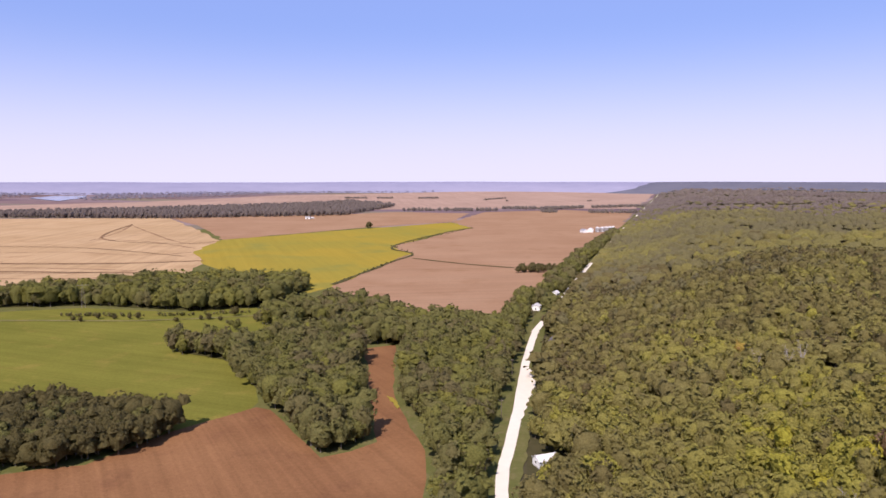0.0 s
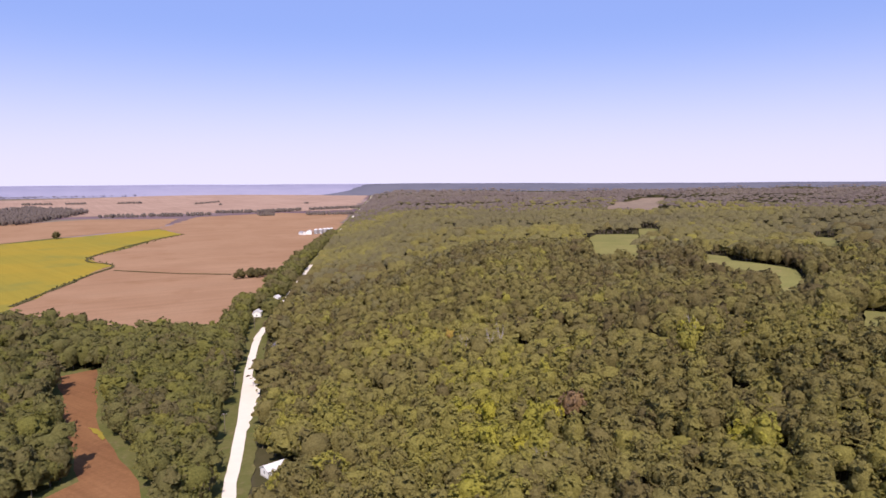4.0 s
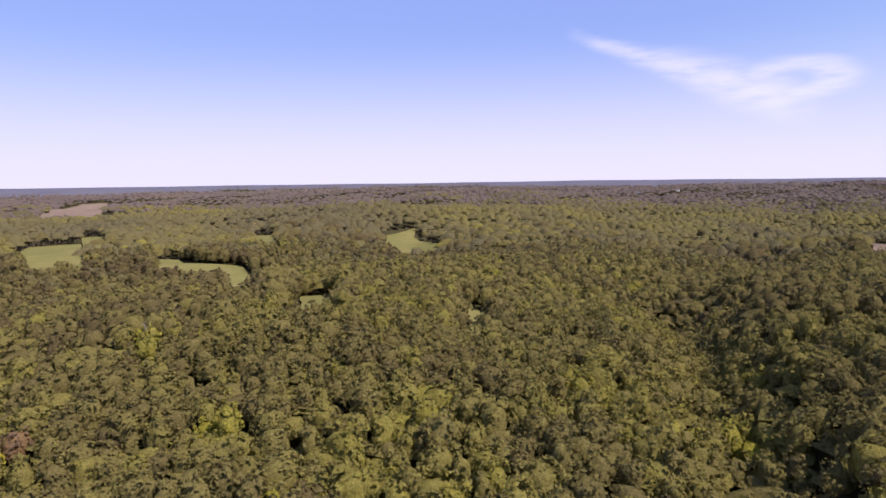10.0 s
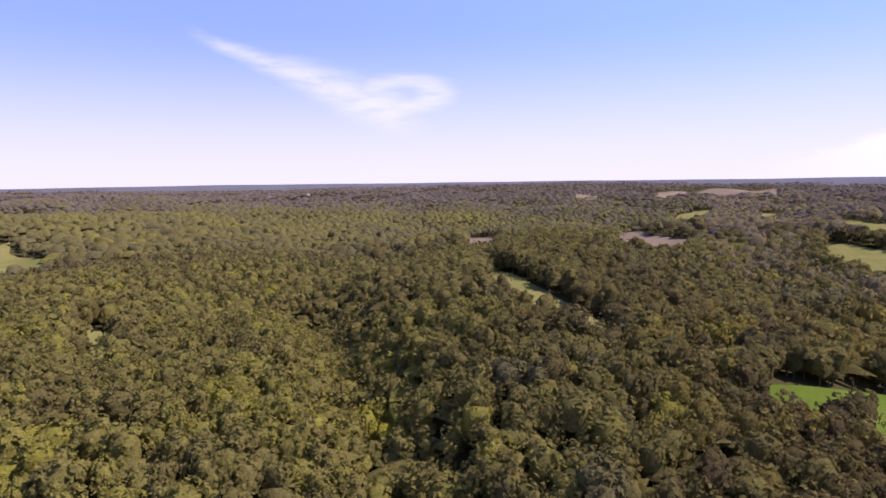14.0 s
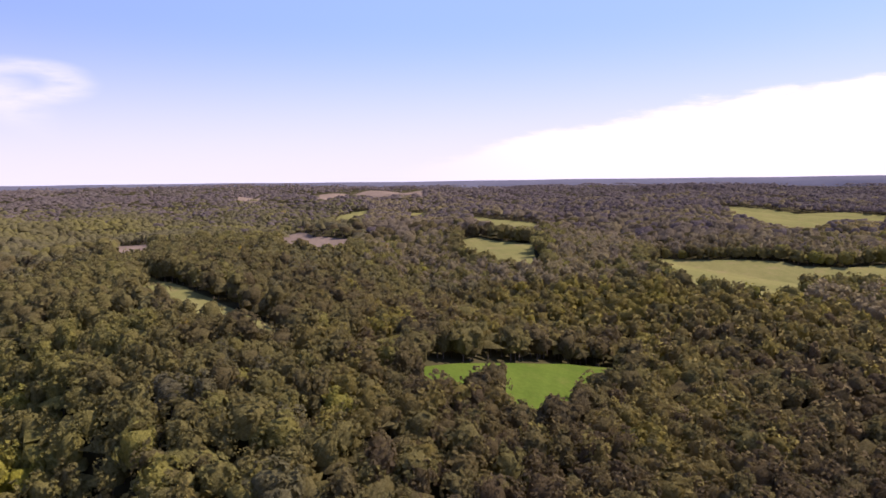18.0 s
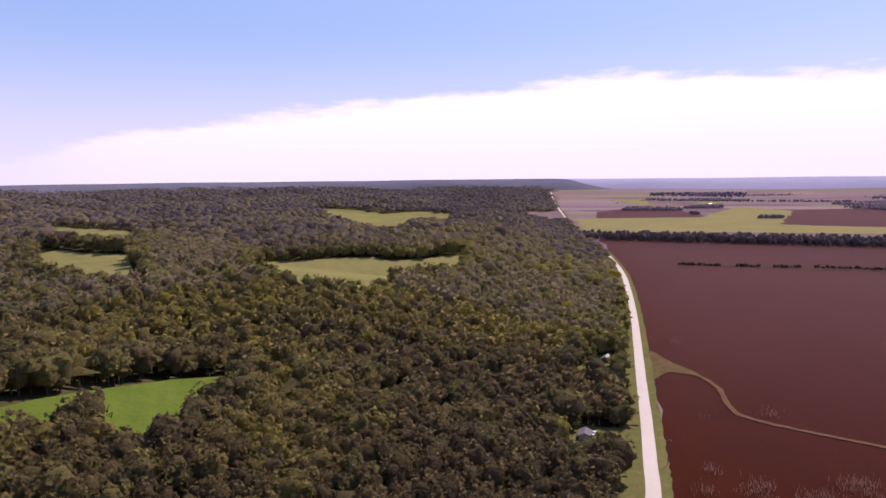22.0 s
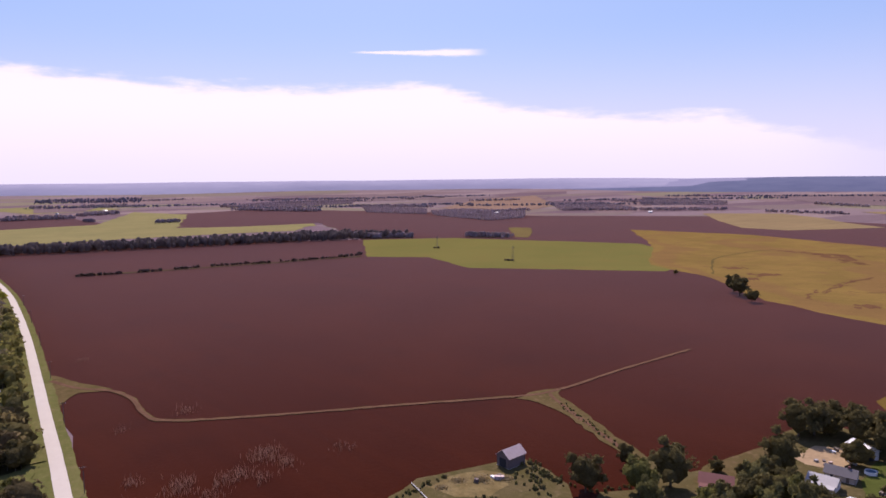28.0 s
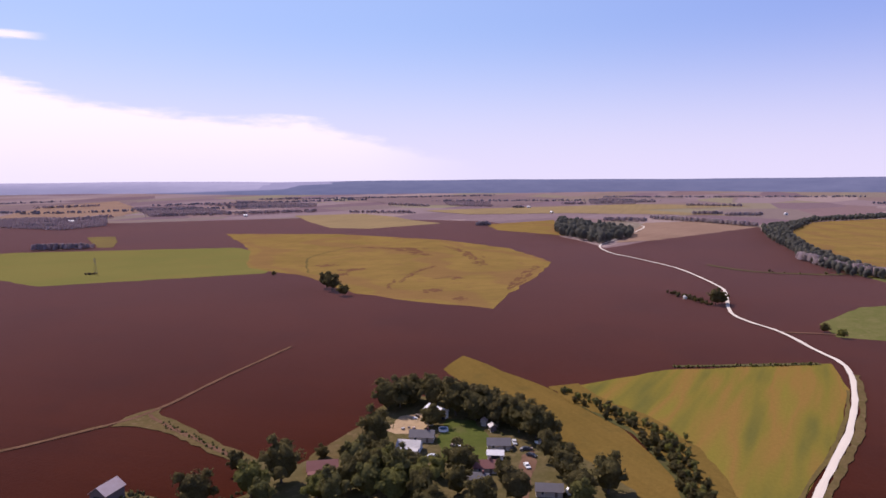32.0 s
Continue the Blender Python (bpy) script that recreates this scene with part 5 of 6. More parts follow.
for tx, ty, k, s, label in ((-534, -427, 5, 1.55, "dark round tree standing alone at the golden field's edge"), (-524, -412, 0, 1.45, "dark round tree standing alone at the golden field's edge"),
                            (-506, -385, 1, 0.95, "dark round tree at the edge of brown crops"), (-608, -68, 0, 1.15, "dark leafy tree beside the gravel road"),
                            (-616, -64, 1, 0.85, "dark leafy tree beside the gravel road"), (-628, -88, 5, 0.35, "low shrub beside a small white shed"), (-640, -104, 1, 0.35, "low shrub beside a small white shed"),
                            (-520, 22, 3, 0.62, "small round tree at the green pasture's corner"), (-534, 12, 1, 0.55, "small round tree at the green pasture's corner"),
                            (-174, 1555, 0, 1.0, "lone tree in the yellow bean field"), (-171, 1562, 4, 1.1, "lone tree in the yellow bean field"),
                            (-153, 491, 3, 0.7, "small tree at the edge of the pasture"), (-170, 542, 2, 0.6, "small tree at the edge of the pasture"), (-146, 520, 5, 0.6, "small tree at the edge of the pasture"),
                            (-580, -540, 1, 0.45, "small shrub at the corner of two bean fields")):
    tree(tx, ty, k, s, label, "trees standing alone")
for i, tx in enumerate((-292, -284, -275, -262, -250, -243, -209, -192, -186, -176)):
    tree(tx, 524 + 5 * math.sin(tx), (1, 5, 0)[i % 3], 0.32 + 0.05 * (i % 3), "low rounded shrub along the pasture's fence line", "fence-line shrubs")


def snag(x, y, height):
    """A bare grey tree."""
    rnd = random.Random(5)
    ob = new("dead_tree")
    bm = bmesh.new()
    bough(bm, (0, 0, -0.3), (0.2, 0.1, height * 0.5), 0.28, 0.16, 7)
    part("trunk", bm, DEADWOOD, ob)
    for k in range(9):
        bm = bmesh.new()
        a = 2 * math.pi * k / 9 + rnd.uniform(-0.3, 0.3)
        s = Vector((0.2, 0.1, height * rnd.uniform(0.3, 0.5)))
        e = s + Vector((math.cos(a) * rnd.uniform(1.2, 2.6), math.sin(a) * rnd.uniform(1.2, 2.6), rnd.uniform(4, 8)))
        bough(bm, s, e, 0.11, 0.03, 5)
        for q in range(3):
            m = s.lerp(e, rnd.uniform(0.4, 0.9))
            bough(bm, m, m + Vector((rnd.uniform(-1.2, 1.2), rnd.uniform(-1.2, 1.2), rnd.uniform(0.8, 2))), 0.045, 0.012, 4)
        part("limb", bm, DEADWOOD, ob)
    ob.matrix_basis = pose(x, y, float(terrain(x, y)))
    return tagged(ob, "bare grey dead tree standing in the forest", "tree")


DEADWOOD = plain("dead_wood", (0.22, 0.19, 0.17), (0.38, 0.34, 0.31), 2.0, 0.9, 0.4)
for sx, sy, sh in ((154, 283, 21), (150, 286, 18), (141, 297, 17), (108, 172, 14), (57, 345, 13), (190, 195, 15)):
    snag(sx, sy, sh)


# ---- buildings ----
SIDING = plain("white_siding", (0.62, 0.60, 0.58), (0.74, 0.72, 0.70), 2.0, 0.7, 0.15)
TAN_SIDING = plain("tan_siding", (0.34, 0.29, 0.24), (0.44, 0.38, 0.32), 2.0, 0.75, 0.15)
OLD_BOARD = plain("weathered_board", (0.115, 0.085, 0.078), (0.18, 0.140, 0.130), 1.6, 0.9, 0.4)
TIN = plain("pale_tin_roof", (0.24, 0.225, 0.225), (0.36, 0.34, 0.335), 0.9, 0.5, 0.15, 0.3)
WHITE_TIN = plain("white_tin_roof", (0.46, 0.43, 0.42), (0.60, 0.57, 0.55), 0.9, 0.5, 0.1)
SHINGLE = plain("grey_shingle", (0.075, 0.068, 0.07), (0.14, 0.125, 0.13), 2.5, 0.9, 0.4)
RED_SHINGLE = plain("red_brown_shingle", (0.13, 0.05, 0.045), (0.19, 0.085, 0.075), 2.5, 0.9, 0.4)
RUSTY = plain("rusty_tin", (0.36, 0.25, 0.22), (0.54, 0.44, 0.42), 0.8, 0.65, 0.2, 0.05)
PAINT = plain("white_paint", (0.7, 0.7, 0.69), (0.8, 0.8, 0.79), 3.0, 0.5, 0.05)
CONCRETE = plain("concrete", (0.32, 0.30, 0.28), (0.45, 0.43, 0.40), 1.0, 0.9, 0.2)
# near-black colour stands in for the shade inside open doorways
DARK_DOOR = plain("dark_opening", (0.02, 0.02, 0.022), (0.04, 0.04, 0.042), 1.0, 0.8, 0.1)
TIMBER = plain("pole_timber", (0.10, 0.075, 0.06), (0.18, 0.14, 0.11), 3.0, 0.9, 0.3)
RUBBER = plain("rubber", (0.02, 0.02, 0.02), (0.035, 0.035, 0.035), 5.0, 0.8, 0.1)
BLUE_LINER = plain("blue_liner", (0.05, 0.09, 0.13), (0.08, 0.13, 0.18), 1.5, 0.25, 0.1)


def glass():
    m, g = material("window_glass")
    finish(g, (0.03, 0.035, 0.045), 0.08, spec=0.6)
    return m


GLASS = glass()


def box(bm, x0, y0, z0, x1, y1, z1):
    v = [bm.verts.new(p) for p in ((x0, y0, z0), (x1, y0, z0), (x1, y1, z0), (x0, y1, z0), (x0, y0, z1), (x1, y0, z1), (x1, y1, z1), (x0, y1, z1))]
    for f in ((3, 2, 1, 0), (4, 5, 6, 7), (0, 1, 5, 4), (1, 2, 6, 5), (2, 3, 7, 6), (3, 0, 4, 7)):
        bm.faces.new([v[i] for i in f])


def boxed(name, dims, mat, parent, label="", bevel=0.0):
    bm = bmesh.new()
    box(bm, *dims)
    if bevel:
        bmesh.ops.bevel(bm, geom=bm.edges[:], offset=bevel, segments=2, affect="EDGES")
    return part(name, bm, mat, parent, label)


def gable_wall(parent, length, depth, eave, rise, mat):
    """Four walls with pointed gable ends; x along the ridge."""
    bm = bmesh.new()
    L, D, t = length / 2, depth / 2, 0.2
    for s in (-1, 1):
        box(bm, -L, s * D - t / 2 * (1 + s) + 0, 0, L, s * D + t / 2 * (1 - s), eave)
        lo = [bm.verts.new((s * L - (t if s > 0 else 0), y, z)) for y, z in ((-D, 0), (D, 0), (D, eave), (0, eave + rise), (-D, eave))]
        hi = [bm.verts.new((s * L + (t if s < 0 else 0), y, z)) for y, z in ((-D, 0), (D, 0), (D, eave), (0, eave + rise), (-D, eave))]
        bm.faces.new(lo)
        bm.faces.new(hi[::-1])
        for k in range(5):
            bm.faces.new((lo[k], lo[(k + 1) % 5], hi[(k + 1) % 5], hi[k]))
    return part("wall", bm, mat, parent)


def gable_roof(parent, length, depth, eave, rise, mat, over=0.45, ribs=0, label=""):
    """Two roof slopes, each a part with thickness; ribs of sheet metal on top."""
    L = length / 2 + over
    for s in (-1, 1):
        run = depth / 2 + over
        drop = rise * run / (depth / 2)
        bm = bmesh.new()
        n = Vector((0, s * rise, depth / 2)).normalized() * 0.14
        top, low = Vector((0, 0, eave + rise + 0.03)), Vector((0, s * run, eave + rise - drop + 0.03))
        q = []
        for off in (Vector((0, 0, 0)), n):
            for x in (-L, L):
                for p in (top, low):
                    q.append(bm.verts.new((x, p.y + off.y * (1 if p is low else 0), p.z + off.z)))
        for f in ((0, 1, 3, 2), (4, 6, 7, 5), (0, 2, 6, 4), (1, 5, 7, 3), (0, 4, 5, 1), (2, 3, 7, 6)):
            bm.faces.new([q[i] for i in f])
        slope = part("roof", bm, mat, parent, label)
        for k in range(ribs):
            bm = bmesh.new()
            x = -L + (k + 0.5) * 2 * L / ribs
            a, b = top + Vector((0, 0, n.z)), low + n
            v = [bm.verts.new((x + dx, p.y, p.z + dz)) for p in (a, b) for dx, dz in ((-0.06, 0), (0.06, 0), (0, 0.09))]
            bm.faces.new((v[0], v[3], v[5], v[2]))
            bm.faces.new((v[1], v[2], v[5], v[4]))
            part("rib", bm, mat, slope)


def window(parent, x, y, z, w, h, facing):
    """A framed pane on a wall; facing 0 = front (-y), 1 = back, 2 = left end, 3 = right end."""
    holder = None
    out = {0: (0, -1), 1: (0, 1), 2: (-1, 0), 3: (1, 0)}[facing]
    bm = bmesh.new()
    t = 0.08
    if facing < 2:
        a, b = sorted((y + out[1] * 0.01, y + out[1] * 0.09))
        for d in ((x - w / 2 - t, a, z - t, x + w / 2 + t, b, z), (x - w / 2 - t, a, z + h, x + w / 2 + t, b, z + h + t), (x - w / 2 - t, a, z, x - w / 2, b, z + h), (x + w / 2, a, z, x + w / 2 + t, b, z + h)):
            box(bm, *d)
        pane = (x - w / 2, min(a, b), z, x + w / 2, min(a, b) + 0.05, z + h)
    else:
        a, b = sorted((x + out[0] * 0.01, x + out[0] * 0.09))
        for d in ((a, y - w / 2 - t, z - t, b, y + w / 2 + t, z), (a, y - w / 2 - t, z + h, b, y + w / 2 + t, z + h + t), (a, y - w / 2 - t, z, b, y - w / 2, z + h), (a, y + w / 2, z, b, y + w / 2 + t, z + h)):
            box(bm, *d)
        pane = (min(a, b), y - w / 2, z, min(a, b) + 0.05, y + w / 2, z + h)
    holder = part("window", bm, PAINT, parent)
    boxed("pane", pane, GLASS, holder)


def house(x, y, turn, length, depth, eave, rise, wall, roof, name, label, category="house", openings="house", ribs=0, porch=False, chimney=False):
    ob = new(name)
    gable_wall(ob, length, depth, eave, rise, wall)
    gable_roof(ob, length, depth, eave, rise, roof, 0.45, ribs)
    boxed("foundation", (-length / 2 - 0.06, -depth / 2 - 0.06, -0.6, length / 2 + 0.06, depth / 2 + 0.06, 0.12), CONCRETE, ob)
    if openings == "house":
        for s, f in ((-1, 0), (1, 1)):
            n = max(2, int(length / 3.5))
            for k in range(n):
                wx = -length / 2 + (k + 0.5) * length / n
                if k == n // 2 and s < 0:
                    boxed("door", (wx - 0.5, s * depth / 2 - 0.08, 0.12, wx + 0.5, s * depth / 2 - 0.01, 2.15), TIMBER, ob)
                else:
                    window(ob, wx, s * depth / 2, 1.0, 1.0, 1.2, f)
        for s, f in ((-1, 2), (1, 3)):
            window(ob, s * length / 2, 0, 1.0, 1.0, 1.2, f)
    elif openings == "barn":
        boxed("door", (-1.8, -depth / 2 - 0.1, 0.05, 1.8, -depth / 2 - 0.01, min(3.2, eave - 0.2)), DARK_DOOR, ob, "dark sliding barn door")
        boxed("door", (length / 2 + 0.01, -1.7, 0.05, length / 2 + 0.1, 1.7, min(3.4, eave + 0.3)), DARK_DOOR, ob, "black panel standing for an open end doorway")
    else:
        boxed("door", (-0.5, -depth / 2 - 0.08, 0.05, 0.5, -depth / 2 - 0.01, min(2.0, eave - 0.1)), TIMBER, ob)
    if chimney:
        boxed("chimney", (length * 0.2, -0.35, eave + rise * 0.5, length * 0.2 + 0.7, 0.35, eave + rise + 0.9), RED_SHINGLE, ob)
    if porch:
        bm = bmesh.new()
        y0, y1 = -depth / 2 - 2.4, -depth / 2 - 0.25
        v = [bm.verts.new(p) for p in ((-length / 2, y0, eave - 0.5), (length / 2, y0, eave - 0.5), (length / 2, y1, eave - 0.02), (-length / 2, y1, eave - 0.02))]
        f = bm.faces.new(v)
        up = bmesh.ops.extrude_face_region(bm, geom=[f])
        bmesh.ops.translate(bm, verts=[q for q in up["geom"] if isinstance(q, bmesh.types.BMVert)], vec=(0, 0, 0.12))
        part("porch_roof", bm, roof, ob)
        for k in range(4):
            px = -length / 2 + 0.3 + k * (length - 0.6) / 3
            boxed("porch_post", (px - 0.07, y0 + 0.1, 0, px + 0.07, y0 + 0.24, eave - 0.48), PAINT, ob)
    ob.matrix_basis = pose(x, y, float(terrain(x, y)) + 0.42, 0, 0, turn)
    return tagged(ob, label, category)


HAMLET_TURN = 112
house(-262, -148, 68, 9.1, 7.2, 3.6, 1.8, SIDING, WHITE_TIN, "barn", "white metal barn with a bright white roof", "barn", "barn", 14)
house(-236, -140, HAMLET_TURN, 9.9, 6.5, 2.4, 1.9, TAN_SIDING, SHINGLE, "house", "low house with a dark grey shingle roof", chimney=True)
house(-224, -139, HAMLET_TURN - 4, 9.1, 6.8, 2.5, 1.9, SIDING, TIN, "house", "white house with a pale grey tin roof", ribs=14, porch=True)
house(-243, -108, HAMLET_TURN + 4, 9.1, 5.7, 2.3, 1.8, TAN_SIDING, SHINGLE, "house", "long low house with a dark shingle roof")
house(-233, -105, HAMLET_TURN + 2, 6.1, 4.6, 2.3, 1.0, SIDING, WHITE_TIN, "shed", "white shed with a white tin roof", "shed", "barn", 8)
house(-221, -104, HAMLET_TURN + 6, 8.4, 6.1, 2.3, 1.8, TAN_SIDING, RED_SHINGLE, "house", "house with a reddish brown shingle roof", chimney=True)
house(-209, -101, HAMLET_TURN - 10, 7.6, 6.5, 2.4, 2.2, SIDING, SHINGLE, "house", "small house with a grey shingle roof", chimney=True)
house(-191, -157, HAMLET_TURN + 16, 11, 8, 2.7, 2.2, TAN_SIDING, RED_SHINGLE, "house", "low house with a dull red shingle roof", porch=True)
house(-214, -76, HAMLET_TURN, 9.1, 5.3, 2.3, 1.6, TAN_SIDING, SHINGLE, "house", "brown house with a dark shingle roof")
house(-259, -118, 40, 3.4, 2.7, 2.3, 1.0, OLD_BOARD, TIN, "shed", "small weathered garden shed", "shed", "shed")
house(-263, -124, 20, 2.7, 2.3, 2.3, 0.8, TAN_SIDING, RUSTY, "shed", "small tan tool shed", "shed", "shed")
house(-139, -209, 13, 9.0, 6.4, 4.2, 2.4, OLD_BOARD, RUSTY, "barn", "old weathered board barn with a rusty tin roof", "barn", "barn", 12)
house(40, 252, 20, 8.5, 6, 2.6, 1.5, SIDING, WHITE_TIN, "house", "white house with a white tin roof by the road", ribs=10)
house(43, 238, 20, 6, 3, 2.4, 0.7, SIDING, WHITE_TIN, "trailer", "small white trailer beside the house", "trailer", "shed")
house(76, 442, 100, 8, 8, 3.0, 3.2, TAN_SIDING, SHINGLE, "house", "house with a steep grey roof among trees")
house(80, 568, 75, 10, 7, 3.0, 2.2, SIDING, WHITE_TIN, "house", "white house with a white roof at the road's bend")
house(108, 640, 60, 8, 6, 2.8, 1.8, SIDING, WHITE_TIN, "house", "white house at the forest's edge")
house(40, -277, 95, 7, 5, 2.4, 1.2, TAN_SIDING, SHINGLE, "shed", "dark-roofed tan shed in a roadside clearing", "shed", "shed")
house(46, -402, 85, 7, 5, 2.5, 1.6, OLD_BOARD, TIN, "shed", "grey shed among roadside trees", "shed", "shed", 6)
house(51, -372, 85, 6, 5, 2.5, 1.6, TAN_SIDING, SHINGLE, "shed", "small dark-roofed shed among roadside trees", "shed", "shed")
house(-629, -96, 30, 3.6, 2.6, 1.7, 0.7, SIDING, TIN, "shed", "small white shed beside the gravel road", "shed", "shed")
# farmsteads far over the plain and the uplands
for i, (fx, fy, s) in enumerate(((-392, 1953, 2.0), (-380, 1960, 1.2), (318, 1448, 1.5), (302, 1440, 1.2), (-1105, -1740, 1.6), (-700, -2300, 1.8), (-60, -2750, 1.8), (90, -2640, 1.5), (300, -2900, 1.6),
                                  (-1750, -420, 1.7), (-2100, -60, 1.8), (-1980, -700, 1.6), (-2300, -900, 1.8), (-1500, -1500, 1.5), (1950, -240, 1.8), (1400, -300, 1.6), (2600, 250, 2.2), (2700, 120, 2.0),
                                  (2450, 600, 2.0), (2300, 1500, 2.0), (2050, -1150, 1.7), (2150, -1180, 1.6), (700, 900, 1.0), (420, 700, 0.8))):
    s = s if i in (2, 3) else s * 0.6
    house(fx, fy, 37 * i % 180, 12 * s, 8 * s, 4 * s, 2.2 * s, SIDING, WHITE_TIN if i % 3 else TIN, "farm_building", "distant white farm building on open land", "farm building", "barn", 0)


def grain_bin(x, y, radius, height):
    ob = new("grain_bin")
    bm = bmesh.new()
    n = 20
    rings = []
    levels = 9
    for k in range(levels * 2 + 1):
        r = radius * (1.0 if k % 2 else 0.985)
        rings.append([bm.verts.new((r * math.cos(2 * math.pi * s / n), r * math.sin(2 * math.pi * s / n), height * k / (levels * 2))) for s in range(n)])
    for a, b in zip(rings, rings[1:]):
        for s in range(n):
            bm.faces.new((a[s], a[(s + 1) % n], b[(s + 1) % n], b[s]))
    part("body", bm, TIN, ob)
    bm = bmesh.new()
    lo = [bm.verts.new((radius * 1.04 * math.cos(2 * math.pi * s / n), radius * 1.04 * math.sin(2 * math.pi * s / n), height)) for s in range(n)]
    hi = [bm.verts.new((0.5 * math.cos(2 * math.pi * s / n), 0.5 * math.sin(2 * math.pi * s / n), height + radius * 0.55)) for s in range(n)]
    for s in range(n):
        bm.faces.new((lo[s], lo[(s + 1) % n], hi[(s + 1) % n], hi[s]))
    bm.faces.new(hi)
    bm.faces.new(lo[::-1])
    part("roof", bm, WHITE_TIN, ob)
    boxed("door", (-0.5, -radius - 0.06, 0.1, 0.5, -radius + 0.05, 2.1), PAINT, ob)
    ob.matrix_basis = pose(x, y, float(terrain(x, y)) + 0.3)
    return tagged(ob, "silvery corrugated grain bin with a cone roof", "grain bin", "grain bins of the farm")


for bx, by in ((334, 1452), (345, 1456), (356, 1464), (366, 1472), (374, 1476)):
    grain_bin(bx, by, 4.6, 9.0)


# ---- cars and yard things ----
def wheel(parent, x, y, r):
    bm = bmesh.new()
    bmesh.ops.create_cone(bm, cap_ends=True, segments=14, radius1=r, radius2=r, depth=0.22, matrix=pose(x, y, r, 90, 0, 0))
    tyre = part("wheel", bm, RUBBER, parent)
    bm = bmesh.new()
    bmesh.ops.create_cone(bm, cap_ends=True, segments=10, radius1=r * 0.55, radius2=r * 0.55, depth=0.25, matrix=pose(x, y, r, 90, 0, 0))
    part("rim", bm, TIN, tyre)


def car(x, y, turn, paint, label, pickup=False):
    ob = new("car")
    prof = [(-2.2, 0.35), (2.2, 0.35), (2.25, 0.75), (1.2, 0.95), (0.6, 1.45), (-1.2, 1.48), (-1.9, 0.98), (-2.25, 0.9)]
    if pickup:
        prof = [(-2.6, 0.45), (2.5, 0.45), (2.55, 0.95), (1.3, 1.1), (0.8, 1.75), (-0.5, 1.78), (-0.7, 1.1), (-2.6, 1.1)]
    bm = bmesh.new()
    sides = [[bm.verts.new((px, s * (0.88 if pz < 1.2 else 0.72), pz)) for px, pz in prof] for s in (-1, 1)]
    bm.faces.new(sides[0])
    bm.faces.new(sides[1][::-1])
    n = len(prof)
    for k in range(n):
        bm.faces.new((sides[0][k], sides[0][(k + 1) % n], sides[1][(k + 1) % n], sides[1][k]))
    bmesh.ops.bevel(bm, geom=bm.edges[:], offset=0.06, segments=2, affect="EDGES")
    part("body", bm, paint, ob)
    for s in (-1, 1):
        boxed("side_window", (-0.9 if not pickup else -0.3, s * 0.80 - 0.02, 1.02, 0.55, s * 0.80 + 0.02, 1.36), GLASS, ob)
        for wx in (-1.4, 1.4):
            wheel(ob, wx, s * 0.8, 0.34)
        boxed("headlight", (2.2, s * 0.62 - 0.15, 0.62, 2.28, s * 0.62 + 0.15, 0.76), PAINT, ob)
    bm = bmesh.new()
    v = [bm.verts.new(p) for p in ((1.17, -0.7, 0.99), (1.17, 0.7, 0.99), (0.66, 0.62, 1.42), (0.66, -0.62, 1.42))]
    f = bm.faces.new(v)
    up = bmesh.ops.extrude_face_region(bm, geom=[f])
    bmesh.ops.translate(bm, verts=[q for q in up["geom"] if isinstance(q, bmesh.types.BMVert)], vec=(0.04, 0, 0.05))
    part("windscreen", bm, GLASS, ob)
    ob.matrix_basis = pose(x, y, float(terrain(x, y)) + 0.40, 0, 0, turn)
    return tagged(ob, label, "car")


def paint(name, colour):
    m, g = material(name)
    finish(g, colour, 0.3, spec=0.5)
    return m


CAR_WHITE, CAR_DARK, CAR_SILVER = paint("white_car_paint", (0.58, 0.57, 0.54)), paint("dark_car_paint", (0.04, 0.045, 0.055)), paint("silver_car_paint", (0.45, 0.46, 0.47))
for cx, cy, ct, cp, cl, pu in ((-231, -91, 40, CAR_WHITE, "white car parked on the drive", False), (-241, -93, 80, CAR_DARK, "dark car parked by the yard", False),
                               (-246, -97, 110, CAR_DARK, "dark car parked by the yard", False), (-222, -127, 112, CAR_SILVER, "silver car parked in front of the house", False),
                               (-252, -146, 60, CAR_WHITE, "white pickup parked near the barn", True), (44, 246, 15, CAR_WHITE, "white car parked by the roadside house", False),
                               (37, -283, 70, CAR_WHITE, "white car parked in the roadside clearing", False), (45, -268, 20, CAR_SILVER, "silver car parked in the roadside clearing", False), (-250, -104, 30, CAR_SILVER, "silver car parked behind the house", False)):
    car(cx, cy, ct, cp, cl, pu)


def pool(x, y, r):
    ob = new("garden_pool")
    for name, r0, r1, z, mat in (("rim", r, r - 0.18, 1.15, PAINT), ("water", r - 0.2, 0.0, 1.0, BLUE_LINER)):
        bm = bmesh.new()
        n = 24
        if name == "rim":
            o = [[bm.verts.new((q * math.cos(2 * math.pi * k / n), q * math.sin(2 * math.pi * k / n), h)) for k in range(n)] for q, h in ((r0, 0), (r0, z), (r1, z), (r1, 0.9))]
            for a, b in zip(o, o[1:]):
                for k in range(n):
                    bm.faces.new((a[k], a[(k + 1) % n], b[(k + 1) % n], b[k]))
        else:
            bmesh.ops.create_circle(bm, cap_ends=True, segments=n, radius=r0, matrix=pose(0, 0, z))
        part(name, bm, mat, ob)
    ob.matrix_basis = pose(x, y, float(terrain(x, y)) + 0.40)
    return tagged(ob, "round above-ground pool with a white rim", "pool")


pool(-249, -137, 2.1)


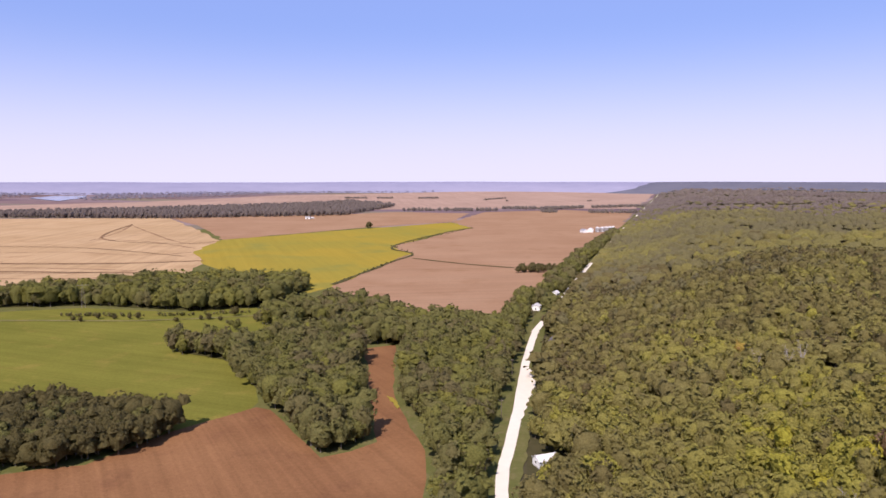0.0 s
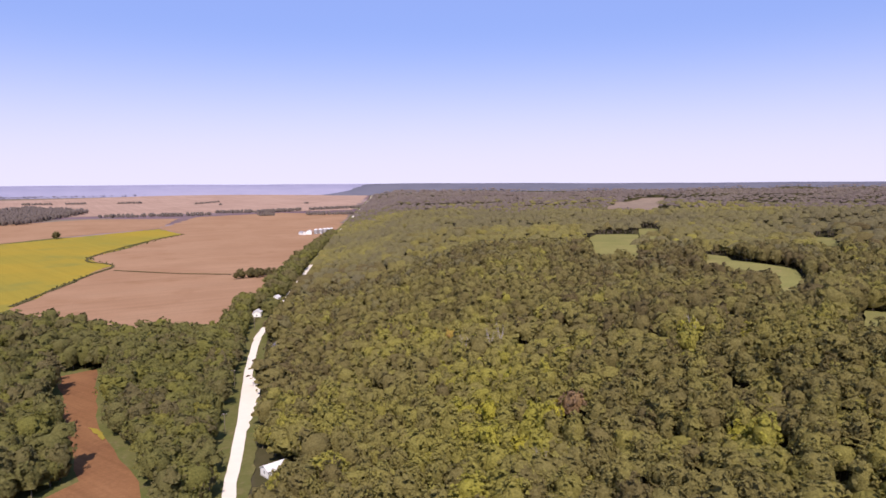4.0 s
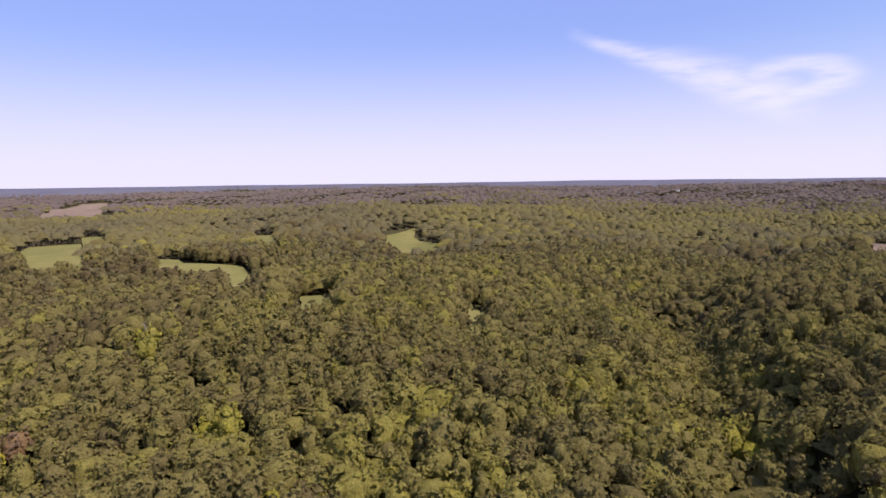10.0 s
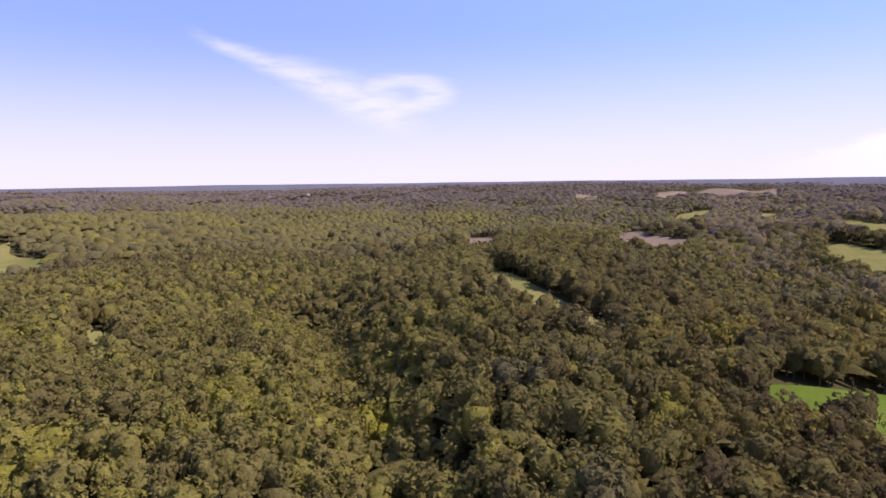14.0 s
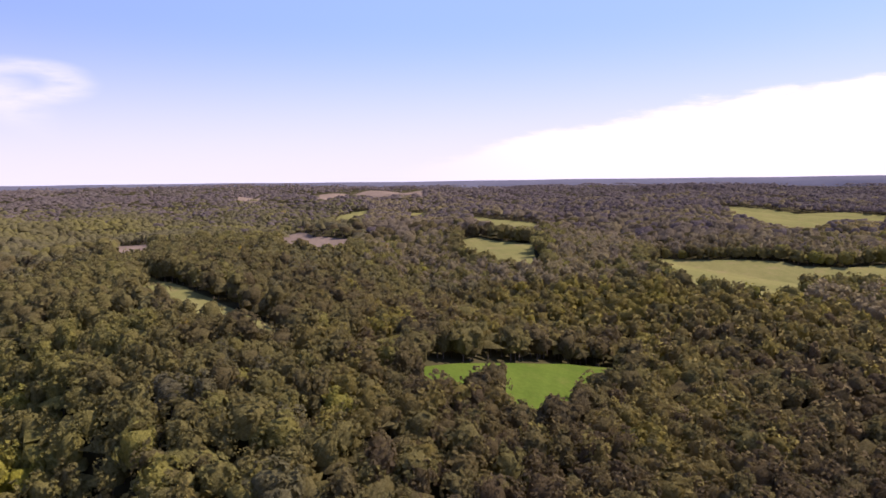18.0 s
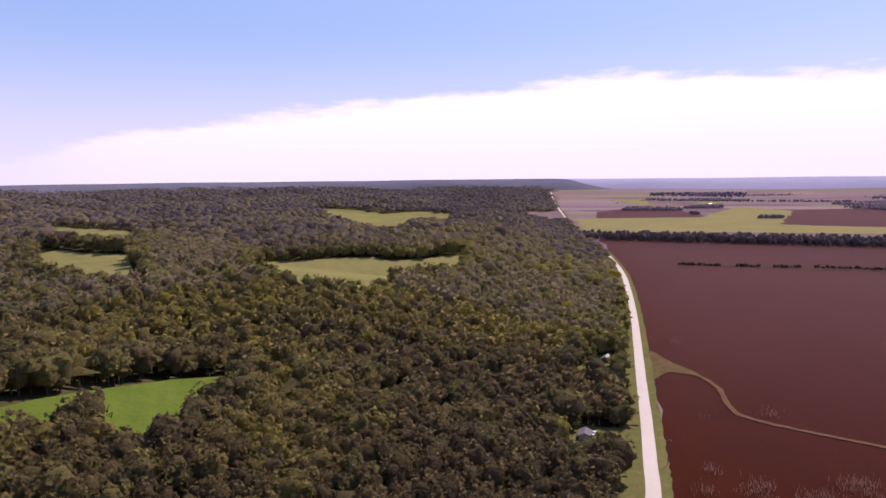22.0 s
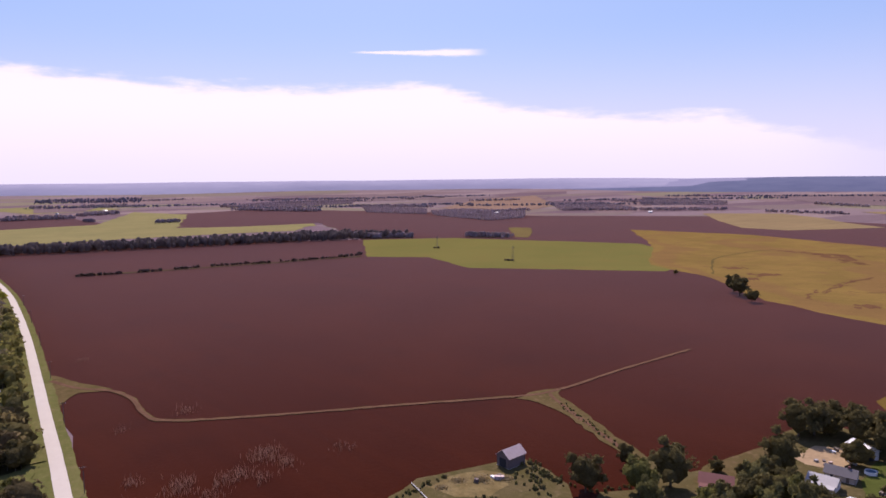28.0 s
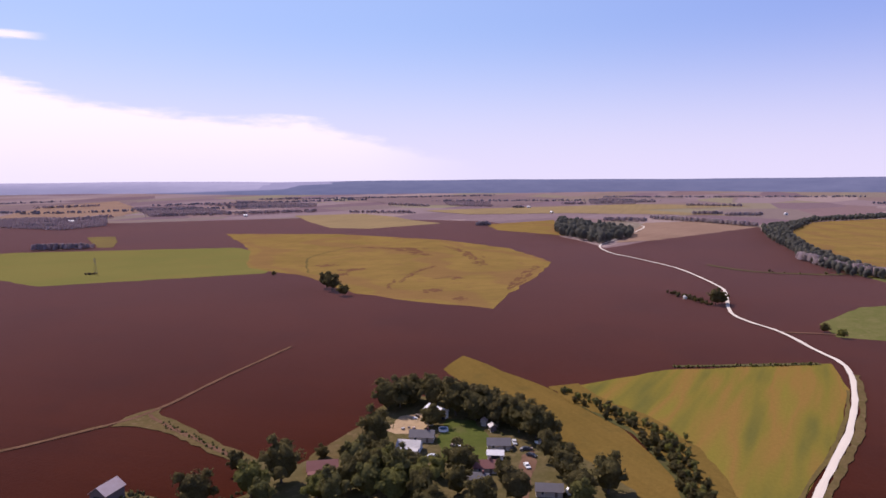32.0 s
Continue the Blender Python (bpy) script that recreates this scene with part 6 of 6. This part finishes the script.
def tank(x, y, r):
    ob = new("propane_tank")
    bm = bmesh.new()
    bmesh.ops.create_uvsphere(bm, u_segments=14, v_segments=8, radius=r, matrix=pose(0, 0, r) @ Matrix.Diagonal((1.7, 1, 1, 1)))
    part("vessel", bm, PAINT, ob)
    for s in (-1, 1):
        boxed("foot", (s * r * 0.8 - 0.12, -r * 0.6, -0.1, s * r * 0.8 + 0.12, r * 0.6, 0.35), CONCRETE, ob)
    ob.matrix_basis = pose(x, y, float(terrain(x, y)) + 0.40, 0, 0, 30)
    return tagged(ob, "white propane tank on concrete feet", "tank")


tank(-217, -70, 1.1)


def utility_pole(x, y, height, turn):
    ob = new("utility_pole")
    bm = bmesh.new()
    bough(bm, (0, 0, -0.5), (0, 0, height), 0.16, 0.11, 8)
    part("pole", bm, TIMBER, ob)
    arm = boxed("crossarm", (-1.2, -0.06, height - 0.7, 1.2, 0.06, height - 0.55), TIMBER, ob)
    for k in (-1.05, -0.4, 0.4, 1.05):
        bm = bmesh.new()
        bough(bm, (k, 0, height - 0.55), (k, 0, height - 0.35), 0.05, 0.03, 6)
        part("insulator", bm, PAINT, arm)
    ob.matrix_basis = pose(x, y, float(terrain(x, y)), 0, 0, turn)
    return tagged(ob, "brown wooden utility pole with one crossarm", "utility pole", "poles along the road")


for py in (-700, -610, -520, -430, -345, -262, 235, 300, 370, 440, 510, 590):
    utility_pole(float(road_x(py)) - 6.5, py, 10.5, 0)


DULL_STEEL = plain("weathered_steel", (0.16, 0.14, 0.12), (0.24, 0.21, 0.18), 1.0, 0.6, 0.1, 0.3)


def lattice_mast(x, y, height):
    ob = new("lattice_mast")
    foot, head = 1.6, 0.35
    for sx in (-1, 1):
        for sy in (-1, 1):
            bm = bmesh.new()
            bough(bm, (sx * foot, sy * foot, -0.3), (sx * head, sy * head, height), 0.09, 0.07, 4)
            part("leg", bm, DULL_STEEL, ob)
    levels = 7
    for k in range(levels):
        a, b = height * k / levels, height * (k + 1) / levels
        ra, rb = foot + (head - foot) * k / levels, foot + (head - foot) * (k + 1) / levels
        for (ax, ay), (bx, by) in (((-1, -1), (1, -1)), ((1, -1), (1, 1)), ((1, 1), (-1, 1)), ((-1, 1), (-1, -1))):
            bm = bmesh.new()
            bough(bm, (ax * ra, ay * ra, a), (bx * rb, by * rb, b), 0.05, 0.05, 4)
            part("brace", bm, DULL_STEEL, ob)
    boxed("crossarm", (-4.5, -0.12, height - 2.2, 4.5, 0.12, height - 1.9), DULL_STEEL, ob)
    ob.matrix_basis = pose(x, y, float(terrain(x, y)), 0, 0, 30)
    return tagged(ob, "grey steel lattice mast with a crossarm", "mast", "masts over the fields")


for mx, my, mh in ((-313, 578, 22), (-496, -741, 20), (-486, -940, 20)):
    lattice_mast(mx, my, mh)


# ---- loose things in the yards and fields ----
def brush(name, lines, lod, height, seed, label, tones, leaf=None):
    """Bushes along lines, as one mesh."""
    rnd = np.random.default_rng(seed)
    xs, ys = [], []
    for (ax, ay), (bx, by), gap, wide in lines:
        n = max(1, int(math.hypot(bx - ax, by - ay) / gap))
        f = (np.arange(n) + rnd.uniform(0, 1, n)) / n
        xs.append(ax + (bx - ax) * f + rnd.normal(size=n) * wide)
        ys.append(ay + (by - ay) * f + rnd.normal(size=n) * wide)
    grow(name, np.concatenate(xs), np.concatenate(ys), lod, height, seed, label, tones=tones, leaf=leaf or BOTTOM, uneven=0.35)


brush("brush", [((-604, -70), (-622, -86), 1.6, 2.0), ((-622, -86), (-650, -114), 1.5, 2.4)], 4, 3.6, 806, "low dark shrubs round the small shed", 0.2, BACKLIT_LEAVES)
brush("brush", [((-310, 540), (-282, 540), 1.6, 1.2), ((-276, 540), (-244, 540), 1.5, 1.2), ((-234, 543), (-204, 543), 1.8, 1.0), ((-196, 545), (-160, 556), 2.4, 1.0), ((-168, 508), (-158, 516), 1.6, 2.5)], 6, 3.2, 811, "low bushes along the pasture fence", 0.25)
brush("hedgerow", [((15, -884), (-32, -884), 1.3, 1.0), ((-51, -885), (-77, -889), 1.4, 1.0), ((-93, -889), (-121, -893), 1.4, 1.0), ((-135, -895), (-213, -894), 1.9, 0.8), ((-225, -893), (-312, -900), 2.2, 0.8), ((-312, -900), (-352, -918), 1.8, 1.5)],
      6, 4.2, 801, "dark brushy hedgerow across the brown field", 0.2, HEDGE)
brush("brush", [((-199, -256), (-192, -222), 0.8, 1.2), ((-192, -222), (-185, -190), 1.0, 1.2)], 8, 1.1, 809, "low dark weeds in the grass strip", 0.3)
brush("brush", [((-498, -742), (-488, -746), 0.7, 0.8), ((-489, -938), (-482, -942), 0.7, 0.8), ((-357, -934), (-352, -940), 0.5, 1.0)], 6, 2.6, 812, "low dark weeds round the foot of a mast", 0.2, HEDGE)
brush("brush", [((-840, -56), (-848, 22), 14, 2), ((-117, 708), (-72, 901), 9, 1.5), ((-46, 1013), (-85, 1127), 14, 1.5), ((-85, 1127), (72, 1578), 16, 2)],
      6, 3.0, 802, "low dark bushes along field edges", 0.22)
brush("brush", [((-396, -66), (-420, -24), 1.6, 0.8), ((-420, -24), (-442, 8), 1.6, 0.8)], 6, 1.7, 807, "low weeds along the striped field's edge", 0.3)
brush("brush", [((-326, -108), (-312, -84), 1.6, 1.6), ((-312, -84), (-286, -50), 1.2, 2.2), ((-286, -50), (-214, -20), 1.2, 2.6)], 6, 3.4, 808, "thick low bushes along the field ditch", 0.3)
brush("yard_brush", [((-88, -204), (-112, -212), 1.2, 1.2), ((-145, -208), (-146, -184), 0.5, 1.3), ((-141, -200), (-135, -184), 0.35, 2.6), ((-120, -188), (-100, -184), 0.5, 2.2), ((-240, -100), (-262, -118), 1.6, 1.5), ((-150, -176), (-176, -171), 1.2, 1.2)],
      8, 1.5, 803, "weedy bushes in the yards", 0.2)
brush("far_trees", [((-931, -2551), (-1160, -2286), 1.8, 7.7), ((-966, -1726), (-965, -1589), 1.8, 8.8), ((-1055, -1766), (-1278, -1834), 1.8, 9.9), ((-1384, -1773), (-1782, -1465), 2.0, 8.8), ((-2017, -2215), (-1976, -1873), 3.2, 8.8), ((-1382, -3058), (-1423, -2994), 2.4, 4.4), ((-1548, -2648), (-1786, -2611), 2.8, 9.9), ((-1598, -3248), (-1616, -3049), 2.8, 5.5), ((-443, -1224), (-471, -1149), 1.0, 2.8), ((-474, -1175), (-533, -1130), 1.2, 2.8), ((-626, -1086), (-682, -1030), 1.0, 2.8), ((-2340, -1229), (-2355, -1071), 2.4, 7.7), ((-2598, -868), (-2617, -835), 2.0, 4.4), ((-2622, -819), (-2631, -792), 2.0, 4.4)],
      8, 10.0, 810, "tree lines and groves far over the plain, haze in their leaf colour", 0.5, PLAIN_ROWS)
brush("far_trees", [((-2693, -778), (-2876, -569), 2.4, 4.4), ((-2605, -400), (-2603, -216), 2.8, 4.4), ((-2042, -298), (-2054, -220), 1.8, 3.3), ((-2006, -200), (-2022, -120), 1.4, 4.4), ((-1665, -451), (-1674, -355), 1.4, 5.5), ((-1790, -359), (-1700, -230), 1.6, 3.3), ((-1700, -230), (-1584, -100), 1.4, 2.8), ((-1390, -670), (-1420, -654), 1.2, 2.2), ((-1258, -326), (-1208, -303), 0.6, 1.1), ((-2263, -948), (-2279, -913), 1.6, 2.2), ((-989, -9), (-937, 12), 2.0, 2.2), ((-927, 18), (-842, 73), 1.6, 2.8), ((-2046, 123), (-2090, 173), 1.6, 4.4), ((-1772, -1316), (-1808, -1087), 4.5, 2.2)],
      8, 10.0, 824, "tree lines and groves far over the plain, haze in their leaf colour", 0.5, PLAIN_ROWS)
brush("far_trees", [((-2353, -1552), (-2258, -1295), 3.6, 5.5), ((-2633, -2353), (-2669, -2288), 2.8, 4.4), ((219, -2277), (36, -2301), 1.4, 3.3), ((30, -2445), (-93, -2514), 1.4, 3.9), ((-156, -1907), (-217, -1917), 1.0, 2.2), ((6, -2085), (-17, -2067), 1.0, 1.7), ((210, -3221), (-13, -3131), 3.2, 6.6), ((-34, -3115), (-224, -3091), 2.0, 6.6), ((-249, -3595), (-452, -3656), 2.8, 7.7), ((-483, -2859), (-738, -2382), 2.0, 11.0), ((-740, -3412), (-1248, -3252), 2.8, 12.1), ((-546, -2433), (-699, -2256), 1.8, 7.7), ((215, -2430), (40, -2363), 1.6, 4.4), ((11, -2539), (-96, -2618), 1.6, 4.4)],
      8, 10.0, 838, "tree lines and groves far over the plain, haze in their leaf colour", 0.5, PLAIN_ROWS)
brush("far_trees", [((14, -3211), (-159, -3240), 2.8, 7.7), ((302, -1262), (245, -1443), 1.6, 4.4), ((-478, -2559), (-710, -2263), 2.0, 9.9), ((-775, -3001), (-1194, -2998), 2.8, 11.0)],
      8, 10.0, 852, "tree lines and groves far over the plain, haze in their leaf colour", 0.5, PLAIN_ROWS)
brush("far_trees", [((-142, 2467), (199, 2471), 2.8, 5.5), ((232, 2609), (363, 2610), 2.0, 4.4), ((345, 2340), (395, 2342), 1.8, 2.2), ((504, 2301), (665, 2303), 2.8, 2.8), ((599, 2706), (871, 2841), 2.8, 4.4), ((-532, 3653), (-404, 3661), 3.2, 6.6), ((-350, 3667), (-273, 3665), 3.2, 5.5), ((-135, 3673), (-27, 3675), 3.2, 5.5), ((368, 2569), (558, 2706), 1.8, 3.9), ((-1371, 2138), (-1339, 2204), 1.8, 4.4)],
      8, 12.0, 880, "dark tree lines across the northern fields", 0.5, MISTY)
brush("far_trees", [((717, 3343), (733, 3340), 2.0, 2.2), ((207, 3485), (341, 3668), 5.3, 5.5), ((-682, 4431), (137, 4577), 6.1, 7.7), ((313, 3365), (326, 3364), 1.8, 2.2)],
      8, 10.0, 866, "tree lines and groves far over the plain, haze in their leaf colour", 0.5, MISTY)
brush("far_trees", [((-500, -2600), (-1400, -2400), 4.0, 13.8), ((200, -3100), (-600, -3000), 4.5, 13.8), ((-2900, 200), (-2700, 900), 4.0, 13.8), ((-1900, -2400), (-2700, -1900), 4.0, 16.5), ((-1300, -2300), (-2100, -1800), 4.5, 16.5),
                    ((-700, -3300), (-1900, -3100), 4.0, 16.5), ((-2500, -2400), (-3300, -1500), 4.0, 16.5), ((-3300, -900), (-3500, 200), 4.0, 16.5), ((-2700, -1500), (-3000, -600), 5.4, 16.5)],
      8, 9.0, 805, "tree lines at the far side of the plain, haze in their leaf colour", 0.5, HAZE_BLUE)


def weeds():
    """Pale dry weed stalks standing in clumps in the brown field."""
    rnd = np.random.default_rng(31)
    co, tri = [], []
    for cx, cy, r, n in ((-7, -243, 2.2, 90), (-9, -262, 2.0, 80), (-23, -247, 2.6, 190), (-26, -254, 2.0, 110), (-40, -248, 2.6, 190), (-46, -252, 2.2, 120), (-56, -263, 2.8, 240), (-60, -266, 2.4, 160), (-63, -253, 2.4, 190), (-20, -232, 3.0, 110),
                        (-33, -238, 2.6, 90), (-36, -335, 3.0, 90), (-88, -256, 2.6, 60), (-8, -322, 2.2, 50), (9, -465, 2.5, 60), (-52, -244, 2.2, 90)):
        for _ in range(n):
            x, y = cx + rnd.normal() * r, cy + rnd.normal() * r * 1.3
            h, a, w = rnd.uniform(0.6, 2.6), rnd.uniform(0, 6.28), rnd.uniform(0.02, 0.055)
            k = len(co)
            lx, ly = rnd.normal() * 0.45, rnd.normal() * 0.45
            wx, wy = w * math.cos(a), w * math.sin(a)
            co += [(x - wx, y - wy, 0.2), (x + wx, y + wy, 0.2), (x + lx * 0.6 + wx * 2.2, y + ly * 0.6 + wy * 2.2, 0.2 + h * 0.7), (x + lx * 0.6 - wx * 2.2, y + ly * 0.6 - wy * 2.2, 0.2 + h * 0.65), (x + lx, y + ly, 0.25 + h)]
            tri += [(k, k + 1, k + 2), (k, k + 2, k + 3), (k + 3, k + 2, k + 4)]
    me = big_mesh("weeds", np.array(co), np.array(tri), DRY)
    tagged(new("weeds", me), "pale dry weeds in patches of the brown field", "weeds", kind="stuff")


DRY = foliage("dry_stalks", ((0.0, (0.19, 0.102, 0.080)), (1.0, (0.26, 0.150, 0.117))), 0.6)
weeds()


def brush_heap(x, y, r, height, seed):
    """A loose heap of straw and cut branches."""
    rnd = np.random.default_rng(seed)
    co, tri = [], []
    z0 = float(terrain(x, y)) + 0.35
    for _ in range(420):
        a, q = rnd.uniform(0, 6.28), abs(rnd.normal()) * 0.5
        px, py = x + math.cos(a) * q * r, y + math.sin(a) * q * r
        pz = z0 + height * max(0.0, 1 - q) * rnd.uniform(0.1, 1.0)
        d = rnd.normal(size=3) * np.array((1, 1, 0.35))
        d = d / np.linalg.norm(d) * rnd.uniform(0.5, 1.7)
        u = np.cross(d, (0, 0, 1.0))
        u = u / max(np.linalg.norm(u), 1e-6) * rnd.uniform(0.05, 0.16)
        k = len(co)
        p = np.array((px, py, pz))
        co += [p - d / 2 - u, p - d / 2 + u, p + d / 2 + u * 0.4, p + d / 2 - u * 0.4]
        tri += [(k, k + 1, k + 2), (k, k + 2, k + 3)]
    me = big_mesh("brush_heap", np.array(co), np.array(tri), STRAWY)
    tagged(new("brush_heap", me), "heap of straw-coloured cut brush in the barnyard", "brush heap", kind="stuff")


STRAWY = foliage("cut_brush", ((0.0, (0.36, 0.27, 0.14)), (1.0, (0.50, 0.38, 0.20))), 0.3)
for i, (hx, hy, hr, hh) in enumerate(((-122, -203, 6.0, 1.3), (-114, -206, 4.0, 0.9), (-130, -199, 4.0, 1.0), (-106, -204, 3.5, 0.7))):
    brush_heap(hx, hy, hr, hh, 600 + i)


def lying_pole(ax, ay, bx, by, r):
    bm = bmesh.new()
    bough(bm, (ax, ay, 0.9), (bx, by, 1.1), r, r * 0.8, 8)
    me = bpy.data.meshes.new("fallen_pole")
    bm.to_mesh(me)
    bm.free()
    me.materials.append(CONCRETE)
    return tagged(new("fallen_pole", me), "long pale pole lying in the weeds", "pole")


lying_pole(-98, -212, -97, -180, 0.22)


def scrap(x, y, turn, w, d, h, mat, label):
    """A junk heap item: a crooked crate with battens."""
    ob = new("crate")
    boxed("box", (-w / 2, -d / 2, 0, w / 2, d / 2, h), mat, ob, "", 0.05)
    boxed("lid", (-w / 2 - 0.05, -d / 2 - 0.05, h, w / 2 + 0.05, d / 2 + 0.05, h + 0.08), mat, ob)
    for s in (-1, 1):
        boxed("batten", (s * w * 0.3 - 0.06, -d / 2 - 0.09, 0.05, s * w * 0.3 + 0.06, -d / 2 - 0.03, h - 0.05), TIMBER, ob)
    ob.matrix_basis = pose(x, y, float(terrain(x, y)) + 0.40, 0, 0, turn)
    return tagged(ob, label, "crate")


rs = random.Random(77)
for cx, cy, n, r in ((-250, -100, 8, 7), (-258, -150, 5, 6), (-232, -122, 5, 5), (-125, -205, 5, 6), (38, -272, 6, 7), (44, 232, 3, 4), (-243, -152, 4, 4)):
    for _ in range(n):
        scrap(cx + rs.uniform(-r, r), cy + rs.uniform(-r, r), rs.uniform(0, 180), rs.uniform(0.8, 2.4), rs.uniform(0.7, 1.4), rs.uniform(0.5, 1.3), rs.choice((PAINT, TIN, OLD_BOARD, RUSTY, TIMBER)), "old storage crate lying in the yard")
